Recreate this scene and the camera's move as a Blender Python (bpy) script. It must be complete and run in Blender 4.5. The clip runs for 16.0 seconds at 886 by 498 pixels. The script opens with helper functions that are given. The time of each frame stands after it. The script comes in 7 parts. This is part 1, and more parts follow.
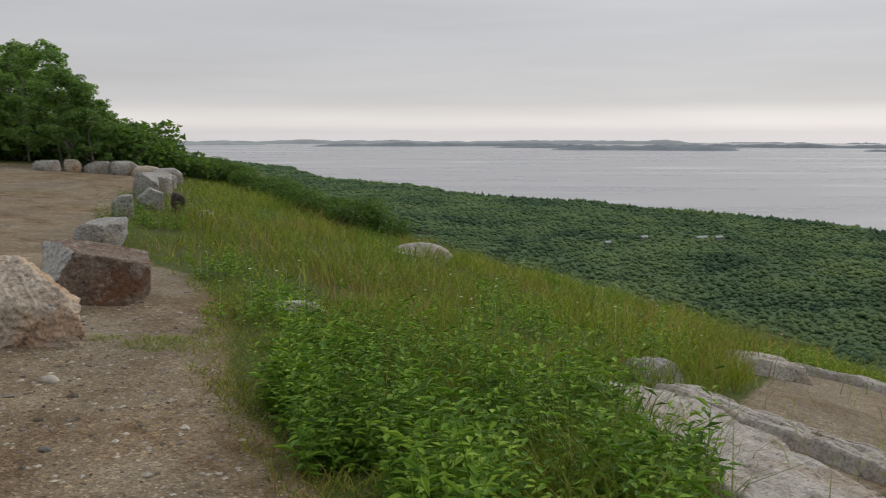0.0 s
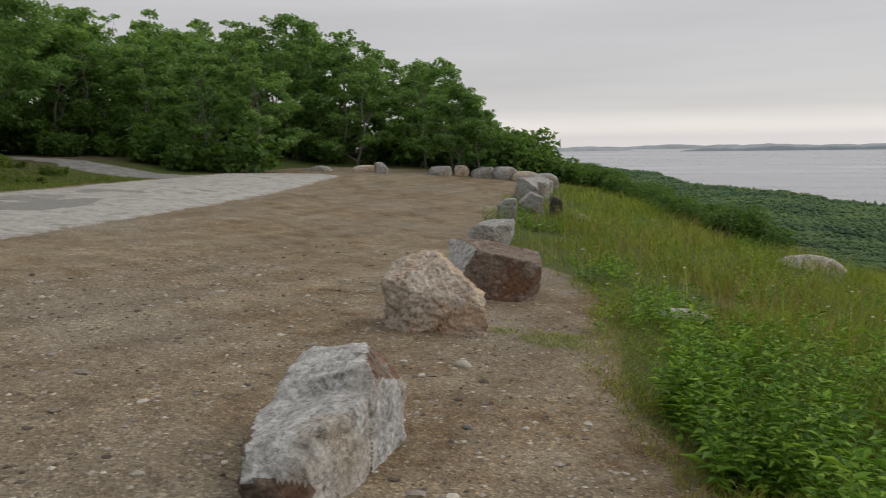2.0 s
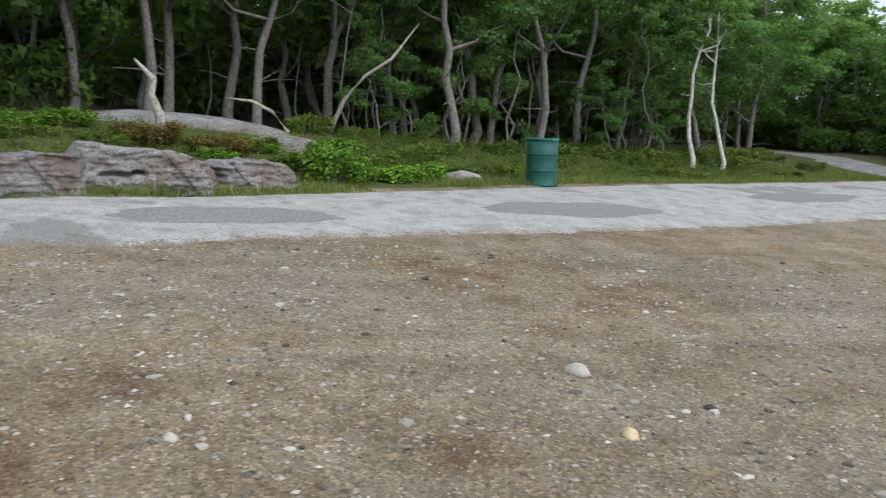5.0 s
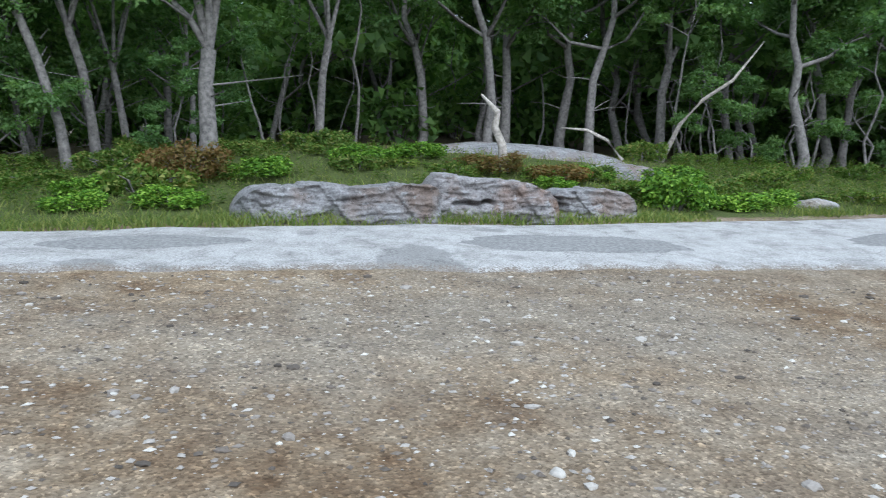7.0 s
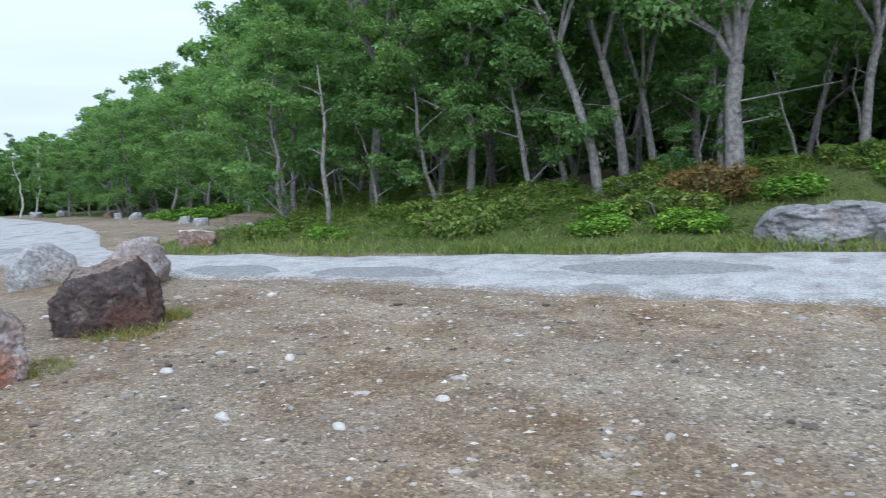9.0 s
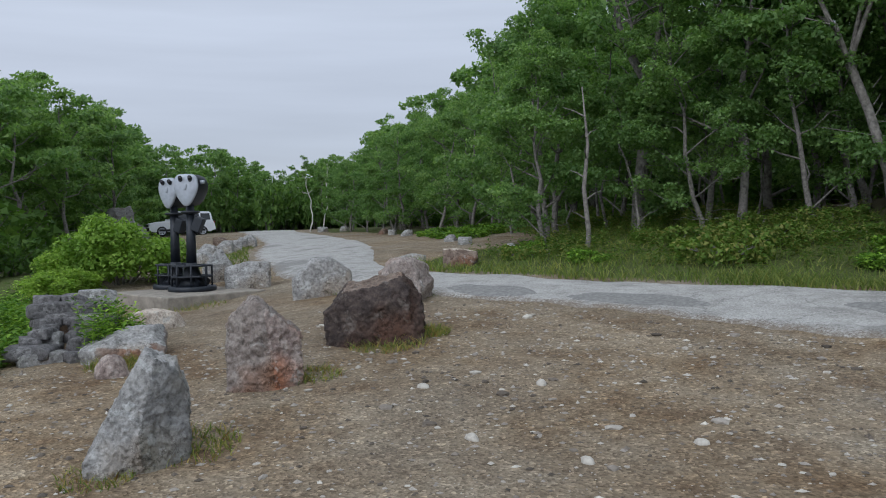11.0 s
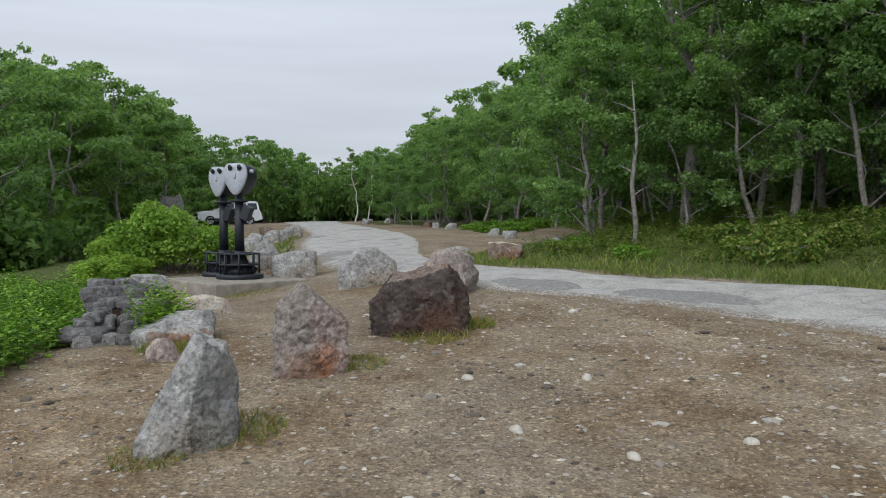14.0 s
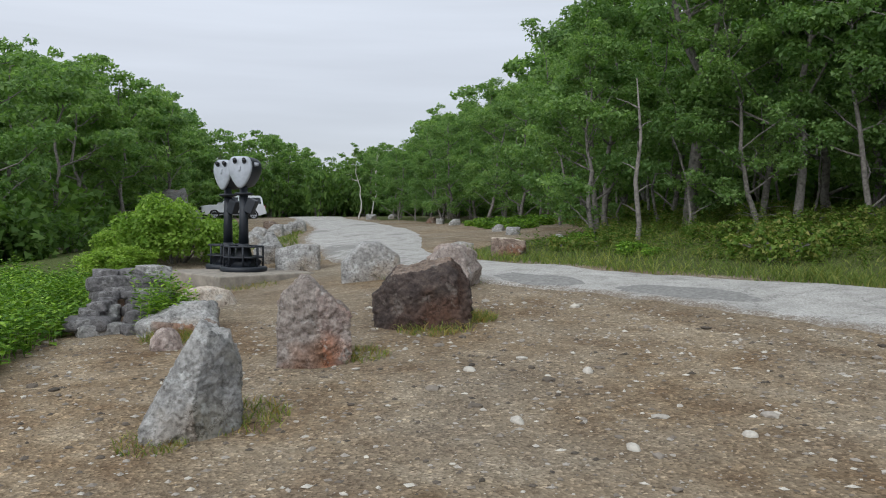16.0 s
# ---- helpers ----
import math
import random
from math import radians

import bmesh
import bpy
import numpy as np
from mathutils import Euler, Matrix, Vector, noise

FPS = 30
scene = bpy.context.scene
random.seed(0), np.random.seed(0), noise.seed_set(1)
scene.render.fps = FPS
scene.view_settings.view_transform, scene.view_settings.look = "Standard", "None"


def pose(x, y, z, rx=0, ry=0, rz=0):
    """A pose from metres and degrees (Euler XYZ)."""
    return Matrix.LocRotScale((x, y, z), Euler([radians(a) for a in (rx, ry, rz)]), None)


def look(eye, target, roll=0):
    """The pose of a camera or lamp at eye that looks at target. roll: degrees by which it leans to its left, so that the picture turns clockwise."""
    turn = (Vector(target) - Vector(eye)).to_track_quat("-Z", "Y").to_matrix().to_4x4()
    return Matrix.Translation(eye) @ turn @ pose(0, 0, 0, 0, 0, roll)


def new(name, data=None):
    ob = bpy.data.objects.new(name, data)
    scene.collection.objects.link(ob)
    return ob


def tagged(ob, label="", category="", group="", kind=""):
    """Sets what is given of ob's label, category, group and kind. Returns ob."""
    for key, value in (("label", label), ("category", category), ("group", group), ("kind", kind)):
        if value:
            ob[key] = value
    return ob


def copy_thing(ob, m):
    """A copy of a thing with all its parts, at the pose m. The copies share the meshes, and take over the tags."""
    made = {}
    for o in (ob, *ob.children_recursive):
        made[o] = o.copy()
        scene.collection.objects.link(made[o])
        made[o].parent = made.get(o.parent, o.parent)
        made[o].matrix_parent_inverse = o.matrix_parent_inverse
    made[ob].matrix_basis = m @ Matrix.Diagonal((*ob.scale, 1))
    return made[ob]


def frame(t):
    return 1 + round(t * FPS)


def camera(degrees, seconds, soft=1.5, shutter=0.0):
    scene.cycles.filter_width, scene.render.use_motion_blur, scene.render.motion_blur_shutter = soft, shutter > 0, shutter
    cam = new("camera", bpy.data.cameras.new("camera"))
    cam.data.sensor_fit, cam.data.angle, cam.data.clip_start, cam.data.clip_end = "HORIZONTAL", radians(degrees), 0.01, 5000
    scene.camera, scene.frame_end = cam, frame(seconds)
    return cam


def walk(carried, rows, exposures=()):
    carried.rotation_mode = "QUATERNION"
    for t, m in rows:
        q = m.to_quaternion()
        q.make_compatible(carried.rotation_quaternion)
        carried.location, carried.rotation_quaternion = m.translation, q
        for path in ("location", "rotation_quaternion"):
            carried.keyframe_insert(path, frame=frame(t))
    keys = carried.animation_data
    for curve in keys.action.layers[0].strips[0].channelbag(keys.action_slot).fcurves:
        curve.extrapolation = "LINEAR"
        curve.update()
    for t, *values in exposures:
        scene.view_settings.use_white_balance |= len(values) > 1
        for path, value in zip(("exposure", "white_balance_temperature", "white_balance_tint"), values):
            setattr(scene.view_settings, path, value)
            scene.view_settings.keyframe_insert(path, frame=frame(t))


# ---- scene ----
cam = camera(56.8, 16.0, soft=1.05, shutter=0.2)
PATH = [
    (0, (-0.295, -0.284, 1.583), (-0.294, 2.191, 1.228), -0.0),
    (0.5, (-0.319, -0.304, 1.583), (-0.514, 2.164, 1.228), -0.0),
    (1, (-0.394, -0.315, 1.590), (-0.654, 2.147, 1.241), 0.2),
    (1.5, (-0.501, -0.335, 1.584), (-1.184, 2.046, 1.244), -0.4),
    (2, (-0.571, -0.375, 1.583), (-1.623, 1.870, 1.254), -1.0),
    (2.5, (-0.605, -0.409, 1.585), (-1.941, 1.680, 1.268), -1.3),
    (3, (-0.664, -0.418, 1.583), (-2.276, 1.467, 1.274), -0.8),
    (3.5, (-0.715, -0.434, 1.569), (-2.615, 1.163, 1.265), -0.6),
    (4, (-0.744, -0.381, 1.532), (-2.857, 0.920, 1.234), 0.9),
    (4.5, (-0.804, -0.326, 1.505), (-3.069, 0.681, 1.184), 1.5),
    (5, (-0.825, -0.343, 1.502), (-3.207, 0.338, 1.171), 0.8),
    (7.5, (-1.079, -0.688, 1.515), (-3.508, -1.225, 1.261), -0.4),
    (8, (-1.165, -0.683, 1.536), (-3.479, -1.594, 1.276), -1.1),
    (8.5, (-1.301, -0.659, 1.561), (-3.388, -2.020, 1.350), -2.4),
    (9, (-1.390, -0.663, 1.562), (-3.243, -2.333, 1.398), -2.3),
    (9.5, (-1.445, -0.679, 1.573), (-3.015, -2.621, 1.462), -2.4),
    (10, (-1.474, -0.703, 1.586), (-2.856, -2.784, 1.518), -1.5),
    (12.5, (-1.467, -0.731, 1.570), (-2.674, -2.919, 1.484), -1.0),
    (13, (-1.429, -0.739, 1.562), (-2.624, -2.933, 1.480), -0.7),
    (13.5, (-1.415, -0.737, 1.554), (-2.547, -2.965, 1.472), -0.1),
    (14, (-1.455, -0.740, 1.565), (-2.586, -2.968, 1.471), -0.1),
    (14.5, (-1.491, -0.736, 1.554), (-2.630, -2.960, 1.458), -0.2),
    (15, (-1.506, -0.714, 1.551), (-2.656, -2.933, 1.456), -0.2),
    (15.5, (-1.490, -0.706, 1.545), (-2.662, -2.911, 1.445), -0.1),
    (16, (-1.438, -0.706, 1.539), (-2.560, -2.938, 1.435), 0.5),
]
EXPOSURES = [(0, -0.33, 6750, 10), (1.0, -0.33, 6750, 10), (1.5, -0.30, 6800, 10), (2.0, -0.27, 6850, 10), (2.5, 0.0, 6900, 10), (3.5, 0.18, 6750, 9), (5.0, 0.44, 6000, 8), (7.5, 0.84, 5350, 7), (9.0, 0.74, 5300, 9), (9.5, 0.18, 5650, 9), (10.2, -0.07, 5650, 9), (12.4, 0.18, 6150, 8), (15.4, 0.19, 6150, 8), (16.0, 0.26, 6150, 8)]
walk(cam, [(t, look(eye, target, roll)) for t, eye, target, roll in PATH], EXPOSURES)

# ---- world, sun ----
world = bpy.data.worlds.new("overcast_sky")
scene.world = world
world.use_nodes = True
wn, wl = world.node_tree.nodes, world.node_tree.links
SUN_EL, SUN_AZ = 36.0, 58.0   # degrees; azimuth from north (+y) towards east
bg = wn["Background"]
sky = wn.new("ShaderNodeTexSky")
sky.sky_type, sky.sun_disc = "NISHITA", False
sky.sun_elevation, sky.sun_rotation = radians(SUN_EL), radians(SUN_AZ)
geo = wn.new("ShaderNodeTexCoord")
sep = wn.new("ShaderNodeSeparateXYZ")
wl.new(geo.outputs["Generated"], sep.inputs[0])
ramp = wn.new("ShaderNodeValToRGB")
ramp.color_ramp.interpolation = "B_SPLINE"
els = ramp.color_ramp.elements
els[0].position, els[0].color = 0.0, (0.76, 0.75, 0.79, 1)
els[1].position, els[1].color = 1.0, (1.0, 1.03, 1.09, 1)
for p, c in ((0.008, (0.97, 0.94, 0.94)), (0.02, (0.86, 0.85, 0.86)), (0.034, (0.66, 0.665, 0.695)), (0.09, (0.61, 0.625, 0.67)), (0.2, (0.68, 0.69, 0.74)), (0.45, (0.84, 0.87, 0.93))):
    e = els.new(p)
    e.color = (*c, 1)
wl.new(sep.outputs[2], ramp.inputs[0])
stretch = wn.new("ShaderNodeMapping")
stretch.inputs["Scale"].default_value = (2.2, 2.2, 26.0)
wl.new(geo.outputs["Generated"], stretch.inputs[0])
cloud = wn.new("ShaderNodeTexNoise")
cloud.inputs["Scale"].default_value, cloud.inputs["Detail"].default_value, cloud.inputs["Roughness"].default_value = 1.0, 4.0, 0.5
wl.new(stretch.outputs[0], cloud.inputs["Vector"])
cramp = wn.new("ShaderNodeMapRange")
cramp.inputs["From Min"].default_value, cramp.inputs["From Max"].default_value = 0.25, 0.75
cramp.inputs["To Min"].default_value, cramp.inputs["To Max"].default_value = 0.91, 1.08
wl.new(cloud.outputs["Fac"], cramp.inputs["Value"])
mul = wn.new("ShaderNodeVectorMath")
mul.operation = "SCALE"
wl.new(ramp.outputs[0], mul.inputs[0])
wl.new(cramp.outputs[0], mul.inputs["Scale"])
# the sky is brighter on the sun's side
side = wn.new("ShaderNodeVectorMath")
side.operation = "DOT_PRODUCT"
side.inputs[1].default_value = (math.sin(radians(SUN_AZ - 18)), math.cos(radians(SUN_AZ - 18)), 0)
wl.new(geo.outputs["Generated"], side.inputs[0])
srange = wn.new("ShaderNodeMapRange")
srange.inputs["From Min"].default_value, srange.inputs["From Max"].default_value = -1, 1
srange.inputs["To Min"].default_value, srange.inputs["To Max"].default_value = 0.87, 1.18
wl.new(side.outputs["Value"], srange.inputs["Value"])
mul2 = wn.new("ShaderNodeVectorMath")
mul2.operation = "SCALE"
wl.new(mul.outputs[0], mul2.inputs[0])
wl.new(srange.outputs[0], mul2.inputs["Scale"])
skyscale = wn.new("ShaderNodeVectorMath")
skyscale.operation = "SCALE"
skyscale.inputs["Scale"].default_value = 0.10
wl.new(sky.outputs[0], skyscale.inputs[0])
wmix = wn.new("ShaderNodeMixRGB")
wmix.inputs[0].default_value = 0.93
wl.new(skyscale.outputs[0], wmix.inputs[1])
wl.new(mul2.outputs[0], wmix.inputs[2])
wl.new(wmix.outputs[0], bg.inputs[0])
bg.inputs[1].default_value = 1.0

sun = new("sun", bpy.data.lights.new("sun", "SUN"))
sun.data.energy, sun.data.angle, sun.data.color = 1.4, radians(55), (1.0, 0.97, 0.93)
sun_way = Vector((math.sin(radians(SUN_AZ)) * math.cos(radians(SUN_EL)), math.cos(radians(SUN_AZ)) * math.cos(radians(SUN_EL)), math.sin(radians(SUN_EL))))
sun.matrix_world = look(sun_way * 50, (0, 0, 0))

# ---- materials ----
def shader(name, rough=0.9, spec=0.3):
    m = bpy.data.materials.new(name)
    m.use_nodes = True
    n = m.node_tree.nodes
    b = n["Principled BSDF"]
    b.inputs["Roughness"].default_value = rough
    b.inputs["Specular IOR Level"].default_value = spec
    return m, n, m.node_tree.links, b


def tex(n, l, scale, detail=4, rough=0.55, kind="noise", coords="Object"):
    tc = n.new("ShaderNodeTexCoord")
    if kind == "noise":
        t = n.new("ShaderNodeTexNoise")
        t.inputs["Detail"].default_value, t.inputs["Roughness"].default_value = detail, rough
    else:
        t = n.new("ShaderNodeTexVoronoi")
    t.inputs["Scale"].default_value = scale
    l.new(tc.outputs[coords], t.inputs["Vector"])
    return t


def steps(n, l, src, stops):
    r = n.new("ShaderNodeValToRGB")
    e = r.color_ramp.elements
    e[0].position, e[0].color = stops[0][0], (*stops[0][1], 1)
    e[1].position, e[1].color = stops[-1][0], (*stops[-1][1], 1)
    for p, c in stops[1:-1]:
        x = e.new(p)
        x.color = (*c, 1)
    l.new(src, r.inputs[0])
    return r


def blend(n, l, fac, a, b, mode="MIX"):
    m = n.new("ShaderNodeMixRGB")
    m.blend_type = mode
    for k, v in enumerate((fac, a, b)):
        if hasattr(v, "is_linked"):
            l.new(v, m.inputs[k])
        elif k == 0:
            m.inputs[0].default_value = v
        else:
            m.inputs[k].default_value = (*v, 1)
    return m.outputs[0]


def relief(n, l, b, src, strength, dist):
    p = n.new("ShaderNodeBump")
    p.inputs["Strength"].default_value, p.inputs["Distance"].default_value = strength, dist
    l.new(src, p.inputs["Height"])
    l.new(p.outputs[0], b.inputs["Normal"])


def rock_material(name, light, mid, dark, stain, lichen=(0.5, 0.52, 0.5), bands=1.0):
    m, n, l, b = shader(name, 0.85, 0.25)
    big = tex(n, l, 4.0, 5, 0.65)
    fine = tex(n, l, 38, 6, 0.7)
    grain = tex(n, l, 17, 6, 0.75)
    if bands != 1.0:
        tc = n.new("ShaderNodeTexCoord")
        mp = n.new("ShaderNodeMapping")
        mp.inputs["Scale"].default_value = (0.55, 0.55, bands)
        mp.inputs["Rotation"].default_value = (0.12, 0.06, 0)
        l.new(tc.outputs["Object"], mp.inputs[0])
        for t in (big, grain):
            l.new(mp.outputs[0], t.inputs["Vector"])
    c1 = steps(n, l, big.outputs[0], [(0.26, dark), (0.44, mid), (0.6, light)]).outputs[0]
    c2 = steps(n, l, grain.outputs[0], [(0.36, dark), (0.47, mid), (0.6, light)]).outputs[0]
    c = blend(n, l, 0.5, c1, c2)
    st = tex(n, l, 1.4, 3, 0.6)
    sf = steps(n, l, st.outputs[0], [(0.5, (0, 0, 0)), (0.66, (1, 1, 1))]).outputs[0]
    c = blend(n, l, sf, c, stain)
    lf = tex(n, l, 6.5, 5, 0.7)
    lm = steps(n, l, lf.outputs[0], [(0.58, (0, 0, 0)), (0.64, (0.7, 0.7, 0.7))]).outputs[0]
    c = blend(n, l, lm, c, lichen)
    sp = steps(n, l, fine.outputs[0], [(0.36, (0.62, 0.62, 0.62)), (0.47, (0.95, 0.95, 0.95)), (0.62, (1.22, 1.22, 1.22))]).outputs[0]
    c = blend(n, l, 1.0, c, sp, "MULTIPLY")
    l.new(c, b.inputs["Base Color"])
    spots = tex(n, l, 12, 4, 0.6)
    c = blend(n, l, 1.0, c, steps(n, l, spots.outputs[0], [(0.6, (1, 1, 1)), (0.67, (0.5, 0.49, 0.48))]).outputs[0], "MULTIPLY")
    # hairline cracks
    ck = n.new("ShaderNodeTexVoronoi")
    ck.feature = "DISTANCE_TO_EDGE"
    ck.inputs["Scale"].default_value = 3.4
    tk = n.new("ShaderNodeTexCoord")
    l.new(blend(n, l, 0.22, tk.outputs["Object"], grain.outputs["Color"]), ck.inputs["Vector"])
    cf = steps(n, l, ck.outputs["Distance"], [(0.0, (0.3, 0.27, 0.25)), (0.022, (1, 1, 1))]).outputs[0]
    c = blend(n, l, steps(n, l, st.outputs[0], [(0.4, (0.1, 0.1, 0.1)), (0.6, (1, 1, 1))]).outputs[0], c, blend(n, l, 1.0, c, cf, "MULTIPLY"))
    l.new(c, b.inputs["Base Color"])
    crag = tex(n, l, 15, 8, 0.8)
    pits = tex(n, l, 21, kind="voronoi")
    hgt = blend(n, l, 0.45, blend(n, l, 0.5, grain.outputs[0], fine.outputs[0]), crag.outputs[0])
    relief(n, l, b, blend(n, l, 0.2, blend(n, l, 0.3, hgt, ck.outputs["Distance"]), pits.outputs["Distance"]), 1.0, 0.045)
    return m


GRANITE = rock_material("grey_granite", (0.42, 0.412, 0.397), (0.255, 0.248, 0.236), (0.095, 0.092, 0.09), (0.27, 0.23, 0.185), (0.45, 0.455, 0.44))
PINK = rock_material("pink_granite", (0.56, 0.5, 0.42), (0.45, 0.37, 0.3), (0.24, 0.2, 0.17), (0.43, 0.28, 0.18), (0.47, 0.46, 0.43))
DARKROCK = rock_material("brown_rock", (0.1, 0.077, 0.065), (0.048, 0.036, 0.032), (0.018, 0.015, 0.015), (0.09, 0.047, 0.031), (0.15, 0.13, 0.115))
REDROCK = rock_material("red_brown_rock", (0.44, 0.38, 0.34), (0.27, 0.21, 0.185), (0.09, 0.07, 0.065), (0.33, 0.15, 0.085), (0.42, 0.4, 0.37))
PALE = rock_material("pale_ledge_rock", (0.5, 0.48, 0.455), (0.38, 0.36, 0.34), (0.19, 0.18, 0.17), (0.28, 0.24, 0.205), (0.42, 0.41, 0.4), 2.5)
LEDGE = rock_material("ledge_rock", (0.29, 0.28, 0.272), (0.195, 0.188, 0.183), (0.08, 0.076, 0.073), (0.18, 0.14, 0.115), (0.32, 0.32, 0.315), 3.2)
RUSTLEDGE = rock_material("rusty_ledge_rock", (0.31, 0.295, 0.285), (0.205, 0.19, 0.182), (0.07, 0.062, 0.057), (0.2, 0.135, 0.1), (0.34, 0.34, 0.34), 3.2)
PALEGRANITE = rock_material("pale_granite", (0.58, 0.57, 0.555), (0.38, 0.372, 0.362), (0.12, 0.12, 0.122), (0.36, 0.31, 0.25))
PITTED = rock_material("pitted_grey_rock", (0.31, 0.275, 0.245), (0.2, 0.165, 0.145), (0.07, 0.056, 0.05), (0.26, 0.14, 0.085), (0.34, 0.32, 0.3))
# granite darkened for lichen and, in the same tone, for shade
SHADEGRANITE = rock_material("shaded_lichen_granite", (0.27, 0.265, 0.255), (0.18, 0.178, 0.172), (0.085, 0.083, 0.08), (0.2, 0.185, 0.15), (0.32, 0.32, 0.3))
PINKGREY = rock_material("pinkish_grey_granite", (0.36, 0.315, 0.285), (0.27, 0.225, 0.2), (0.13, 0.105, 0.095), (0.28, 0.2, 0.155), (0.38, 0.36, 0.34))
OCHRE = rock_material("ochre_granite", (0.56, 0.46, 0.35), (0.46, 0.33, 0.22), (0.25, 0.17, 0.12), (0.44, 0.24, 0.13), (0.5, 0.47, 0.42))
BEDROCK = rock_material("bare_bedrock", (0.45, 0.425, 0.39), (0.36, 0.33, 0.295), (0.23, 0.205, 0.18), (0.33, 0.27, 0.21), (0.5, 0.49, 0.46))
MIXED = rock_material("brown_and_grey_rock", (0.25, 0.2, 0.16), (0.14, 0.1, 0.077), (0.045, 0.034, 0.03), (0.18, 0.09, 0.052), (0.32, 0.3, 0.28))
WALLROCK = rock_material("dark_wall_stone", (0.2, 0.19, 0.19), (0.12, 0.115, 0.115), (0.045, 0.042, 0.042), (0.15, 0.12, 0.10), (0.24, 0.235, 0.23))


def plain(name, col, rough=0.6, metal=0.0, var=0.15, scale=12, bump=0.15):
    m, n, l, b = shader(name, rough, 0.4)
    b.inputs["Metallic"].default_value = metal
    t = tex(n, l, scale, 5, 0.65)
    lo, hi = tuple(v * (1 - var) for v in col), tuple(min(1, v * (1 + var)) for v in col)
    l.new(steps(n, l, t.outputs[0], [(0.35, lo), (0.65, hi)]).outputs[0], b.inputs["Base Color"])
    relief(n, l, b, t.outputs[0], bump, 0.01)
    return m


def ground_material():
    m, n, l, b = shader("ground_gravel_and_turf", 0.95, 0.15)
    at = n.new("ShaderNodeVertexColor")
    at.layer_name = "cover"
    sepc = n.new("ShaderNodeSeparateColor")
    l.new(at.outputs[0], sepc.inputs[0])
    big, mid = tex(n, l, 0.35, 4, 0.6), tex(n, l, 2.2, 5, 0.65)
    fine, vor = tex(n, l, 26, 5, 0.75), tex(n, l, 62, kind="voronoi")
    vor2 = tex(n, l, 27, kind="voronoi")

    def one(cells):
        s = n.new("ShaderNodeSeparateColor")
        l.new(cells.outputs["Color"], s.inputs[0])
        return s.outputs[0]

    g = steps(n, l, mid.outputs[0], [(0.3, (0.125, 0.082, 0.05)), (0.48, (0.195, 0.148, 0.103)), (0.7, (0.275, 0.23, 0.18))]).outputs[0]
    g = blend(n, l, steps(n, l, big.outputs[0], [(0.4, (0, 0, 0)), (0.62, (0.6, 0.6, 0.6))]).outputs[0], g, (0.23, 0.21, 0.185))
    peb = steps(n, l, one(vor), [(0.0, (0.5, 0.48, 0.46)), (0.25, (0.84, 0.83, 0.81)), (0.7, (1.02, 1.02, 1.01)), (0.9, (1.3, 1.3, 1.28)), (1.0, (1.9, 1.9, 1.85))]).outputs[0]
    g = blend(n, l, 0.8, g, peb, "MULTIPLY")
    peb2 = steps(n, l, one(vor2), [(0.0, (0.66, 0.64, 0.62)), (0.3, (0.98, 0.98, 0.97)), (0.88, (1.05, 1.05, 1.04)), (0.96, (1.25, 1.24, 1.22)), (1.0, (1.7, 1.68, 1.6))]).outputs[0]
    g = blend(n, l, 0.7, g, peb2, "MULTIPLY")
    g = blend(n, l, 1.0, g, (1.02, 1.0, 0.93), "MULTIPLY")
    streak = tex(n, l, 1.0, 4, 0.6)
    tcs, mps = n.new("ShaderNodeTexCoord"), n.new("ShaderNodeMapping")
    mps.inputs["Scale"].default_value, mps.inputs["Rotation"].default_value = (1.5, 0.12, 1), (0, 0, radians(-22))
    l.new(tcs.outputs["Object"], mps.inputs[0])
    l.new(mps.outputs[0], streak.inputs["Vector"])
    g = blend(n, l, 0.8, g, steps(n, l, streak.outputs[0], [(0.35, (0.84, 0.82, 0.8)), (0.5, (1, 1, 1)), (0.68, (1.22, 1.22, 1.2))]).outputs[0], "MULTIPLY")
    turf = steps(n, l, fine.outputs[0], [(0.3, (0.03, 0.04, 0.013)), (0.5, (0.065, 0.085, 0.022)), (0.72, (0.15, 0.15, 0.05))]).outputs[0]
    litter = steps(n, l, fine.outputs[0], [(0.3, (0.05, 0.04, 0.028)), (0.7, (0.12, 0.1, 0.06))]).outputs[0]
    woods = steps(n, l, tex(n, l, 0.11, 8, 0.72).outputs[0], [(0.32, (0.05, 0.085, 0.045)), (0.5, (0.066, 0.112, 0.052)), (0.68, (0.085, 0.135, 0.06))]).outputs[0]
    # ragged border between turf and gravel
    rag = n.new("ShaderNodeMath")
    rag.operation = "ADD"
    l.new(sepc.outputs[0], rag.inputs[0])
    wob = n.new("ShaderNodeMapRange")
    wob.inputs["From Min"].default_value, wob.inputs["From Max"].default_value = 0.2, 0.8
    wob.inputs["To Min"].default_value, wob.inputs["To Max"].default_value = -0.4, 0.4
    l.new(blend(n, l, 0.5, mid.outputs[0], fine.outputs[0]), wob.inputs[0])
    l.new(wob.outputs[0], rag.inputs[1])
    tf = steps(n, l, rag.outputs[0], [(0.42, (0, 0, 0)), (0.6, (1, 1, 1))]).outputs[0]
    c = blend(n, l, tf, g, turf)
    c = blend(n, l, sepc.outputs[1], c, litter)
    c = blend(n, l, sepc.outputs[2], c, woods)
    l.new(c, b.inputs["Base Color"])
    h = blend(n, l, 0.5, vor.outputs["Distance"], fine.outputs[0])
    relief(n, l, b, h, 0.8, 0.02)
    return m


GROUND = ground_material()


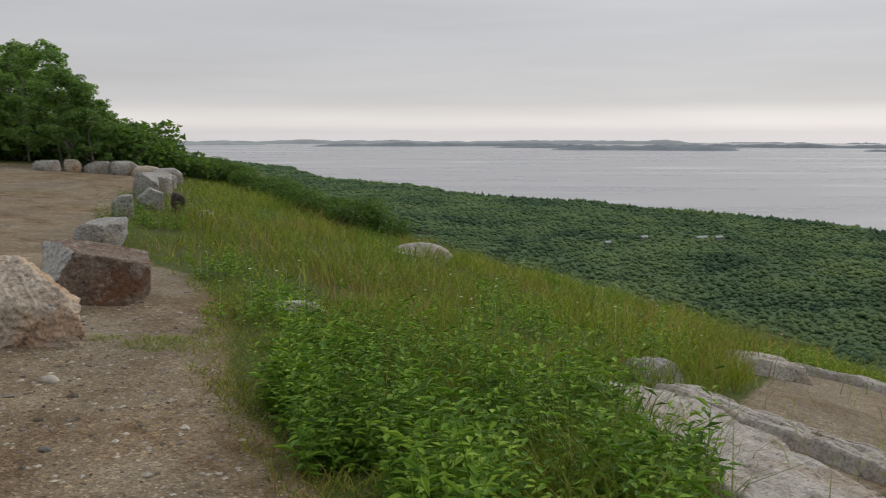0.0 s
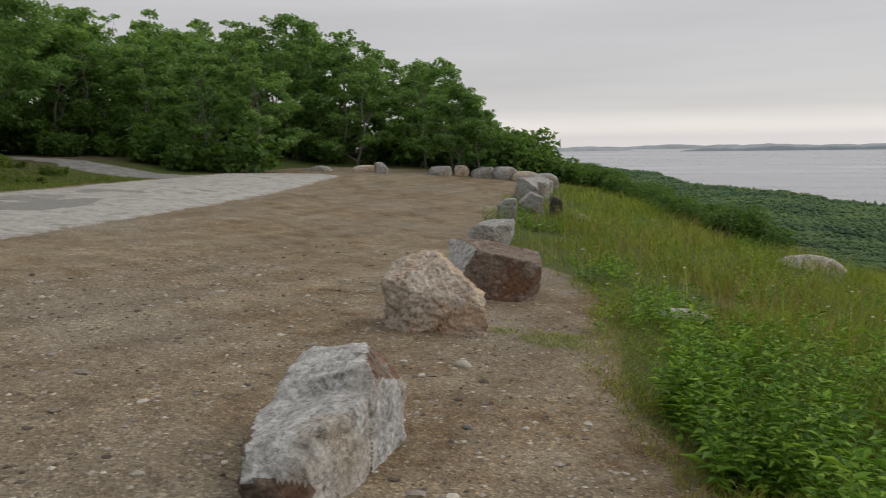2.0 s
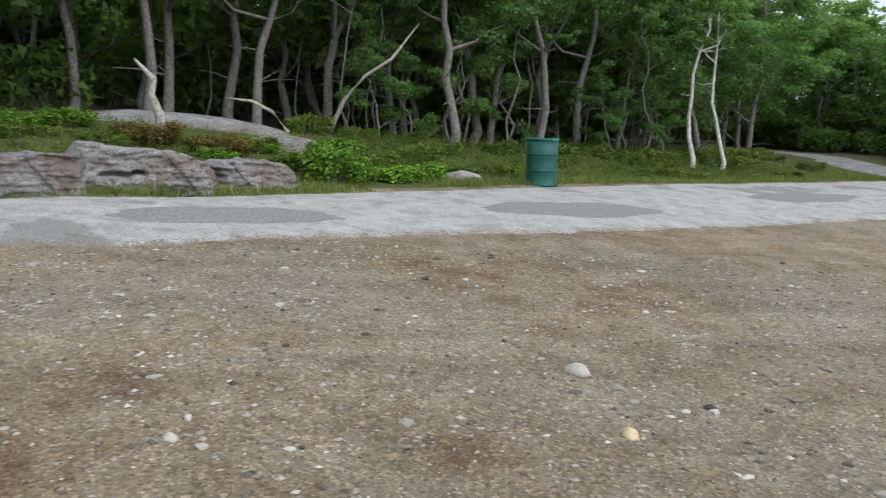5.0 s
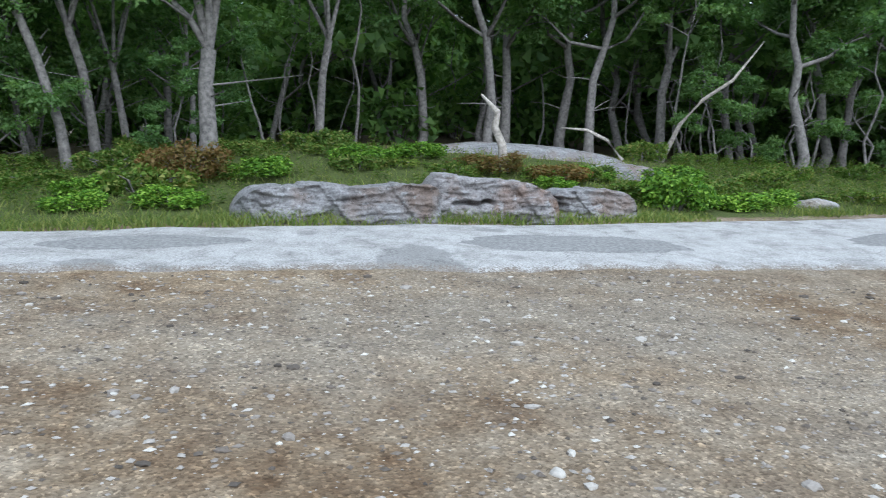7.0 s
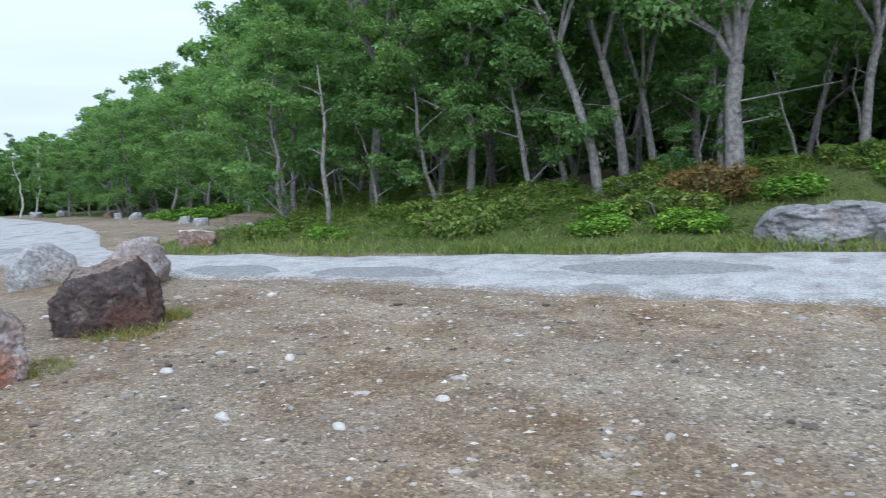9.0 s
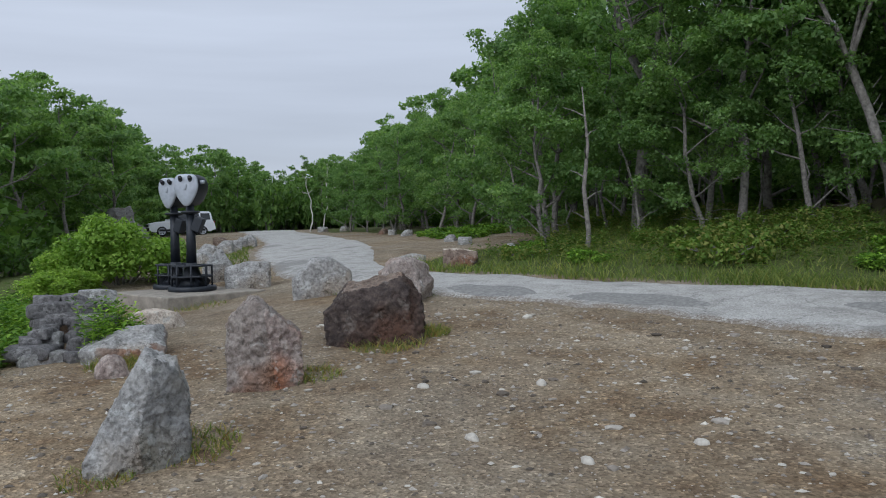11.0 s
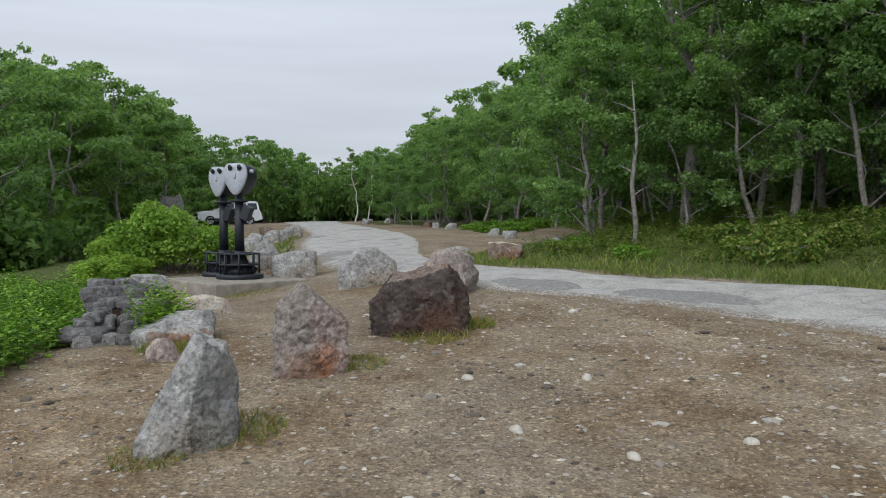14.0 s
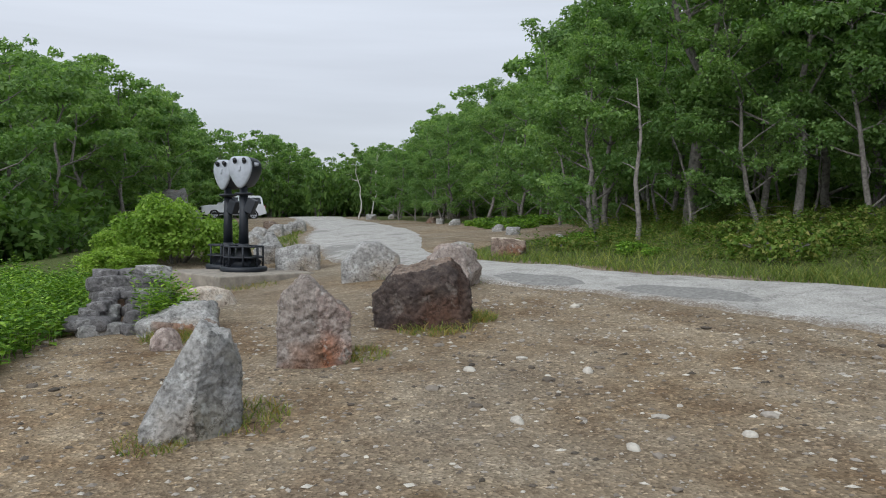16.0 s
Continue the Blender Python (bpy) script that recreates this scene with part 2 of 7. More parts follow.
def leaf_material(name, a, bcol, c, trans=0.35, sheen=0.18):
    m, n, l, b = shader(name, 0.55, sheen)
    g = n.new("ShaderNodeNewGeometry")
    oi = n.new("ShaderNodeObjectInfo")
    t = tex(n, l, 0.5, 3, 0.6)
    r = steps(n, l, g.outputs["Random Per Island"], [(0.0, a), (0.55, bcol), (1.0, c)]).outputs[0]
    v = steps(n, l, oi.outputs["Random"], [(0.0, (0.82, 0.86, 0.8)), (1.0, (1.15, 1.1, 1.0))]).outputs[0]
    col = blend(n, l, 1.0, r, v, "MULTIPLY")
    v2 = steps(n, l, t.outputs[0], [(0.35, (0.75, 0.8, 0.75)), (0.65, (1.2, 1.15, 1.1))]).outputs[0]
    col = blend(n, l, 0.8, col, v2, "MULTIPLY")
    l.new(col, b.inputs["Base Color"])
    tr = n.new("ShaderNodeBsdfTranslucent")
    l.new(blend(n, l, 1.0, col, (1.15, 1.25, 0.6), "MULTIPLY"), tr.inputs[0])
    mx = n.new("ShaderNodeMixShader")
    mx.inputs[0].default_value = trans
    l.new(b.outputs[0], mx.inputs[1])
    l.new(tr.outputs[0], mx.inputs[2])
    l.new(mx.outputs[0], n["Material Output"].inputs[0])
    return m


LEAF = leaf_material("oak_leaf", (0.098, 0.185, 0.06), (0.165, 0.278, 0.098), (0.245, 0.365, 0.15), 0.55, 0.35)
# shrub leaf with the shade of the woods put into its colour
SHADELEAF = leaf_material("shaded_shrub_leaf", (0.06, 0.12, 0.034), (0.1, 0.18, 0.05), (0.15, 0.24, 0.07), 0.48)
SHRUB = leaf_material("shrub_leaf", (0.13, 0.23, 0.032), (0.235, 0.37, 0.058), (0.34, 0.47, 0.1), 0.42)
WEED = leaf_material("weed_leaf", (0.05, 0.12, 0.014), (0.14, 0.27, 0.028), (0.3, 0.45, 0.065), 0.22)
BLADE = leaf_material("grass_blade", (0.095, 0.145, 0.021), (0.215, 0.275, 0.043), (0.41, 0.42, 0.11), 0.34)
DRY = leaf_material("dry_blade", (0.2, 0.12, 0.045), (0.31, 0.22, 0.08), (0.42, 0.34, 0.13), 0.3)
SWARD = leaf_material("verge_blade", (0.085, 0.135, 0.03), (0.14, 0.19, 0.046), (0.25, 0.26, 0.085), 0.3)
STRAW = leaf_material("seed_stalk", (0.2, 0.13, 0.065), (0.28, 0.2, 0.095), (0.34, 0.28, 0.14), 0.3)
FERN = leaf_material("verge_leaf", (0.075, 0.14, 0.025), (0.14, 0.22, 0.042), (0.25, 0.24, 0.08), 0.35)
RUST = leaf_material("rust_leaf", (0.15, 0.085, 0.035), (0.21, 0.13, 0.05), (0.18, 0.18, 0.06))
def far_woods_material():
    m, n, l, b = shader("far_crown", 0.95, 0.1)
    wide, mid, fine, g = tex(n, l, 0.022, 6, 0.7), tex(n, l, 0.12, 4, 0.6), tex(n, l, 0.9, 4, 0.7), n.new("ShaderNodeNewGeometry")
    # greens lean slightly to blue: a little haze put into the crown colour
    c = steps(n, l, wide.outputs[0], [(0.36, (0.042, 0.08, 0.047)), (0.46, (0.08, 0.135, 0.067)), (0.55, (0.11, 0.17, 0.076)), (0.66, (0.15, 0.21, 0.085))]).outputs[0]
    c = blend(n, l, 0.7, c, steps(n, l, mid.outputs[0], [(0.3, (0.8, 0.82, 0.85)), (0.7, (1.18, 1.15, 1.1))]).outputs[0], "MULTIPLY")
    c = blend(n, l, 0.8, c, steps(n, l, g.outputs["Random Per Island"], [(0.0, (0.8, 0.83, 0.88)), (0.6, (1, 1, 1)), (1.0, (1.15, 1.12, 1.03))]).outputs[0], "MULTIPLY")
    l.new(c, b.inputs["Base Color"])
    relief(n, l, b, fine.outputs[0], 0.6, 0.8)
    return m


FARLEAF = far_woods_material()
BARK = plain("grey_bark", (0.165, 0.15, 0.135), 0.95, 0, 0.45, 14, 0.8)
BIRCH = plain("birch_bark", (0.55, 0.52, 0.47), 0.8, 0, 0.3, 9, 0.4)
DEAD = plain("bleached_wood", (0.36, 0.32, 0.27), 0.9, 0, 0.4, 18, 0.8)
CONCRETE = plain("old_concrete", (0.25, 0.222, 0.185), 0.95, 0, 0.25, 7, 0.4)
BLACKPAINT = plain("black_enamel", (0.011, 0.014, 0.02), 0.5, 0, 0.25, 20, 0.1)
SILVER = plain("silver_paint", (0.36, 0.38, 0.42), 0.45, 0.15, 0.12, 8, 0.1)
GREENPAINT = plain("green_drum_paint", (0.012, 0.085, 0.065), 0.5, 0, 0.3, 6, 0.1)
CARPAINT = plain("silver_car_paint", (0.68, 0.7, 0.73), 0.3, 0.0, 0.05, 3, 0.0)
GLASS = plain("dark_window_glass", (0.03, 0.035, 0.04), 0.08, 0, 0.1, 3, 0.0)
RUBBER = plain("black_rubber", (0.02, 0.02, 0.02), 0.85, 0, 0.2, 20, 0.1)
LENS = plain("dark_lens", (0.012, 0.012, 0.014), 0.15, 0, 0.1, 3, 0.0)

# ---- helpers for building ----
def link_mesh(name, verts, faces, material, smooth=False):
    me = bpy.data.meshes.new(name)
    me.from_pydata([tuple(v) for v in verts] if not isinstance(verts, np.ndarray) else verts.tolist(), [], faces if isinstance(faces, list) else faces.tolist())
    me.materials.append(material)
    if smooth:
        me.polygons.foreach_set("use_smooth", [True] * len(me.polygons))
    me.update()
    return me


def bm_mesh(name, bm, material, smooth=False):
    me = bpy.data.meshes.new(name)
    bm.to_mesh(me)
    bm.free()
    me.materials.append(material)
    if smooth:
        me.polygons.foreach_set("use_smooth", [True] * len(me.polygons))
    return me


def part(name, mesh, parent, label="", m=None):
    ob = new(name, mesh)
    ob.parent = parent
    if m is not None:
        ob.matrix_basis = m
    return tagged(ob, label)


def thing(name, label, category, m=None, mesh=None, group="", kind=""):
    ob = new(name, mesh)
    if m is not None:
        ob.matrix_basis = m
    return tagged(ob, label, category, group, kind)


# ---- the lie of the land ----
def ease(a, b, v):
    t = min(1.0, max(0.0, (v - a) / (b - a)))
    return t * t * (3 - 2 * t)


def lot(x, y):
    """The gravel plateau, without its edges."""
    w = max(0.0, -x)
    hx = 0.06 * min(w, 8.0) + 0.09 * min(max(w - 8.0, 0.0), 8.0) + 0.03 * min(max(w - 16.0, 0.0), 80) - 0.05 * min(max(x, 0.0), 12.0)
    hx *= 1 - 0.5 * ease(-8, -30, y) if y < -8 else 1
    g = 12 * math.tanh(y / 12) if y > 0 else 9.5 * math.tanh(y / 9.5)
    return -0.057 + hx - 0.069 * g - 0.2 * math.exp(-((x + 3.2) ** 2 + (y + 12.2) ** 2) / 7)


EDGE = [(-9.5, -60), (-6.0, -30), (-3.6, -18), (-3.0, -14.5), (-1.9, -11.5), (-0.9, -7.5), (0.6, -4), (0.9, 1.0), (-0.8, 3.4), (-1.9, 5.6), (-2.75, 8.8), (-3.75, 11.0), (-5.7, 13.0), (-7.0, 15.8), (-9.1, 22.0), (-10.7, 29.0), (-13.0, 36.0), (-16.0, 60.0)]


def along(line, v, k=1):
    """The other coordinate of a polyline sorted by coordinate k."""
    for a, b in zip(line, line[1:]):
        if v <= b[k]:
            return a[1 - k] + (b[1 - k] - a[1 - k]) * max(0.0, v - a[k]) / (b[k] - a[k])
    return line[-1][1 - k]


def height(x, y):
    z = lot(x, y)
    s = (x - along(EDGE, y)) * 0.93
    if s > 0:
        z -= 0.05 * s + 0.008 * s * s
        z -= 0.012 * max(0.0, y - 19) ** 2 * ease(3, 8, s)
    if y > 44:
        z -= 0.012 * (y - 44) ** 2
    if x > 3 and y < 0:
        z -= 0.02 * (x - 3) ** 2
    return max(z, -58.0)


# road: near and far borders, from south to north
ROAD_NEAR = [(-19.6, -65), (-11.8, -32.6), (-7.6, -21.3), (-5.5, -12.9), (-5.75, -9.6), (-6.33, -7.6), (-7.0, -5.1), (-8.2, -1.8), (-8.96, 0.1), (-10.25, 3.95), (-11.96, 9.56), (-13.2, 14.2), (-14.2, 18.5), (-16.4, 25.0)]
ROAD_FAR = [(-24.5, -65), (-17.8, -45.7), (-13.5, -28), (-9.6, -17.9), (-7.2, -13.0), (-7.2, -10.9), (-7.5, -9.0), (-8.6, -6.3), (-10.64, -2.2), (-11.68, 0.23), (-14.5, 5.1), (-17.0, 10.5), (-19.2, 15.9), (-20.9, 23.9), (-21, 25)]


def bare(x, y):
    """Below 1 on the strip of bare earth between the ledges of the slope."""
    k = min(1.0, max(0.0, ((x - 2.4) * 2.6 + (y - 5.6) * 4.2) / 24.4))
    return math.hypot(x - 2.4 - 2.6 * k, y - 5.6 - 4.2 * k) / (0.75 + 0.3 * k)


def turf(x, y):
    """1 where turf or weeds cover the ground, 0 on gravel and road."""
    s = x - along(EDGE, y)
    a = ease(-0.35, 0.35, s)
    if y > 24:
        a = max(a, ease(31.5, 33.5, y - 0.12 * (x + 12)))
    # bare ground among the ledges
    a *= 1 - ease(1.1, 0.7, bare(x, y))
    tongue = ((x + 2.7) / 0.75) ** 2 + ((y - 6.95) / 0.36) ** 2
    if tongue < 1.6:
        a = max(a, ease(1.6, 0.6, tongue) * 0.42)
    far = along(ROAD_FAR, y)
    lim = far - 0.35
    if y < -12.5:
        lim = far - 4.5 * ease(-12.5, -14, y) + 2.0 * ease(-24, -30, y) if y > -40 else far - 1.5
    b = ease(0.3, -0.3, x - lim) if x < lim + 0.3 else 0.0
    return max(a, b)


def bank(x, y):
    """The verge rises behind the road."""
    d = along(ROAD_FAR, y) - x
    if d <= 1:
        return 0.0
    return (0.1 * ease(-13, -9, y) + 0.35 * ease(-7.5, -4, y)) * ease(1.0, 6.0, d) + 0.09 * min(max(0.0, d - 14), 70) * ease(60, 20, y)


COAST = [(-60, 520), (-28.6, 555), (-22.8, 586), (-16.6, 628), (-10.1, 695), (-6.2, 724), (-2.2, 772), (3.3, 905), (5.6, 960), (8.7, 1062), (9.9, 1236), (10.3, 1335), (12.1, 1458), (14.2, 1607), (17, 1900), (30, 2200), (60, 2400)]


def coast(az):
    for (a0, r0), (a1, r1) in zip(COAST, COAST[1:]):
        if az <= a1:
            return r0 + (r1 - r0) * max(0.0, az - a0) / (a1 - a0)
    return COAST[-1][1]


CX, CY = -0.9, -0.4


def land(x, y):
    r = math.hypot(x - CX, y - CY)
    z = height(x, y) + bank(x, y)
    if r < 60:
        return z + 0.025 * noise.noise((x * 0.7, y * 0.7, 0)) + 0.012 * noise.noise((x * 2.3, y * 2.3, 3))
    az = math.degrees(math.atan2(-(x - CX), y - CY))
    if -100 < az < 60 and z < -20:
        rc = coast(az) * (1 + 0.012 * noise.noise((az * 0.9, 0, 0)))
        z += 2.2 * noise.noise((x * 0.012, y * 0.012, 1)) * ease(150, 300, r) + 0.7 * noise.noise((x * 0.3, y * 0.3, 5))
        z = z + 3 if r < rc - 25 else z + 3 - 8 * ease(rc - 25, rc, r)
        if r > rc:
            z = -64
    return z


# ---- ground sheet, one polar net out to the horizon ----
def build_ground():
    nr, na = 230, 390
    radii = [0.35 * (4700 / 0.35) ** (k / (nr - 1)) for k in range(nr)]
    verts, cover, faces = [(CX, CY, land(CX, CY))], [(turf(CX, CY), 0, 0, 1)], []
    for r in radii:
        for j in range(na):
            a = 2 * math.pi * j / na
            x, y = CX + r * math.sin(a), CY + r * math.cos(a)
            verts.append((x, y, land(x, y)))
            t = turf(x, y)
            d = along(ROAD_FAR, y) - x
            litter = ease(4.5 - 1.5 * ease(12, 18, y), 8.0 - 2.0 * ease(12, 18, y), d) if y > -60 else 0.6
            woods = ease(45, 70, r) if x > along(EDGE, y) else ease(200, 300, r)
            cover.append((t, litter * (1 - woods), woods, 1))
    for j in range(na):
        faces.append((0, 1 + (j + 1) % na, 1 + j))
    for k in range(nr - 1):
        o = 1 + k * na
        for j in range(na):
            j2 = (j + 1) % na
            faces.append((o + j, o + j2, o + na + j2, o + na + j))
    me = link_mesh("ground", verts, faces, GROUND, True)
    att = me.color_attributes.new("cover", "FLOAT_COLOR", "POINT")
    att.data.foreach_set("color", np.array(cover, dtype=np.float32).ravel())
    return thing("ground", "gravel lot and grassy mountain top above a wooded valley", "ground", mesh=me, kind="structure")


build_ground()


def sea_material():
    m, n, l, b = shader("sea_water", 0.22, 0.5)
    t = tex(n, l, 0.004, 6, 0.6)
    mp = n.new("ShaderNodeMapping")
    mp.inputs["Scale"].default_value = (0.6, 2.4, 1)
    mp.inputs["Rotation"].default_value = (0, 0, 0.35)
    tc = n.new("ShaderNodeTexCoord")
    l.new(tc.outputs["Object"], mp.inputs[0])
    l.new(mp.outputs[0], t.inputs["Vector"])
    # pale greys put reflected sky into the water's colour; palest streaks for wakes
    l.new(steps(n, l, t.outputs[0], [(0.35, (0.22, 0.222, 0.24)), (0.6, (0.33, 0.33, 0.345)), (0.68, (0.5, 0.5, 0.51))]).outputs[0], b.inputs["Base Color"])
    rr = n.new("ShaderNodeMapRange")
    rr.inputs["To Min"].default_value, rr.inputs["To Max"].default_value = 0.18, 0.4
    l.new(t.outputs[0], rr.inputs[0])
    l.new(rr.outputs[0], b.inputs["Roughness"])
    w = tex(n, l, 0.12, 4, 0.6)
    relief(n, l, b, w.outputs[0], 0.25, 1.0)
    return m


def build_sea():
    verts, faces, na = [], [], 180
    radii = [250, 500, 900, 1500, 2400, 3600, 4800]
    for r in radii:
        for j in range(na):
            a = 2 * math.pi * j / na
            verts.append((CX + r * math.sin(a), CY + r * math.cos(a), -60.0))
    for k in range(len(radii) - 1):
        for j in range(na):
            j2 = (j + 1) % na
            faces.append((k * na + j, (k + 1) * na + j, (k + 1) * na + j2, k * na + j2))
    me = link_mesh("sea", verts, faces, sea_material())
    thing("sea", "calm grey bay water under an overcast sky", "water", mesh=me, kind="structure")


build_sea()

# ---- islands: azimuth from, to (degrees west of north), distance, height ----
# distance haze is mixed into these two base colours, more in the far one
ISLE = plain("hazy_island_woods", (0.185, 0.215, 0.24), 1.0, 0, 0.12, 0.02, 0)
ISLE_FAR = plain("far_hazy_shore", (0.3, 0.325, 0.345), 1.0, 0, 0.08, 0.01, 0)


def island(az0, az1, dist, tall, material, label, seed):
    n = 60
    verts, faces = [], []
    rows = 7
    for k in range(n + 1):
        a = radians(az0 + (az1 - az0) * k / n)
        env = min(1.0, 6 * k / n, 6 * (n - k) / n) ** 0.6
        hgt = tall * env * (0.7 + 0.45 * noise.noise((k * 0.13, seed, 0)) + 0.2 * noise.noise((k * 0.5, seed, 4)))
        for i in range(rows):
            u = i / (rows - 1)
            d = dist + (u - 0.5) * tall * 5
            verts.append((-d * math.sin(a), d * math.cos(a), -60.5 + max(0.0, hgt) * math.sin(math.pi * u) ** 0.7 * (1 if 0 < i < rows - 1 else 0)))
    for k in range(n):
        for i in range(rows - 1):
            o = k * rows + i
            faces.append((o, o + rows, o + rows + 1, o + 1))
    thing("island", label, "island", mesh=link_mesh("island", verts, faces, material, True), group="islands in the bay")


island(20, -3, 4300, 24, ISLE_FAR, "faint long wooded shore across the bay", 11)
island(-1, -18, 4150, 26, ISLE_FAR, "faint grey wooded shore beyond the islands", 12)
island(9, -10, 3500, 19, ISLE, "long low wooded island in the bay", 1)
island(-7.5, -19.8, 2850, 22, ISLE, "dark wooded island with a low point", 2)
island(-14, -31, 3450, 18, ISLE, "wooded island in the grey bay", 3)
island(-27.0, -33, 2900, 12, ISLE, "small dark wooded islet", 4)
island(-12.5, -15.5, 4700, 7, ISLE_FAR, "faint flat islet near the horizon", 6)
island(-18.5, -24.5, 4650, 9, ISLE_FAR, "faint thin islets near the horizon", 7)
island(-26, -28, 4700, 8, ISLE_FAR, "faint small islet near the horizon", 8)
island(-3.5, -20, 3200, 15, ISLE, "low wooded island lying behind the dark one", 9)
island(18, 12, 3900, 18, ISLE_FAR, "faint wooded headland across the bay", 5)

# ---- road ----
def asphalt_material():
    m, n, l, b = shader("worn_pale_asphalt", 0.9, 0.3)
    big, mid, fine = tex(n, l, 0.55, 4, 0.6), tex(n, l, 3.0, 5, 0.7), tex(n, l, 45, 4, 0.75)
    c = steps(n, l, mid.outputs[0], [(0.32, (0.262, 0.25, 0.232)), (0.5, (0.38, 0.365, 0.342)), (0.7, (0.465, 0.45, 0.425))]).outputs[0]
    pf = steps(n, l, big.outputs[0], [(0.6, (0, 0, 0)), (0.625, (0.7, 0.7, 0.7))]).outputs[0]
    c = blend(n, l, pf, c, (0.195, 0.187, 0.175))
    v = n.new("ShaderNodeTexVoronoi")
    v.feature = "DISTANCE_TO_EDGE"
    v.inputs["Scale"].default_value = 1.7
    tc = n.new("ShaderNodeTexCoord")
    warp = blend(n, l, 0.3, tc.outputs["Object"], mid.outputs["Color"])
    l.new(warp, v.inputs["Vector"])
    cr = steps(n, l, v.outputs["Distance"], [(0.0, (0.6, 0.6, 0.6)), (0.012, (1, 1, 1))]).outputs[0]
    cm = steps(n, l, tex(n, l, 0.8, 4, 0.6).outputs[0], [(0.34, (0, 0, 0)), (0.46, (1, 1, 1))]).outputs[0]
    c = blend(n, l, cm, c, blend(n, l, 1.0, c, cr, "MULTIPLY"))
    sp = steps(n, l, fine.outputs[0], [(0.3, (0.6, 0.6, 0.6)), (0.5, (0.98, 0.98, 0.98)), (0.68, (1.3, 1.3, 1.3))]).outputs[0]
    c = blend(n, l, 1.0, c, sp, "MULTIPLY")
    # gravel strewn over the crumbling rim
    at = n.new("ShaderNodeVertexColor")
    at.layer_name = "rim"
    add = n.new("ShaderNodeMath")
    add.operation = "ADD"
    l.new(at.outputs[0], add.inputs[0])
    wob = n.new("ShaderNodeMapRange")
    wob.inputs["From Min"].default_value, wob.inputs["From Max"].default_value = 0.25, 0.75
    wob.inputs["To Min"].default_value, wob.inputs["To Max"].default_value = -0.45, 0.45
    l.new(blend(n, l, 0.55, tex(n, l, 5, 5, 0.75).outputs[0], fine.outputs[0]), wob.inputs[0])
    l.new(wob.outputs[0], add.inputs[1])
    gm = steps(n, l, add.outputs[0], [(0.18, (1, 1, 1)), (0.42, (0, 0, 0))]).outputs[0]
    c = blend(n, l, gm, c, blend(n, l, 1.0, (0.21, 0.175, 0.14), sp, "MULTIPLY"))
    l.new(c, b.inputs["Base Color"])
    relief(n, l, b, blend(n, l, 0.5, fine.outputs[0], tex(n, l, 9, 5, 0.7).outputs[0]), 1.0, 0.03)
    return m


ASPHALT = asphalt_material()


def resample(line, step):
    out = []
    for a, b in zip(line, line[1:]):
        k = max(1, int(math.dist(a, b) / step))
        out += [(a[0] + (b[0] - a[0]) * i / k, a[1] + (b[1] - a[1]) * i / k) for i in range(k)]
    return out + [line[-1]]


def smooth_line(line, rounds=2):
    for _ in range(rounds):
        out = [line[0]]
        for a, b in zip(line, line[1:]):
            out += [(a[0] * 0.75 + b[0] * 0.25, a[1] * 0.75 + b[1] * 0.25), (a[0] * 0.25 + b[0] * 0.75, a[1] * 0.25 + b[1] * 0.75)]
        line = out + [line[-1]]
    return line


def build_road():
    near, far = smooth_line(ROAD_NEAR), smooth_line(ROAD_FAR)
    ys = [y for y in np.concatenate([np.arange(-64, -20, 0.8), np.arange(-20, 25, 0.16)])]
    nu = 22
    verts, faces, rim = [], [], []
    for k, y in enumerate(ys):
        y = float(y)
        xn, xf = along(near, y), along(far, y)
        xn += 0.16 * noise.noise((y * 0.7, 1, 0)) + 0.12 * noise.noise((y * 3.1, 2, 0)) + 0.1 * noise.noise((y * 8.5, 3, 0))
        xf += 0.10 * noise.noise((y * 1.1, 5, 0))
        if y > 17:
            xf = xf + (xn - xf) * ease(24, 26, y)
        for i in range(nu + 1):
            u = i / nu
            x = xn + (xf - xn) * u
            lift = 0.03 * min(1.0, u * nu, (1 - u) * nu) + 0.035 * math.sin(math.pi * u) - 0.012
            verts.append((x, y, land(x, y) + lift))
            g = min(1.0, 0.15 + 1.3 * min(u * (xn - xf), 0.45 + (1 - u) * (xn - xf)))
            rim.append((g, g, g, 1))
    for k in range(len(ys) - 1):
        for i in range(nu):
            o = k * (nu + 1) + i
            faces.append((o, o + nu + 1, o + nu + 2, o + 1))
    me = link_mesh("road", verts, faces, ASPHALT, True)
    att = me.color_attributes.new("rim", "FLOAT_COLOR", "POINT")
    att.data.foreach_set("color", np.array(rim, dtype=np.float32).ravel())
    thing("road", "old pale grey asphalt road with darker patches and a broken edge", "road", mesh=me, kind="structure")


build_road()


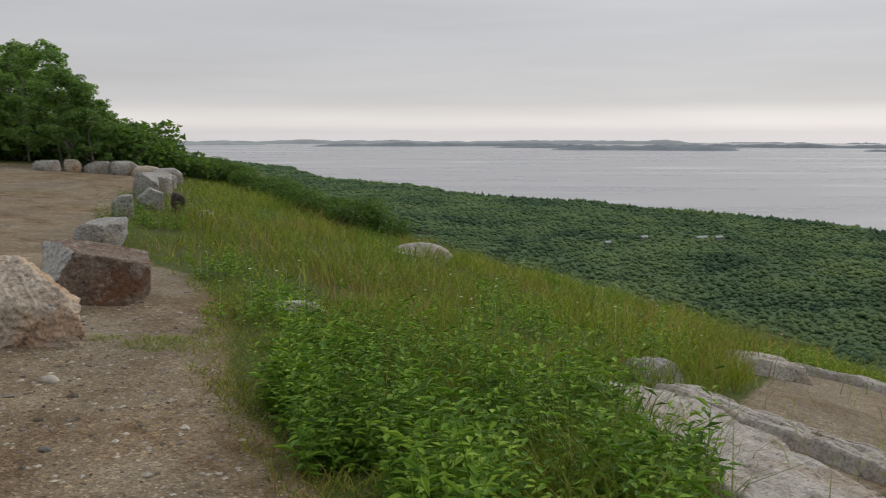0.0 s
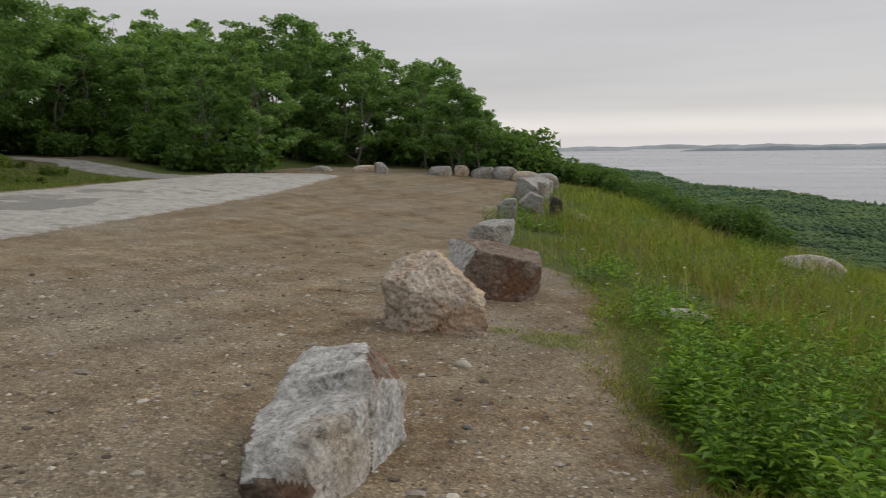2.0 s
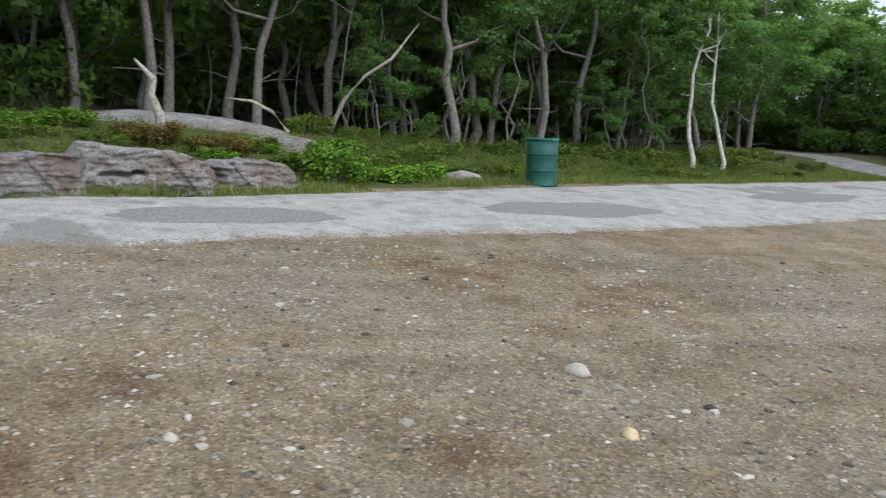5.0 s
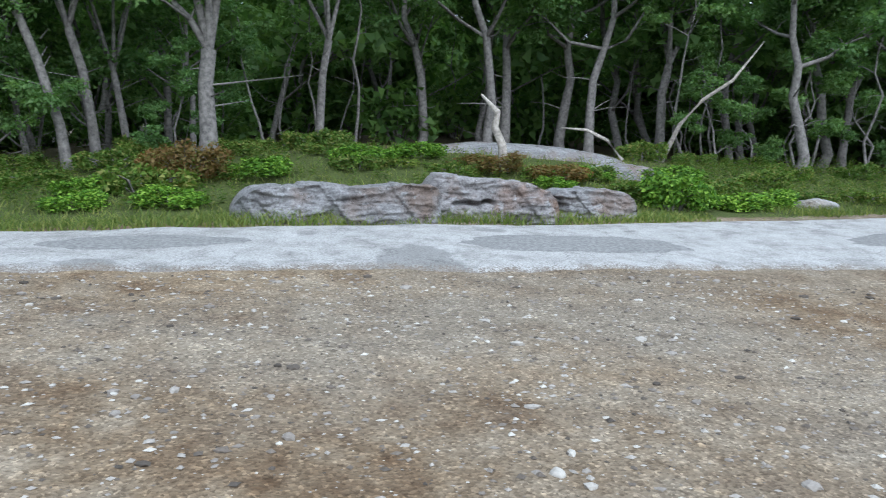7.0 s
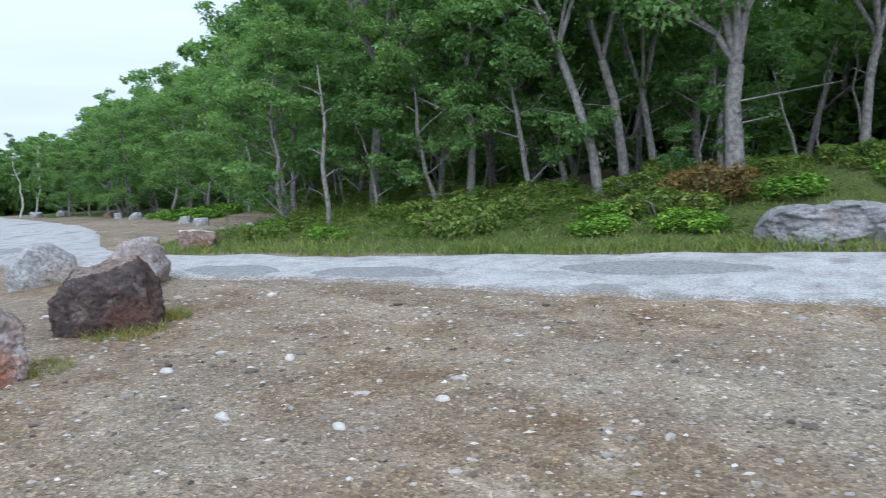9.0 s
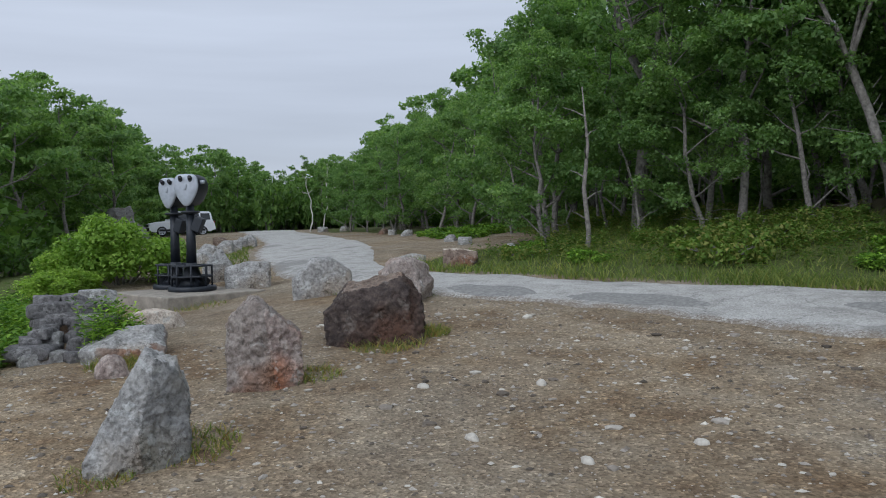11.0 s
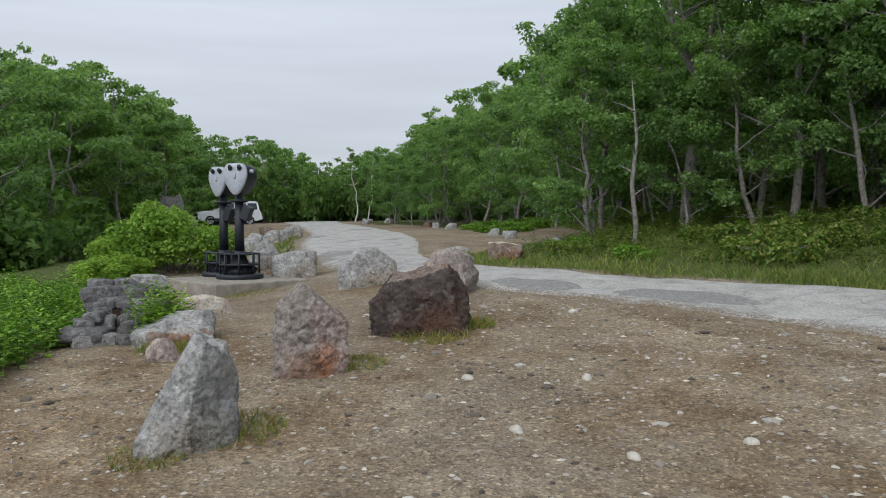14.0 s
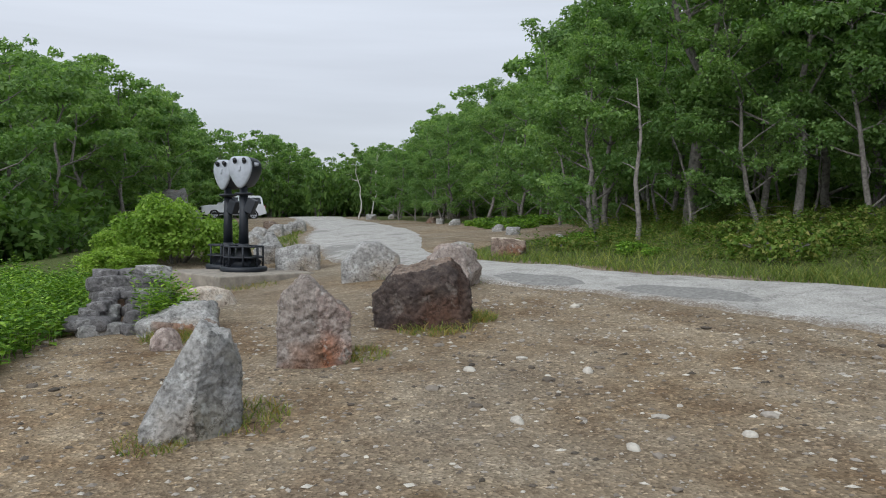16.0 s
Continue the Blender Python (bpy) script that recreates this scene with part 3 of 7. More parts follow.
def road_patch(x, y, long, wide, yaw, seed):
    """A thin darker mend in the asphalt, with a ragged outline."""
    verts, faces = [], []
    c, q = math.cos(radians(yaw)), math.sin(radians(yaw))
    for i in range(9):
        for j in range(48):
            a = 2 * math.pi * j / 48
            r = i / 8 * (1 + 0.22 * noise.noise((math.cos(a) * 1.6, math.sin(a) * 1.6, seed)) + 0.1 * noise.noise((math.cos(a) * 5, math.sin(a) * 5, seed)))
            lx, ly = r * long / 2 * math.cos(a), r * wide / 2 * math.sin(a)
            px, py = x + lx * c - ly * q, y + lx * q + ly * c
            xn, xf = along(ROAD_NEAR, py), along(ROAD_FAR, py)
            u = min(1.0, max(0.0, (px - xn) / (xf - xn)))
            verts.append((px, py, land(px, py) + 0.018 + 0.035 * math.sin(math.pi * u) + (0.007 if i < 8 else 0.001)))
    for i in range(8):
        for j in range(48):
            j2 = (j + 1) % 48
            faces.append((i * 48 + j, i * 48 + j2, i * 48 + 48 + j2, i * 48 + 48 + j))
    thing("road_patch", "darker grey mended patch in the old asphalt", "road", mesh=link_mesh("road_patch", verts, faces, PATCH, True), kind="structure")


PATCH = plain("patch_asphalt", (0.205, 0.198, 0.187), 0.9, 0, 0.3, 24, 0.6)
for k, (x, y, long, wide, yaw) in enumerate(((-10.0, -0.1, 2.6, 0.95, 107), (-11.95, 4.85, 3.4, 1.1, 106), (-7.05, -6.75, 1.5, 0.55, 112), (-6.5, -8.4, 1.3, 0.5, 100), (-8.5, -4.3, 1.8, 0.7, 112), (-14.5, 11.0, 3.0, 1.1, 106))):
    road_patch(x, y, long, wide, yaw, 20 + k)


def build_side_road():
    """The narrower, darker road that turns off into the woods."""
    pts = resample(smooth_line([(-16.6, 21.8), (-19.8, 21.4), (-23.6, 20.7), (-29, 20.8), (-42, 22.5)]), 0.7)
    verts, faces = [], []
    for k, (x, y) in enumerate(pts):
        dx, dy = pts[min(k + 1, len(pts) - 1)][0] - pts[max(k - 1, 0)][0], pts[min(k + 1, len(pts) - 1)][1] - pts[max(k - 1, 0)][1]
        d = math.hypot(dx, dy)
        for i in range(7):
            w = (i / 6 - 0.5) * (2.7 + 0.2 * noise.noise((k * 0.6, i, 0)))
            px, py = x - dy / d * w, y + dx / d * w
            verts.append((px, py, land(px, py) + (0.02 if 0 < i < 6 else -0.01)))
    for k in range(len(pts) - 1):
        for i in range(6):
            o = k * 7 + i
            faces.append((o, o + 1, o + 8, o + 7))
    me = link_mesh("side_road", verts, faces, plain("grey_gravel_track", (0.19, 0.185, 0.178), 0.95, 0, 0.3, 3, 0.3), True)
    thing("side_road", "narrow grey track turning off into the woods", "road", mesh=me, kind="structure")


build_side_road()


# ---- rocks ----
from mathutils.bvhtree import BVHTree


def rock_mesh(name, seed, lumps, material, detail=4, rough=0.05, cuts=9, strata=0.0):
    """A boulder of one or more lumps (centre, half sizes, boxiness, taper, top slope x, top slope y), chipped by random planes and roughened."""
    rnd = random.Random(seed)
    bm = bmesh.new()
    for centre, half, boxy, taper, sx, sy in lumps:
        res = bmesh.ops.create_icosphere(bm, subdivisions=detail, radius=1.0)
        planes = []
        for _ in range(cuts):
            v = Vector((rnd.gauss(0, 1), rnd.gauss(0, 1), rnd.gauss(0.2, 0.7))).normalized()
            planes.append((v, rnd.uniform(0.72, 0.98)))
        off = Vector((rnd.uniform(0, 50), rnd.uniform(0, 50), rnd.uniform(0, 50)))
        big = max(half)
        for v in res["verts"]:
            p = v.co.copy()
            m = max(abs(p.x), abs(p.y), abs(p.z))
            p = p * (1 - boxy) + (p / m) * boxy
            for nrm, d in planes:
                k = p.dot(nrm) - d
                if k > 0:
                    p = p - nrm * k
            t = (p.z + 1) / 2
            p.x *= 1 - taper * t
            p.y *= 1 - taper * t
            if p.z > 0:
                p.z += p.z * (sx * p.x + sy * p.y)
            q = Vector((p.x * half[0], p.y * half[1], p.z * half[2]))
            if strata:
                k = 1 + strata * (noise.noise((q.z * 13 + 0.8 * q.x, seed, q.y * 0.7)) + 0.5 * noise.noise((q.x * 2.1, q.y * 2.1, seed)))
                q = Vector((q.x * (0.5 + 0.5 * k), q.y * k, q.z * (1 + 0.5 * strata * noise.noise((q.x * 3.0, q.y * 3.0, seed + 5)))))
            w = q / big * 1.9 + off
            f = rough * noise.noise(w) + rough * 0.55 * noise.noise(w * 2.6) + rough * 0.4 * noise.noise(w * 6.0) + rough * 0.22 * noise.noise(w * 14)
            cell = noise.voronoi(w * 1.7)[0]
            f += rough * 1.1 * (min(0.4, cell[1] - cell[0]) - 0.2)
            v.co = q * (1 + f) + Vector(centre)
    bmesh.ops.recalc_face_normals(bm, faces=bm.faces)
    me = bm_mesh(name, bm, material, True)
    if len(lumps) > 1:
        me = fuse(me, min(6, detail + 1), rough, seed)
    return me


def fuse(me, detail, rough, seed):
    """One skin over several lumps: a ball shrunk on to them from outside, roughened again."""
    tree = BVHTree.FromPolygons([v.co for v in me.vertices], [tuple(p.vertices) for p in me.polygons])
    mid = sum((v.co for v in me.vertices), Vector()) / len(me.vertices)
    bm = bmesh.new()
    bmesh.ops.create_icosphere(bm, subdivisions=detail, radius=1.0)
    for v in bm.verts:
        d = v.co.normalized()
        hit = tree.ray_cast(mid + d * 9, -d)[0]
        p = hit if hit is not None else mid
        w = p * 5.5 + Vector((seed, seed, seed))
        v.co = p + d * rough * 0.3 * (noise.noise(w) + 0.6 * noise.noise(w * 2.7))
    bmesh.ops.smooth_vert(bm, verts=bm.verts[:], factor=0.4, use_axis_x=True, use_axis_y=True, use_axis_z=True)
    return bm_mesh(me.name, bm, me.materials[0], True)


def boulder(label, x, y, lumps, seed, material, yaw=0.0, detail=4, rough=0.06, name="boulder", group="boulders round the lot", z=None, tilt=(0, 0), cuts=9, category="rock", strata=0.0):
    """Stands with the lumps' own origin on the ground."""
    me = rock_mesh(name, seed, lumps, material, detail, rough, cuts, strata)
    return thing(name, label, category, pose(x, y, land(x, y) if z is None else z, tilt[0], tilt[1], yaw), me, group)


def lump(w, d, h, boxy=0.45, taper=0.25, sx=0.0, sy=0.0, x=0.0, y=0.0, sink=0.12, z=None):
    """One lump of full width, depth and height above the ground."""
    hz = (h + sink) / 2
    return ((x, y, hz - sink if z is None else z), (w / 2 * 1.08, d / 2 * 1.08, hz * 1.06), boxy, taper, sx, sy)


def facet_mesh(name, seed, blocks, material, detail=5, sharp=18, rough=0.035, chips=5, broken=None, sides=()):
    """Broken rock: blocks (centre, size, planes) bounded by their sides and by slanting planes (nx, ny, nz, d) in half sizes, edges worn, surface pitted."""
    rn = random.Random(seed)
    bm = bmesh.new()
    bmesh.ops.create_icosphere(bm, subdivisions=detail, radius=1.0)
    sets = []
    for centre, size, planes in blocks:
        ps = [(1, 0, 0, 1), (-1, 0, 0, 1), (0, 1, 0, 1), (0, -1, 0, 1), (0, 0, 1, 1), (0, 0, -1, 1)] + list(planes)
        for _ in range(chips):
            v = Vector((rn.gauss(0, 1), rn.gauss(0, 1), rn.gauss(0.3, 0.7))).normalized()
            ps.append((v.x, v.y, v.z, rn.uniform(0.93, 1.2)))
        nrm = np.array([(p[0] / size[0] * 2, p[1] / size[1] * 2, p[2] / size[2] * 2) for p in ps])
        sets.append((np.array(centre), nrm, np.array([p[3] for p in ps])))
    mid = np.mean([s[0] for s in sets], axis=0)
    dirs = np.array([tuple(v.co) for v in bm.verts])
    best, side = np.zeros(len(dirs)), np.zeros(len(dirs), dtype=int)
    for centre, nrm, d in sets:
        room = d - (nrm @ (mid - centre))
        k = np.maximum(dirs @ nrm.T, 1e-6) / np.maximum(room, 0.02)
        reach = (k ** sharp).sum(1) ** (-1 / sharp)
        side = np.where(reach > best, k.argmax(1), side)
        best = np.maximum(best, reach)
    off = Vector((rn.uniform(0, 60), rn.uniform(0, 60), rn.uniform(0, 60)))
    size = float(np.mean(best))
    for v, r in zip(bm.verts, best):
        p = v.co * float(r)
        w = p / size * 1.6 + off
        f = noise.noise(w) + 0.7 * noise.noise(w * 2.3) - 0.55 * abs(noise.noise(w * 3.7)) + 0.7 * noise.noise(w * 7) - 0.5 * abs(noise.noise(w * 11)) + 0.45 * noise.noise(w * 17)
        cell = noise.voronoi(w * 2.1)[0]
        f += 1.5 * (min(0.4, cell[1] - cell[0]) - 0.2)
        f += 1.1 * (math.floor(3.2 * noise.noise(w * 1.3 + off)) * 0.3)
        v.co = p * (1 + rough * f) + Vector(mid)
    bm.verts.index_update()
    if broken:
        for q in bm.faces:
            q.material_index = int(side[q.verts[0].index] in sides)
    me = bm_mesh(name, bm, material, True)
    if broken:
        me.materials.append(broken)
    return me


def block(w, d, h, planes=(), x=0.0, y=0.0, sink=0.15):
    """One block of full width, depth and height above the ground."""
    return ((x, y, (h - sink) / 2), (w, d, h + sink), planes)


def broken_rock(label, x, y, blocks, seed, material, yaw=0.0, detail=5, sharp=18, rough=0.035, chips=7, group="boulders round the lot", tilt=(0, 0), broken=None, sides=()):
    me = facet_mesh("boulder", seed, blocks, material, detail, sharp, rough, chips, broken, sides)
    return thing("boulder", label, "rock", pose(x, y, land(x, y), tilt[0], tilt[1], yaw), me, group)


def strata_ledge(label, x, y, yaw, tops, depth, seed, material, clefts=(), lean=0.3, back=0.0):
    """Bedrock outcrop: a stepped face towards its own -y and an uneven top, over stations (x, height)."""
    nu, nf, nt = 150, 46, 22
    x0, x1 = tops[0][0], tops[-1][0]
    verts, faces = [], []
    for i in range(nu + 1):
        u = i / nu
        px = x0 + (x1 - x0) * u
        end = max(0.0, 1 - min(u, 1 - u) * (x1 - x0) / 0.35)
        top = along(tops, px, 0) * math.sqrt(max(0.0, 1 - end * end)) + 0.05 * (math.floor(2.6 * noise.noise((px * 1.4, seed, 0))) * 0.4) + 0.012 * noise.noise((px * 9, seed, 1))
        bow = 0.12 * noise.noise((px * 0.9, seed, 2)) + 0.4 * depth * end * end
        for k in range(nf + nt + 1):
            if k <= nf:
                z = -0.25 + (top + 0.25) * k / nf
                layer = math.floor(z * 9 + 1.4 * noise.noise((px * 0.9, seed, 3))) if z > -0.2 else 0
                f = -depth / 2 + bow + lean * max(0.0, z) * (0.6 + 0.6 * noise.noise((px * 1.1, seed, 5)))
                f += 0.11 * noise.noise((px * 1.6, layer * 3.7, seed)) + 0.05 * noise.noise((px * 5, z * 16, seed)) + 0.025 * noise.noise((px * 14, z * 30, seed))
                f += 0.09 * (math.floor(2.5 * noise.noise((px * 1.2 + z * 0.9, seed, 9))) * 0.5)
                for cx0, cx1, cz0, cz1, cd in clefts:
                    wob = 0.05 * noise.noise((px * 6, seed, 7))
                    if cx0 < px < cx1:
                        f += cd * ease(cx0, cx0 + 0.12, px) * ease(cx1, cx1 - 0.12, px) * ease(cz0, cz0 + 0.03, z + wob) * ease(cz1, cz1 - 0.03, z + wob)
                edge = f
                q = (px + 0.02 * noise.noise((px * 8, z * 8, seed)), f, z)
            else:
                t = (k - nf) / nt
                f = edge + (depth / 2 + 0.1 - edge) * t
                z = top + back * t + 0.05 * noise.noise((px * 2.2, f * 2.2, seed)) * min(1, 4 * t) + 0.02 * noise.noise((px * 8, f * 8, seed)) - 0.5 * max(0.0, t - 0.75) ** 2 * 8
                q = (px, f, z)
            verts.append(q)
    row = nf + nt + 1
    for i in range(nu):
        for k in range(row - 1):
            o = i * row + k
            faces.append((o, o + row, o + row + 1, o + 1))
    me = link_mesh("rock_ledge", verts, faces, material, True)
    return thing("rock_ledge", label, "rock", pose(x, y, land(x, y), 0, 0, yaw), me, "rock ledges")

# boulders along the north side of the lot
broken_rock("pale grey granite boulder with a broken lower end, on gravel", -2.93, 3.18, [block(0.6, 1.16, 0.4, ((-0.25, -0.25, 0.93, 0.86), (-0.8, -0.6, 0.1, 1.05), (0.75, -0.6, 0.1, 1.05)), -0.02, -0.1), block(0.58, 0.66, 0.54, ((-0.22, -0.2, 0.95, 0.9), (0.7, 0.2, 0.7, 1.12), (-0.1, -0.85, 0.5, 0.95)), 0.0, 0.18)], 3, PALEGRANITE, 12, 6, 60, 0.032, 4, broken=MIXED, sides=(3, 7))
broken_rock("pinkish granite boulder with a slanting ridge and broken top", -4.0, 6.72, [block(1.0, 0.62, 0.74, ((0.73, 0, 0.69, 0.74), (-0.41, -0.2, 0.91, 0.82), (0.1, -0.7, 0.7, 0.82), (-0.85, -0.5, 0.1, 0.9)))], 5, PINK, 27, 6, 60, 0.055, 6, broken=OCHRE, sides=(6,))
broken_rock("dark brown boulder with a pale grey end and broken face", -4.25, 8.95, [block(1.15, 0.75, 0.68, ((0.3, -0.1, 0.95, 0.8), (0.88, -0.2, -0.35, 0.95), (-0.85, -0.3, 0.4, 0.95)))], 8, MIXED, 21, 6, 110, 0.02, 2, broken=PALEGRANITE, sides=(1, 8))
broken_rock("low flat-topped grey boulder in the grass", -6.25, 13.9, [block(0.82, 0.62, 0.44, ((0.15, -0.2, 0.95, 0.92), (0.9, 0, -0.3, 0.9)))], 9, GRANITE, 14, 5, 90, 0.025, 3)
broken_rock("small pale grey boulder on the turf", -7.7, 18.6, [block(0.46, 0.42, 0.48, ((-0.5, 0, 0.85, 0.9),))], 10, GRANITE, 25, 5, 90, 0.025, 3)
broken_rock("grey boulder with mottled lichen", -7.8, 20.7, [block(0.66, 0.5, 0.56, ((-0.6, 0, 0.8, 0.85), (0.4, 0, 0.9, 0.95)))], 12, GRANITE, 20, 5, 90, 0.025, 3)
broken_rock("dark reddish slab of rock on its edge", -7.15, 20.9, [block(0.34, 0.42, 0.54, ((0.3, 0, 0.95, 0.9),))], 14, DARKROCK, 20, 4, 30, 0.02, 3)
broken_rock("pale grey boulder at the end of the row", -8.9, 23.5, [block(0.7, 0.6, 0.72, ((0.5, -0.2, 0.85, 0.9),))], 13, GRANITE, 20, 5, 90, 0.025, 3)
broken_rock("wide pale boulder at the corner of the lot", -9.3, 25.5, [block(0.95, 0.7, 0.62, ((0.3, -0.2, 0.92, 0.9),))], 15, GRANITE, 20, 5, 90, 0.025, 3)
boulder("small grey stone in the meadow grass", -6.2, 20.0, [lump(0.5, 0.4, 0.25, 0.4, 0.3)], 16, PINK, 0, 3)
for k, (x, y, w, h) in enumerate(((-19.3, 27.8, 1.0, 0.2), (-17.6, 28.6, 1.1, 0.25), (-16.5, 28.0, 0.5, 0.45), (-14.6, 29.4, 0.85, 0.36), (-14.0, 30.2, 0.6, 0.42), (-13.2, 30.4, 0.9, 0.42), (-12.3, 30.6, 1.0, 0.5), (-11.2, 30.4, 1.2, 0.42), (-10.2, 29.2, 1.1, 0.5), (-9.6, 27.3, 0.7, 0.5))):
    broken_rock("grey boulder in the row along the woods" if k % 3 != 1 else "pale pinkish boulder in the row along the woods", x, y, [block(w, w * 0.75, h, ((0.3 * ((k * 7) % 5 - 2), -0.1, 0.9, 0.9), (0.7 - k % 2 * 1.4, 0, 0.6, 0.95)))], 30 + k, PINK if k % 3 == 1 else GRANITE, 20 + 9 * (k % 4), 3, 45, 0.03, 3)
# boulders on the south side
# right-hand faces get the darker granite: lichen plus shade held in the colour
broken_rock("tall grey granite boulder with a peaked top", -2.2, -5.2, [block(0.52, 0.48, 0.58, ((-0.79, 0, 0.616, 0.5), (0.37, 0, 0.93, 1.0), (0.93, 0, 0.37, 1.0), (-0.35, -0.85, 0.4, 0.78), (0.55, -0.83, 0.1, 0.84)))], 21, GRANITE, 166, 6, 45, 0.05, 5, broken=SHADEGRANITE, sides=(0, 10))
broken_rock("reddish brown upright boulder with a pitted top", -3.2, -6.2, [block(0.5, 0.46, 0.6, ((-0.62, 0, 0.78, 1.0), (0.52, 0, 0.85, 0.76), (0.5, -0.8, 0.1, 0.86), (-0.5, -0.85, 0.2, 1.0)))], 22, PITTED, 163, 6, 60, 0.06, 4, broken=REDROCK, sides=(0, 8))
broken_rock("large dark brown boulder with a rusty top", -4.42, -7.02, [block(0.82, 0.55, 0.56, ((-0.83, 0, 0.55, 0.9), (-0.24, -0.1, 0.97, 0.82), (0.78, 0, 0.62, 1.08), (0.1, -0.6, 0.8, 1.0), (-0.6, -0.8, 0.1, 1.0)))], 23, DARKROCK, 153, 6, 55, 0.05, 4, broken=MIXED, sides=(4, 7))
boulder("pinkish granite slab leaning beside the dark boulder", -5.62, -8.75, [lump(0.8, 0.6, 0.46, 0.4, 0.35, 0.2, 0)], 24, PINKGREY, 10, 5, 0.09)
broken_rock("pale granite boulder with a square flat top", -5.32, -10.5, [block(0.74, 0.5, 0.48, ((-0.75, 0, 0.6, 0.85), (0.6, 0, 0.75, 0.95)))], 25, GRANITE, 160, 5, 90, 0.025, 3)
broken_rock("grey pointed boulder beside the road", -4.95, -14.1, [block(0.5, 0.45, 0.5, ((-0.7, 0, 0.7, 0.75), (0.75, 0, 0.6, 0.8)))], 26, GRANITE, 165, 5, 90, 0.025, 3)
broken_rock("grey and brown block of stone beside the road", -5.02, -12.7, [block(0.66, 0.45, 0.4, ((-0.3, 0, 0.95, 0.98),))], 28, GRANITE, 165, 4, 55, 0.025, 3)
broken_rock("pink and dark boulder on the road verge", -7.99, -11.5, [block(0.54, 0.4, 0.26, ((0.2, 0, 0.97, 0.95), (0.8, -0.3, -0.3, 0.9)))], 27, MIXED, 148, 5, 80, 0.03, 3, broken=PINK, sides=(4, 6))
broken_rock("flat pale stone on the verge", -7.8, -12.85, [block(0.56, 0.4, 0.17, ((-0.4, 0, 0.9, 0.8), (0.2, 0, 0.97, 0.95)))], 29, GRANITE, 150, 4, 80, 0.03, 3)
boulder("flat pale stone in the verge grass", -15.2, 4.0, [lump(1.0, 0.6, 0.14, 0.5, 0.3)], 61, GRANITE, 60, 3)
for k, (px, py, w, h) in enumerate(((-5.44, -17.3, 0.5, 0.32), (-6.3, -20.3, 0.42, 0.36), (-5.65, -18.8, 0.36, 0.3), (-7.6, -23.5, 0.46, 0.36), (-8.2, -24.6, 0.36, 0.34), (-9.26, -27.6, 0.34, 0.36), (-9.75, -28.3, 0.42, 0.42), (-8.9, -27.0, 0.4, 0.3), (-9.6, -31.5, 0.5, 0.34))):
    broken_rock("grey boulder on the grassy strip by the road bend", px, py, [block(w, w * 0.75, h, ((0.6 - k % 2 * 1.2, 0, 0.7, 0.85), (-0.3, -0.5, 0.8, 0.95)))], 70 + k, MIXED if k == 8 else GRANITE, 150 + 20 * (k % 3), 4, 70, 0.03, 3)
for k, (px, py, w) in enumerate(((-14.74, -26.3, 0.36), (-15.63, -29.2, 0.34), (-16.3, -31.4, 0.36), (-20.1, -44.4, 0.5), (-18.6, -43.9, 0.5), (-9.4, -12.2, 0.24), (-11.0, -16.9, 0.26), (-10.4, -15.3, 0.26))):
    broken_rock("small grey boulder at the far side of the lot", px, py, [block(w, w * 0.8, w * 0.62, ((0.5 - k % 3 * 0.5, 0, 0.85, 0.85), (-0.4, -0.5, 0.7, 0.95)))], 80 + k, GRANITE if k != 2 else MIXED, 50 * k, 4, 60, 0.03, 3)
boulder("pile of layered grey rock beyond the shrub", -7.7, -40.0, [lump(1.9, 1.2, 1.2, 0.6, 0.3), lump(1.4, 1.0, 1.85, 0.6, 0.3, 0, 0, 0.4)], 90, LEDGE, 10, 4, 0.1, strata=0.25)

# ---- rock ledges ----
strata_ledge("long low ledge of weathered grey rock above the road", -11.1, -3.05, 112, [(-1.3, 0.3), (-0.9, 0.38), (0.0, 0.39), (0.7, 0.38), (1.35, 0.4)], 1.3, 41, LEDGE, ((-0.25, -0.1, 0.05, 0.36, 0.08),), 0.35)
strata_ledge("broken grey and rusty ledge with a dark cleft", -11.95, -1.2, 103, [(-1.0, 0.42), (-0.75, 0.55), (-0.5, 0.55), (0.0, 0.48), (0.5, 0.42), (0.95, 0.26)], 1.2, 42, RUSTLEDGE, ((-0.6, 0.05, 0.14, 0.22, 0.22),), 0.5)
strata_ledge("pale grey ledge with a slanting face", -12.5, 0.12, 100, [(-0.7, 0.3), (-0.5, 0.37), (0.2, 0.37), (0.75, 0.26)], 1.0, 43, LEDGE, ((-0.62, -0.3, 0.02, 0.2, 0.12),), 0.6)
boulder("broad bare dome of grey rock at the woods' edge", -17.5, -0.9, [lump(6.4, 3.4, 0.8, 0.3, 0.3, -0.25, 0, 0, 0, 0.9)], 44, LEDGE, 98, 6, 0.03, "rock_dome", "rock ledges", cuts=5, z=1.1)
boulder("low tail of the bare rock dome among grass", -16.2, 1.0, [lump(2.0, 1.3, 0.13, 0.3, 0.3, -0.2, 0, 0, 0, 0.5)], 45, LEDGE, 105, 5, 0.04, "rock_dome", "rock ledges", cuts=5)
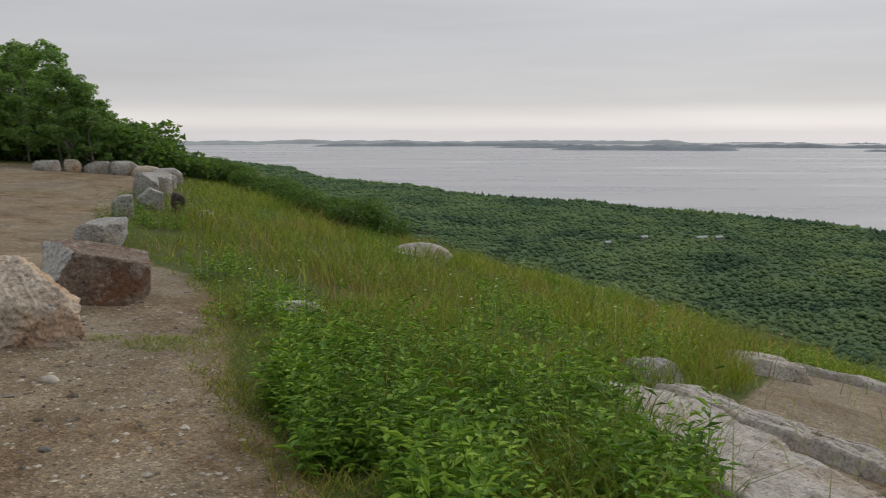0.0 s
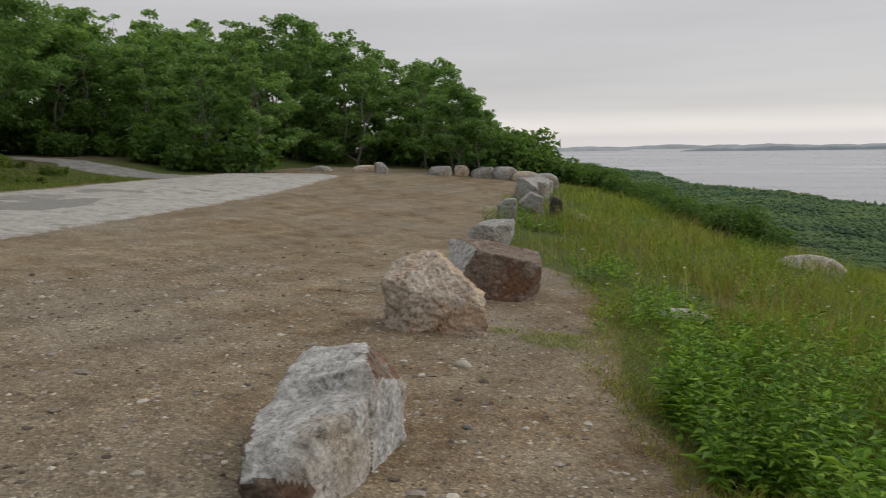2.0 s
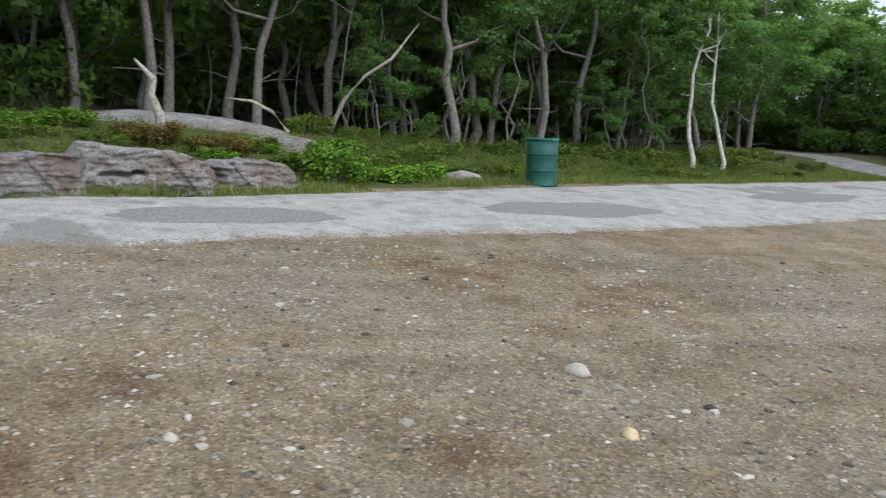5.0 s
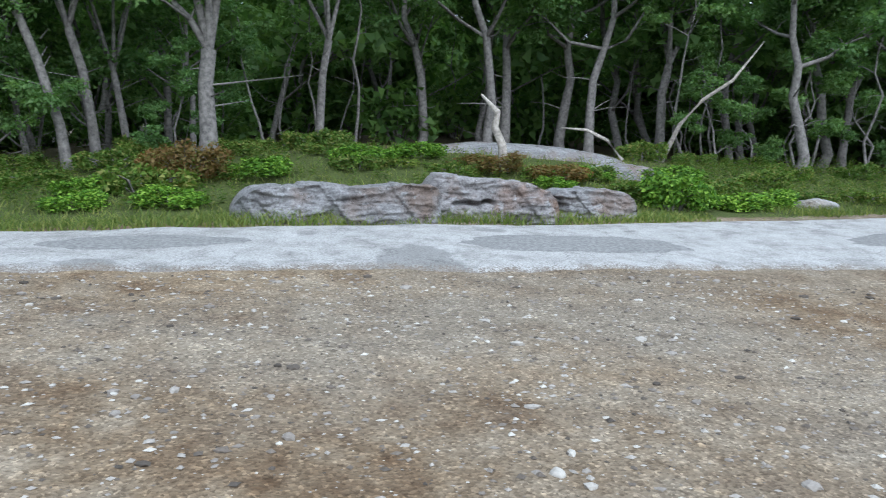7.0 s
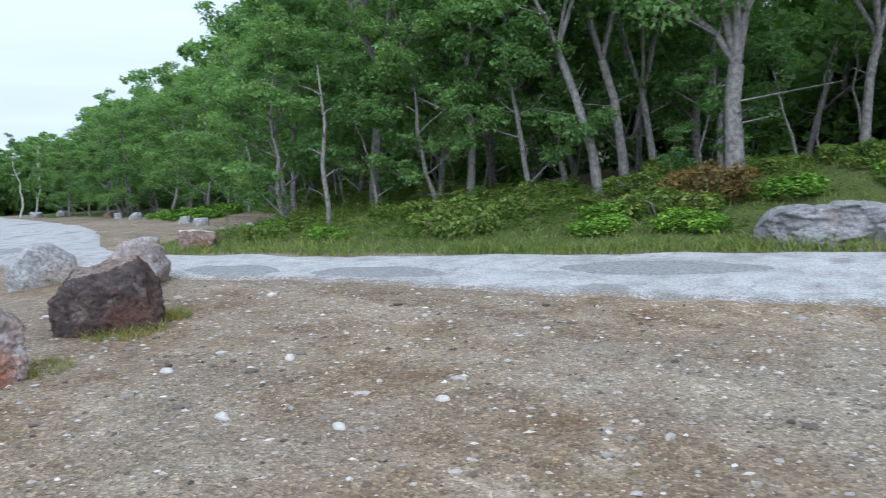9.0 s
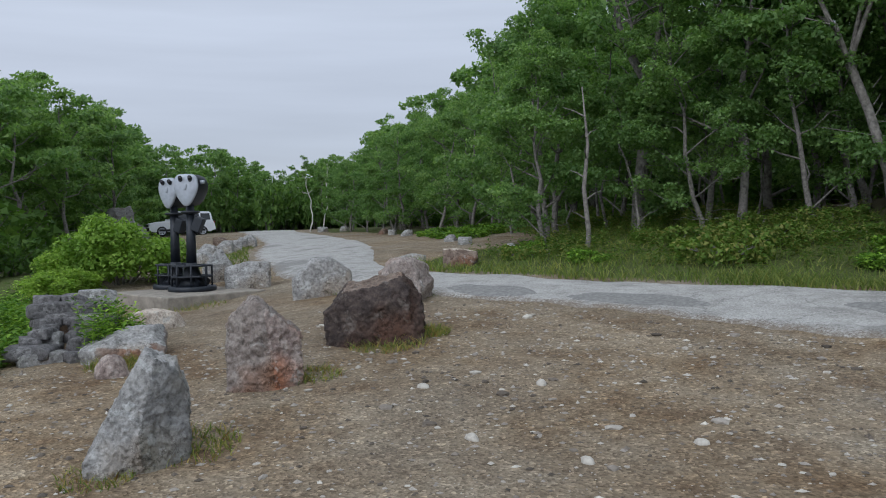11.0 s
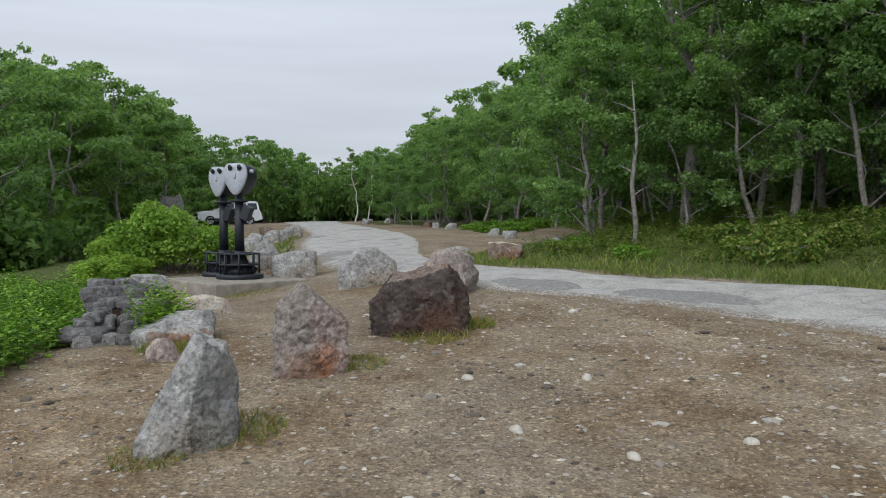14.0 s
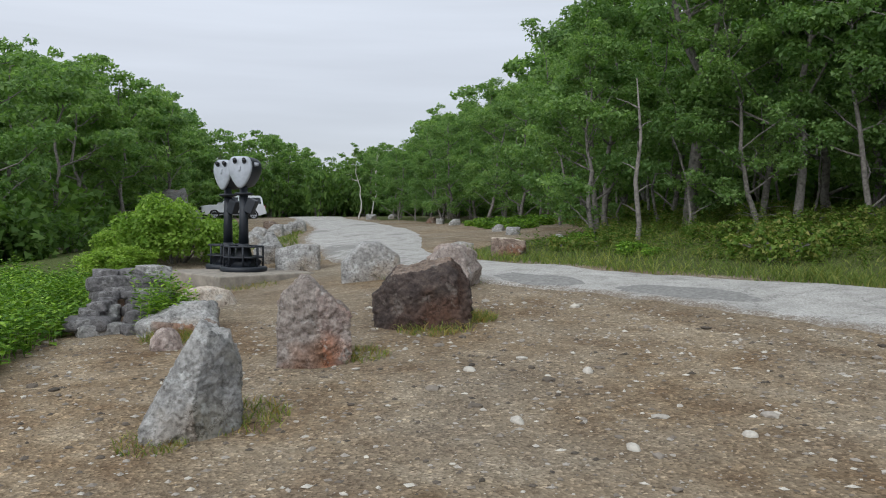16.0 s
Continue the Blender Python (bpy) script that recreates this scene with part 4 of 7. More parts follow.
def bedrock(label, a, b, width, lift, seed, material):
    """Bare bedrock from a to b: a sheet that keeps to the slope, broken by long cracks and low steps."""
    nu, nv = 90, 46
    dx, dy = b[0] - a[0], b[1] - a[1]
    d = math.hypot(dx, dy)
    verts, faces = [], []
    for i in range(nu + 1):
        u = i / nu
        for k in range(nv + 1):
            v = 2 * k / nv - 1
            wide = width / 2 * (1 + 0.3 * noise.noise((u * d * 1.6, v, seed)))
            x, y = a[0] + dx * u - dy / d * v * wide, a[1] + dy * u + dx / d * v * wide
            rim = min(1.0, 6 * (1 - abs(v)), 5 * min(u, 1 - u) * d) * (1 + 0.4 * noise.noise((u * d * 3, v * 4, seed + 2)))
            across = v * wide * 5 + 0.8 * noise.noise((u * d * 0.8, v * 1.5, seed + 4)) + 0.25 * noise.noise((u * d * 4, v * 5, seed))
            step = math.floor(across) + ease(0.72, 1.0, across - math.floor(across))
            crack = max(0.0, 1 - abs(across - math.floor(across) - 0.72) * 14) * (0.5 + noise.noise((u * d * 1.5, step, seed)))
            z = land(x, y) - 0.08 + (lift + 0.08) * min(1.0, max(0.0, rim)) + 0.022 * noise.noise((step * 3.7, seed, u * d * 0.5)) - 0.03 * max(0.0, crack)
            z += 0.03 * noise.noise((x * 2.2, y * 2.2, seed)) + 0.012 * noise.noise((x * 9, y * 9, seed)) + 0.006 * noise.noise((x * 24, y * 24, seed))
            verts.append((x - a[0], y - a[1], z))
    for i in range(nu):
        for k in range(nv):
            o = i * (nv + 1) + k
            faces.append((o, o + nv + 1, o + nv + 2, o + 1))
    return thing("rock_ledge", label, "rock", pose(a[0], a[1], 0), link_mesh("rock_ledge", verts, faces, material, True), "rock ledges")


bedrock("broad flat bedrock beside the weeds", (1.5, 7.3), (2.1, 3.7), 1.25, 0.09, 450, BEDROCK)
bedrock("pale bedrock ridge beside the bare earth", (1.85, 7.5), (3.6, 4.4), 0.5, 0.13, 460, BEDROCK)
bedrock("small grey ledge under the grass", (1.75, 8.3), (2.0, 7.7), 0.5, 0.2, 470, GRANITE)
bedrock("rough pale ledge breaking through the meadow", (3.3, 9.9), (4.4, 10.0), 0.8, 0.2, 480, BEDROCK)
bedrock("long pale ledge on the falling slope", (4.7, 11.4), (6.8, 9.6), 0.5, 0.12, 490, BEDROCK)
bedrock("long pale ledge lower on the slope", (5.5, 12.8), (8.2, 10.8), 0.5, 0.14, 500, BEDROCK)
boulder("smooth pale rock slab at the brow of the meadow", -0.9, 20.4, [lump(1.9, 1.1, 0.33, 0.2, 0.3, 0, 0, 0, 0, 0.4)], 51, BEDROCK, 5, 4, 0.03, "rock_slab", "rock ledges", cuts=4)
boulder("pale stone half hidden in the meadow grass", -2.0, 9.2, [lump(0.8, 0.5, 0.1, 0.5, 0.3)], 52, PALE, 5, 4, 0.05)
# ---- dry wall of stones beside the viewers ----
rs = random.Random(8)
for k in range(28):
    row, col = k // 4, k % 4
    x, y = -2.1 + 0.15 * (col - 1.5) + rs.uniform(-0.1, 0.1) - 0.03 * row, -8.25 - 0.12 * row + rs.uniform(-0.06, 0.06) + 0.05 * (col % 2)
    broken_rock("dark flat stone stacked in a rough dry wall", x, y, [block(rs.uniform(0.17, 0.38), rs.uniform(0.18, 0.3), rs.uniform(0.06, 0.13), ((rs.uniform(-0.5, 0.5), 0, 0.85, 0.9),), 0, 0, 0.02)], 110 + k, WALLROCK if k % 7 != 3 else GRANITE, rs.uniform(-30, 30), 4, 70, 0.028, 2, "stones of the dry wall").location.z += 0.066 * row - 0.01
broken_rock("brown peaked stone on the dry wall", -2.38, -9.3, [block(0.55, 0.4, 0.5, ((-0.6, 0, 0.75, 0.7), (0.6, 0, 0.8, 0.75)))], 130, MIXED, 170, 4)
broken_rock("pale stone on the dry wall", -2.4, -10.1, [block(0.8, 0.5, 0.36, ((-0.5, 0, 0.85, 0.85),))], 131, GRANITE, 168, 4)
boulder("pale stone beside the concrete slab", -2.6, -10.75, [lump(0.7, 0.5, 0.34, 0.5, 0.35)], 132, GRANITE, 0, 4)
broken_rock("pale pinkish rock with lichen blotches", -2.55, -7.95, [block(0.66, 0.42, 0.26, ((-0.5, -0.1, 0.85, 0.7), (0.15, -0.6, 0.8, 0.8), (0.6, -0.6, 0.3, 0.95)))], 133, GRANITE, 166, 5, 70, 0.04, 4, broken=PITTED, sides=(0, 3, 8))
boulder("flat pinkish rock set in the gravel", -3.1, -9.5, [lump(0.62, 0.5, 0.2, 0.6, 0.2)], 134, PINK, 15, 4)
boulder("small brown rock at the weeds' edge", -2.35, -7.2, [lump(0.26, 0.2, 0.16, 0.5, 0.3)], 135, REDROCK, 15, 3)


# ---- litter barrel ----
def cyl(bm, r0, r1, z0, z1, seg=24, x=0, y=0):
    return bmesh.ops.create_cone(bm, cap_ends=True, segments=seg, radius1=r0, radius2=r1, depth=z1 - z0, matrix=Matrix.Translation((x, y, (z0 + z1) / 2)))["verts"]


def box(bm, sx, sy, sz, m):
    return bmesh.ops.create_cube(bm, size=1.0, matrix=m @ Matrix.Diagonal((sx, sy, sz, 1)))["verts"]


def lathe(bm, profile, seg=32):
    rings = []
    for r, z in profile:
        rings.append([bm.verts.new((r * math.cos(2 * math.pi * j / seg), r * math.sin(2 * math.pi * j / seg), z)) for j in range(seg)])
    for a, b in zip(rings, rings[1:]):
        for j in range(seg):
            bm.faces.new((a[j], a[(j + 1) % seg], b[(j + 1) % seg], b[j]))
    for ring, flip in ((rings[0], True), (rings[-1], False)):
        bm.faces.new(ring[::-1] if flip else ring)


def smooth_part(name, bm, material, parent, label="", m=None):
    return part(name, bm_mesh(name, bm, material, True), parent, label, m)


def hard_part(name, bm, material, parent, label="", m=None, bevel=0.0):
    if bevel:
        bmesh.ops.bevel(bm, geom=bm.edges[:], offset=bevel, segments=2, affect="EDGES", profile=0.5)
    return part(name, bm_mesh(name, bm, material), parent, label, m)


barrel = thing("litter_barrel", "dark green painted steel drum for litter beside the road", "barrel", pose(-14.95, 5.57, land(-14.95, 5.57) - 0.01, 0, 0.6, 0))
bm = bmesh.new()
lathe(bm, [(0.28, 0.0), (0.292, 0.015), (0.285, 0.03), (0.285, 0.27), (0.288, 0.28), (0.285, 0.29), (0.285, 0.57), (0.288, 0.58), (0.285, 0.59), (0.285, 0.84)], 40)
smooth_part("drum", bm, GREENPAINT, barrel)
for z in (0.285, 0.585):
    bm = bmesh.new()
    lathe(bm, [(0.284, z - 0.016), (0.297, z - 0.006), (0.297, z + 0.006), (0.284, z + 0.016)], 40)
    smooth_part("rib", bm, GREENPAINT, barrel)
bm = bmesh.new()
lathe(bm, [(0.28, 0.83), (0.3, 0.838), (0.3, 0.862), (0.275, 0.872), (0.268, 0.86), (0.268, 0.80)], 40)
smooth_part("rim", bm, GREENPAINT, barrel, "pale scuffed rolled rim")
bm = bmesh.new()
for j in range(14):
    a = math.pi * (0.1 + 1.25 * j / 13)
    box(bm, 0.07, 0.03, 0.05 + 0.02 * math.sin(j * 2.3), Matrix.Translation((0.292 * math.cos(a), 0.292 * math.sin(a), 0.852)) @ Matrix.Rotation(a + math.pi / 2, 4, "Z"))
hard_part("bag_edge", bm, plain("green_bag_plastic", (0.05, 0.2, 0.14), 0.4, 0, 0.3, 20, 0.2), barrel, "folded edge of a green litter bag")

# ---- concrete slab and tower viewers ----
PLAT = 0.70
slab = thing("concrete_slab", "weathered concrete slab under the tower viewers", "slab", pose(-4.12, -12.62, 0, 0, 0, 17))
bm = bmesh.new()
box(bm, 1.52, 1.66, 0.4, Matrix.Translation((0, 0, PLAT - 0.2)))
bmesh.ops.bevel(bm, geom=bm.edges[:], offset=0.018, segments=2, affect="EDGES", profile=0.5)
bmesh.ops.subdivide_edges(bm, edges=bm.edges[:], cuts=6, use_grid_fill=True)
for v in bm.verts:
    v.co += Vector((1, 1, 0.6)) * 0.012 * noise.noise(v.co * 4)
part("slab_block", bm_mesh("slab_block", bm, CONCRETE), slab)


def tower_viewer(x, y, yaw, k=1.0):
    v = thing("tower_viewer", "black coin-operated tower viewer with silver face plate", "viewer", pose(x, y, PLAT - 0.003, 0, 0, yaw) @ Matrix.Scale(k, 4), group="tower viewers on the slab")
    bm = bmesh.new()
    lathe(bm, [(0.31, 0.0), (0.32, 0.01), (0.32, 0.055), (0.305, 0.07)], 40)
    smooth_part("base_plate", bm, BLACKPAINT, v)
    bm = bmesh.new()
    lathe(bm, [(0.2, 0.068), (0.15, 0.14), (0.11, 0.25), (0.08, 0.34), (0.07, 0.38)], 28)
    smooth_part("flared_foot", bm, BLACKPAINT, v)
    for j in range(4):
        bm = bmesh.new()
        a = math.pi / 4 + math.pi / 2 * j
        box(bm, 0.14, 0.02, 0.13, Matrix.Rotation(a, 4, "Z") @ Matrix.Translation((0.17, 0, 0.12)) @ Matrix.Rotation(radians(35), 4, "Y"))
        hard_part("gusset", bm, BLACKPAINT, v, bevel=0.004)
    for z, r in ((0.2, 0.275), (0.345, 0.265)):
        bm = bmesh.new()
        lathe(bm, [(r - 0.05, z - 0.012), (r + 0.012, z - 0.012), (r + 0.018, z), (r + 0.012, z + 0.012), (r - 0.05, z + 0.012), (r - 0.05, z - 0.012)], 8)
        hard_part("foot_rail", bm, BLACKPAINT, v)
    for j in range(8):
        bm = bmesh.new()
        a = 2 * math.pi * (j + 0.5) / 8
        cyl(bm, 0.014, 0.014, 0.06, 0.35, 8, 0.262 * math.cos(a), 0.262 * math.sin(a))
        smooth_part("rail_post", bm, BLACKPAINT, v)
    bm = bmesh.new()
    lathe(bm, [(0.068, 0.36), (0.062, 0.7), (0.058, 1.06)], 28)
    smooth_part("post", bm, BLACKPAINT, v)
    bm = bmesh.new()
    lathe(bm, [(0.09, 1.045), (0.125, 1.06), (0.13, 1.075), (0.1, 1.085), (0.055, 1.09), (0.05, 1.18)], 28)
    smooth_part("collar", bm, BLACKPAINT, v)
    bm = bmesh.new()
    box(bm, 0.13, 0.12, 0.2, Matrix.Translation((-0.11, 0.0, 0.9)) @ Matrix.Rotation(radians(-22), 4, "Y"))
    hard_part("coin_box", bm, BLACKPAINT, v, bevel=0.012)
    # head: face turned to +y
    bm = bmesh.new()
    n = 36

    def outline(t, grow=1.0):
        a = 2 * math.pi * t
        w = math.cos(a)
        h = math.sin(a)
        px = 0.168 * w * (1 - 0.0 * h)
        if h < 0:
            px = 0.168 * (abs(w) ** 0.8) * (1 if w > 0 else -1) * (1 - 0.45 * (-h) ** 1.5)
        else:
            px = 0.168 * (abs(w) ** 0.42) * (1 if w > 0 else -1)
        pz = 1.42 + (0.155 * h if h > 0 else 0.27 * h)
        return px * grow, 1.39 + (pz - 1.39) * grow

    rings = []
    for yy, g in ((0.10, 0.95), (0.06, 1.0), (-0.1, 1.0), (-0.24, 0.92), (-0.3, 0.8), (-0.32, 0.5)):
        rings.append([bm.verts.new((outline(j / n, g)[0], yy, outline(j / n, g)[1])) for j in range(n)])
    for a, b in zip(rings, rings[1:]):
        for j in range(n):
            bm.faces.new((a[j], b[j], b[(j + 1) % n], a[(j + 1) % n]))
    bm.faces.new(rings[0])
    bm.faces.new(rings[-1][::-1])
    bmesh.ops.recalc_face_normals(bm, faces=bm.faces)
    head = smooth_part("head", bm, BLACKPAINT, v)
    bm = bmesh.new()
    rings = []
    for yy, g in ((0.095, 1.02), (0.115, 1.02), (0.128, 0.93), (0.132, 0.5)):
        rings.append([bm.verts.new((outline(j / n, g)[0], yy, outline(j / n, g)[1])) for j in range(n)])
    for a, b in zip(rings, rings[1:]):
        for j in range(n):
            bm.faces.new((a[j], b[j], b[(j + 1) % n], a[(j + 1) % n]))
    bm.faces.new(rings[-1])
    bm.faces.new(rings[0][::-1])
    bmesh.ops.recalc_face_normals(bm, faces=bm.faces)
    face = smooth_part("face_plate", bm, SILVER, v, "silver shield-shaped face plate")
    for sx in (-1, 1):
        bm = bmesh.new()
        cyl(bm, 0.032, 0.026, 0, 0.07, 16)
        smooth_part("eyepiece", bm, LENS, face, "black rubber eyepiece", pose(0.068 * sx, 0.12, 1.5, -62, 0, 16))
    bm = bmesh.new()
    box(bm, 0.036, 0.02, 0.05, Matrix.Translation((0, 0.135, 1.42)))
    hard_part("coin_slot", bm, SILVER, face, bevel=0.005)
    bm = bmesh.new()
    cyl(bm, 0.016, 0.016, 0, 0.012, 14)
    smooth_part("coin_slot_screw", bm, SILVER, face, "", pose(0, 0.132, 1.385, -90, 0, 0))
    for sx in (-1, 1):
        bm = bmesh.new()
        cyl(bm, 0.03, 0.022, 0, 0.05, 16)
        smooth_part("side_knob", bm, SILVER, head, "silver focus knob", pose(0.165 * sx, 0.0, 1.47, 0, 90 * sx, 0))
    return v


tower_viewer(-4.19, -12.62, -38, 1.05)
tower_viewer(-4.11, -13.3, -56, 1.04)

# ---- parked car ----
def parked_car(x, y, z, yaw):
    car = thing("parked_car", "silver boxy sport utility car parked at the lot's far end", "car", pose(x, y, z, 0, 0, yaw))
    half = 0.86
    lower = [(-2.15, 0.42), (-2.18, 0.62), (-2.12, 0.92), (-2.02, 1.02), (0.78, 1.04), (1.45, 1.0), (1.95, 0.93), (2.1, 0.82), (2.16, 0.6), (2.12, 0.38), (1.75, 0.3), (-1.8, 0.3)]
    upper = [(-2.03, 1.0), (-1.93, 1.55), (-1.78, 1.66), (0.05, 1.69), (0.3, 1.62), (0.92, 1.03)]

    def extrude(profile, w, inset=0.0):
        bm = bmesh.new()
        a = [bm.verts.new((px, -w, pz)) for px, pz in profile]
        b = [bm.verts.new((px, w, pz)) for px, pz in profile]
        for k in range(len(profile)):
            k2 = (k + 1) % len(profile)
            bm.faces.new((a[k], a[k2], b[k2], b[k]))
        bm.faces.new(a[::-1])
        bm.faces.new(b)
        bmesh.ops.recalc_face_normals(bm, faces=bm.faces)
        if inset:
            for v in bm.verts:
                if v.co.z > 1.2:
                    v.co.y *= 1 - inset
        bmesh.ops.bevel(bm, geom=bm.edges[:], offset=0.04, segments=2, affect="EDGES", profile=0.6)
        return bm

    hard_part("body", extrude(lower, half), CARPAINT, car)
    hard_part("cabin", extrude(upper, half - 0.02, 0.1), CARPAINT, car)
    for sy in (-1, 1):
        for x0, x1, t0, t1 in ((-1.86, -1.22, -1.8, -1.2), (-1.12, -0.35, -1.1, -0.35), (-0.27, 0.72, -0.27, 0.2)):
            bm = bmesh.new()
            q = [(x0, 1.1), (x1, 1.1), (t1, 1.53), (t0, 1.53)]
            vs = [bm.verts.new((px, sy * (half - 0.012 - (0.062 if pz > 1.2 else 0.0)), pz)) for px, pz in q] + [bm.verts.new((px, sy * (half - 0.1 - (0.06 if pz > 1.2 else 0.0)), pz)) for px, pz in q]
            bm.faces.new(vs[:4])
            bm.faces.new(vs[4:][::-1])
            for k in range(4):
                bm.faces.new((vs[k], vs[(k + 1) % 4], vs[4 + (k + 1) % 4], vs[4 + k]))
            bmesh.ops.recalc_face_normals(bm, faces=bm.faces)
            part("side_window", bm_mesh("side_window", bm, GLASS), car)
        bm = bmesh.new()
        box(bm, 0.18, 0.1, 0.12, Matrix.Translation((0.72, sy * 0.95, 1.12)))
        hard_part("mirror", bm, CARPAINT, car, bevel=0.02)
        bm = bmesh.new()
        box(bm, 3.0, 0.05, 0.14, Matrix.Translation((0, sy * 0.86, 0.42)))
        hard_part("sill_trim", bm, RUBBER, car, bevel=0.01)
        bm = bmesh.new()
        cyl(bm, 0.1, 0.1, 0, 0.04, 18)
        smooth_part("headlight", bm, SILVER, car, "clear round headlight", pose(2.1, sy * 0.62, 0.76, 0, 90, 0))
        bm = bmesh.new()
        box(bm, 0.06, 0.14, 0.3, Matrix.Translation((-2.13, sy * 0.74, 0.86)))
        hard_part("tail_light", bm, plain("red_lamp_plastic", (0.3, 0.02, 0.02), 0.3, 0, 0.1, 5, 0), car, bevel=0.01)
        for wx in (-1.32, 1.33):
            wheel = new("wheel")
            wheel.parent = car
            wheel.matrix_basis = pose(wx, sy * 0.76, 0.345, 90, 0, 0)
            bm = bmesh.new()
            lathe(bm, [(0.2, -0.11), (0.33, -0.11), (0.345, -0.08), (0.345, 0.08), (0.33, 0.11), (0.2, 0.11)], 28)
            smooth_part("tyre", bm, RUBBER, wheel)
            bm = bmesh.new()
            lathe(bm, [(0.05, -0.118), (0.21, -0.112), (0.23, -0.12), (0.23, 0.12), (0.21, 0.112), (0.05, 0.118)], 24)
            part("rim", bm_mesh("rim", bm, SILVER), wheel, "silver alloy rim")
            # black blocks stand in for the shaded openings between the spokes
            for j in range(5):
                bm = bmesh.new()
                box(bm, 0.05, 0.1, 0.255, Matrix.Rotation(2 * math.pi * j / 5, 4, "Z") @ Matrix.Translation((0, 0.14, 0)))
                part("rim_gap", bm_mesh("rim_gap", bm, RUBBER), wheel)
    bm = bmesh.new()
    box(bm, 0.06, 1.3, 0.5, Matrix.Translation((0.62, 0, 1.33)) @ Matrix.Rotation(radians(-46), 4, "Y"))
    hard_part("windscreen", bm, GLASS, car)
    bm = bmesh.new()
    box(bm, 0.05, 0.9, 0.2, Matrix.Translation((2.13, 0, 0.74)))
    hard_part("grille", bm, RUBBER, car, bevel=0.01)
    bm = bmesh.new()
    box(bm, 0.16, 1.66, 0.2, Matrix.Translation((2.12, 0, 0.5)))
    hard_part("front_bumper", bm, RUBBER, car, "dark grey bumper", bevel=0.03)
    bm = bmesh.new()
    box(bm, 0.16, 1.66, 0.2, Matrix.Translation((-2.15, 0, 0.5)))
    hard_part("rear_bumper", bm, CARPAINT, car, bevel=0.03)
    return car


parked_car(-13.9, -58.2, land(-13.9, -58.2) - 0.02, -2)

# ---- trees ----
def limb(verts, faces, pts, radii, seg=7):
    base = len(verts)
    for k, (p, r) in enumerate(zip(pts, radii)):
        d = (pts[min(k + 1, len(pts) - 1)] - pts[max(k - 1, 0)]).normalized()
        u = d.orthogonal().normalized()
        w = d.cross(u)
        for j in range(seg):
            a = 2 * math.pi * j / seg
            verts.append(p + (u * math.cos(a) + w * math.sin(a)) * r)
    for k in range(len(pts) - 1):
        for j in range(seg):
            o, j2 = base + k * seg, (j + 1) % seg
            faces.append((o + j, o + j2, o + seg + j2, o + seg + j))


def leaf_cloud(rng, centres, radii, count, size, flat=0.7):
    """Leaves as three-cornered blades, strewn on clumps, thickest on their upper sides. Arrays of vertices and faces."""
    centres, radii = np.array(centres), np.array(radii)
    w = radii ** 2
    pick = rng.choice(len(centres), count, p=w / w.sum())
    d = rng.normal(size=(count, 3))
    d /= np.linalg.norm(d, axis=1)[:, None]
    d[:, 2] = np.where(rng.random(count) < 0.45, np.abs(d[:, 2]), d[:, 2])
    rr = rng.uniform(0.12, 1.15, count) ** 0.5
    c = centres[pick] + d * (radii[pick] * rr)[:, None] * np.array([1, 1, flat])
    n = d * 0.55 + rng.normal(scale=0.5, size=(count, 3)) + np.array([0, 0, 0.5])
    n /= np.linalg.norm(n, axis=1)[:, None]
    u = np.cross(n, rng.normal(size=(count, 3)))
    u /= np.linalg.norm(u, axis=1)[:, None]
    v = np.cross(n, u)
    s = (size * rng.uniform(0.6, 1.35, count))[:, None]
    verts = np.stack([c - v * s * 0.62, c + v * s * 0.5 + u * s * 0.25, c + u * s * 1.25 + n * s * 0.1], 1).reshape(-1, 3)
    return verts, np.arange(count * 3).reshape(-1, 3)


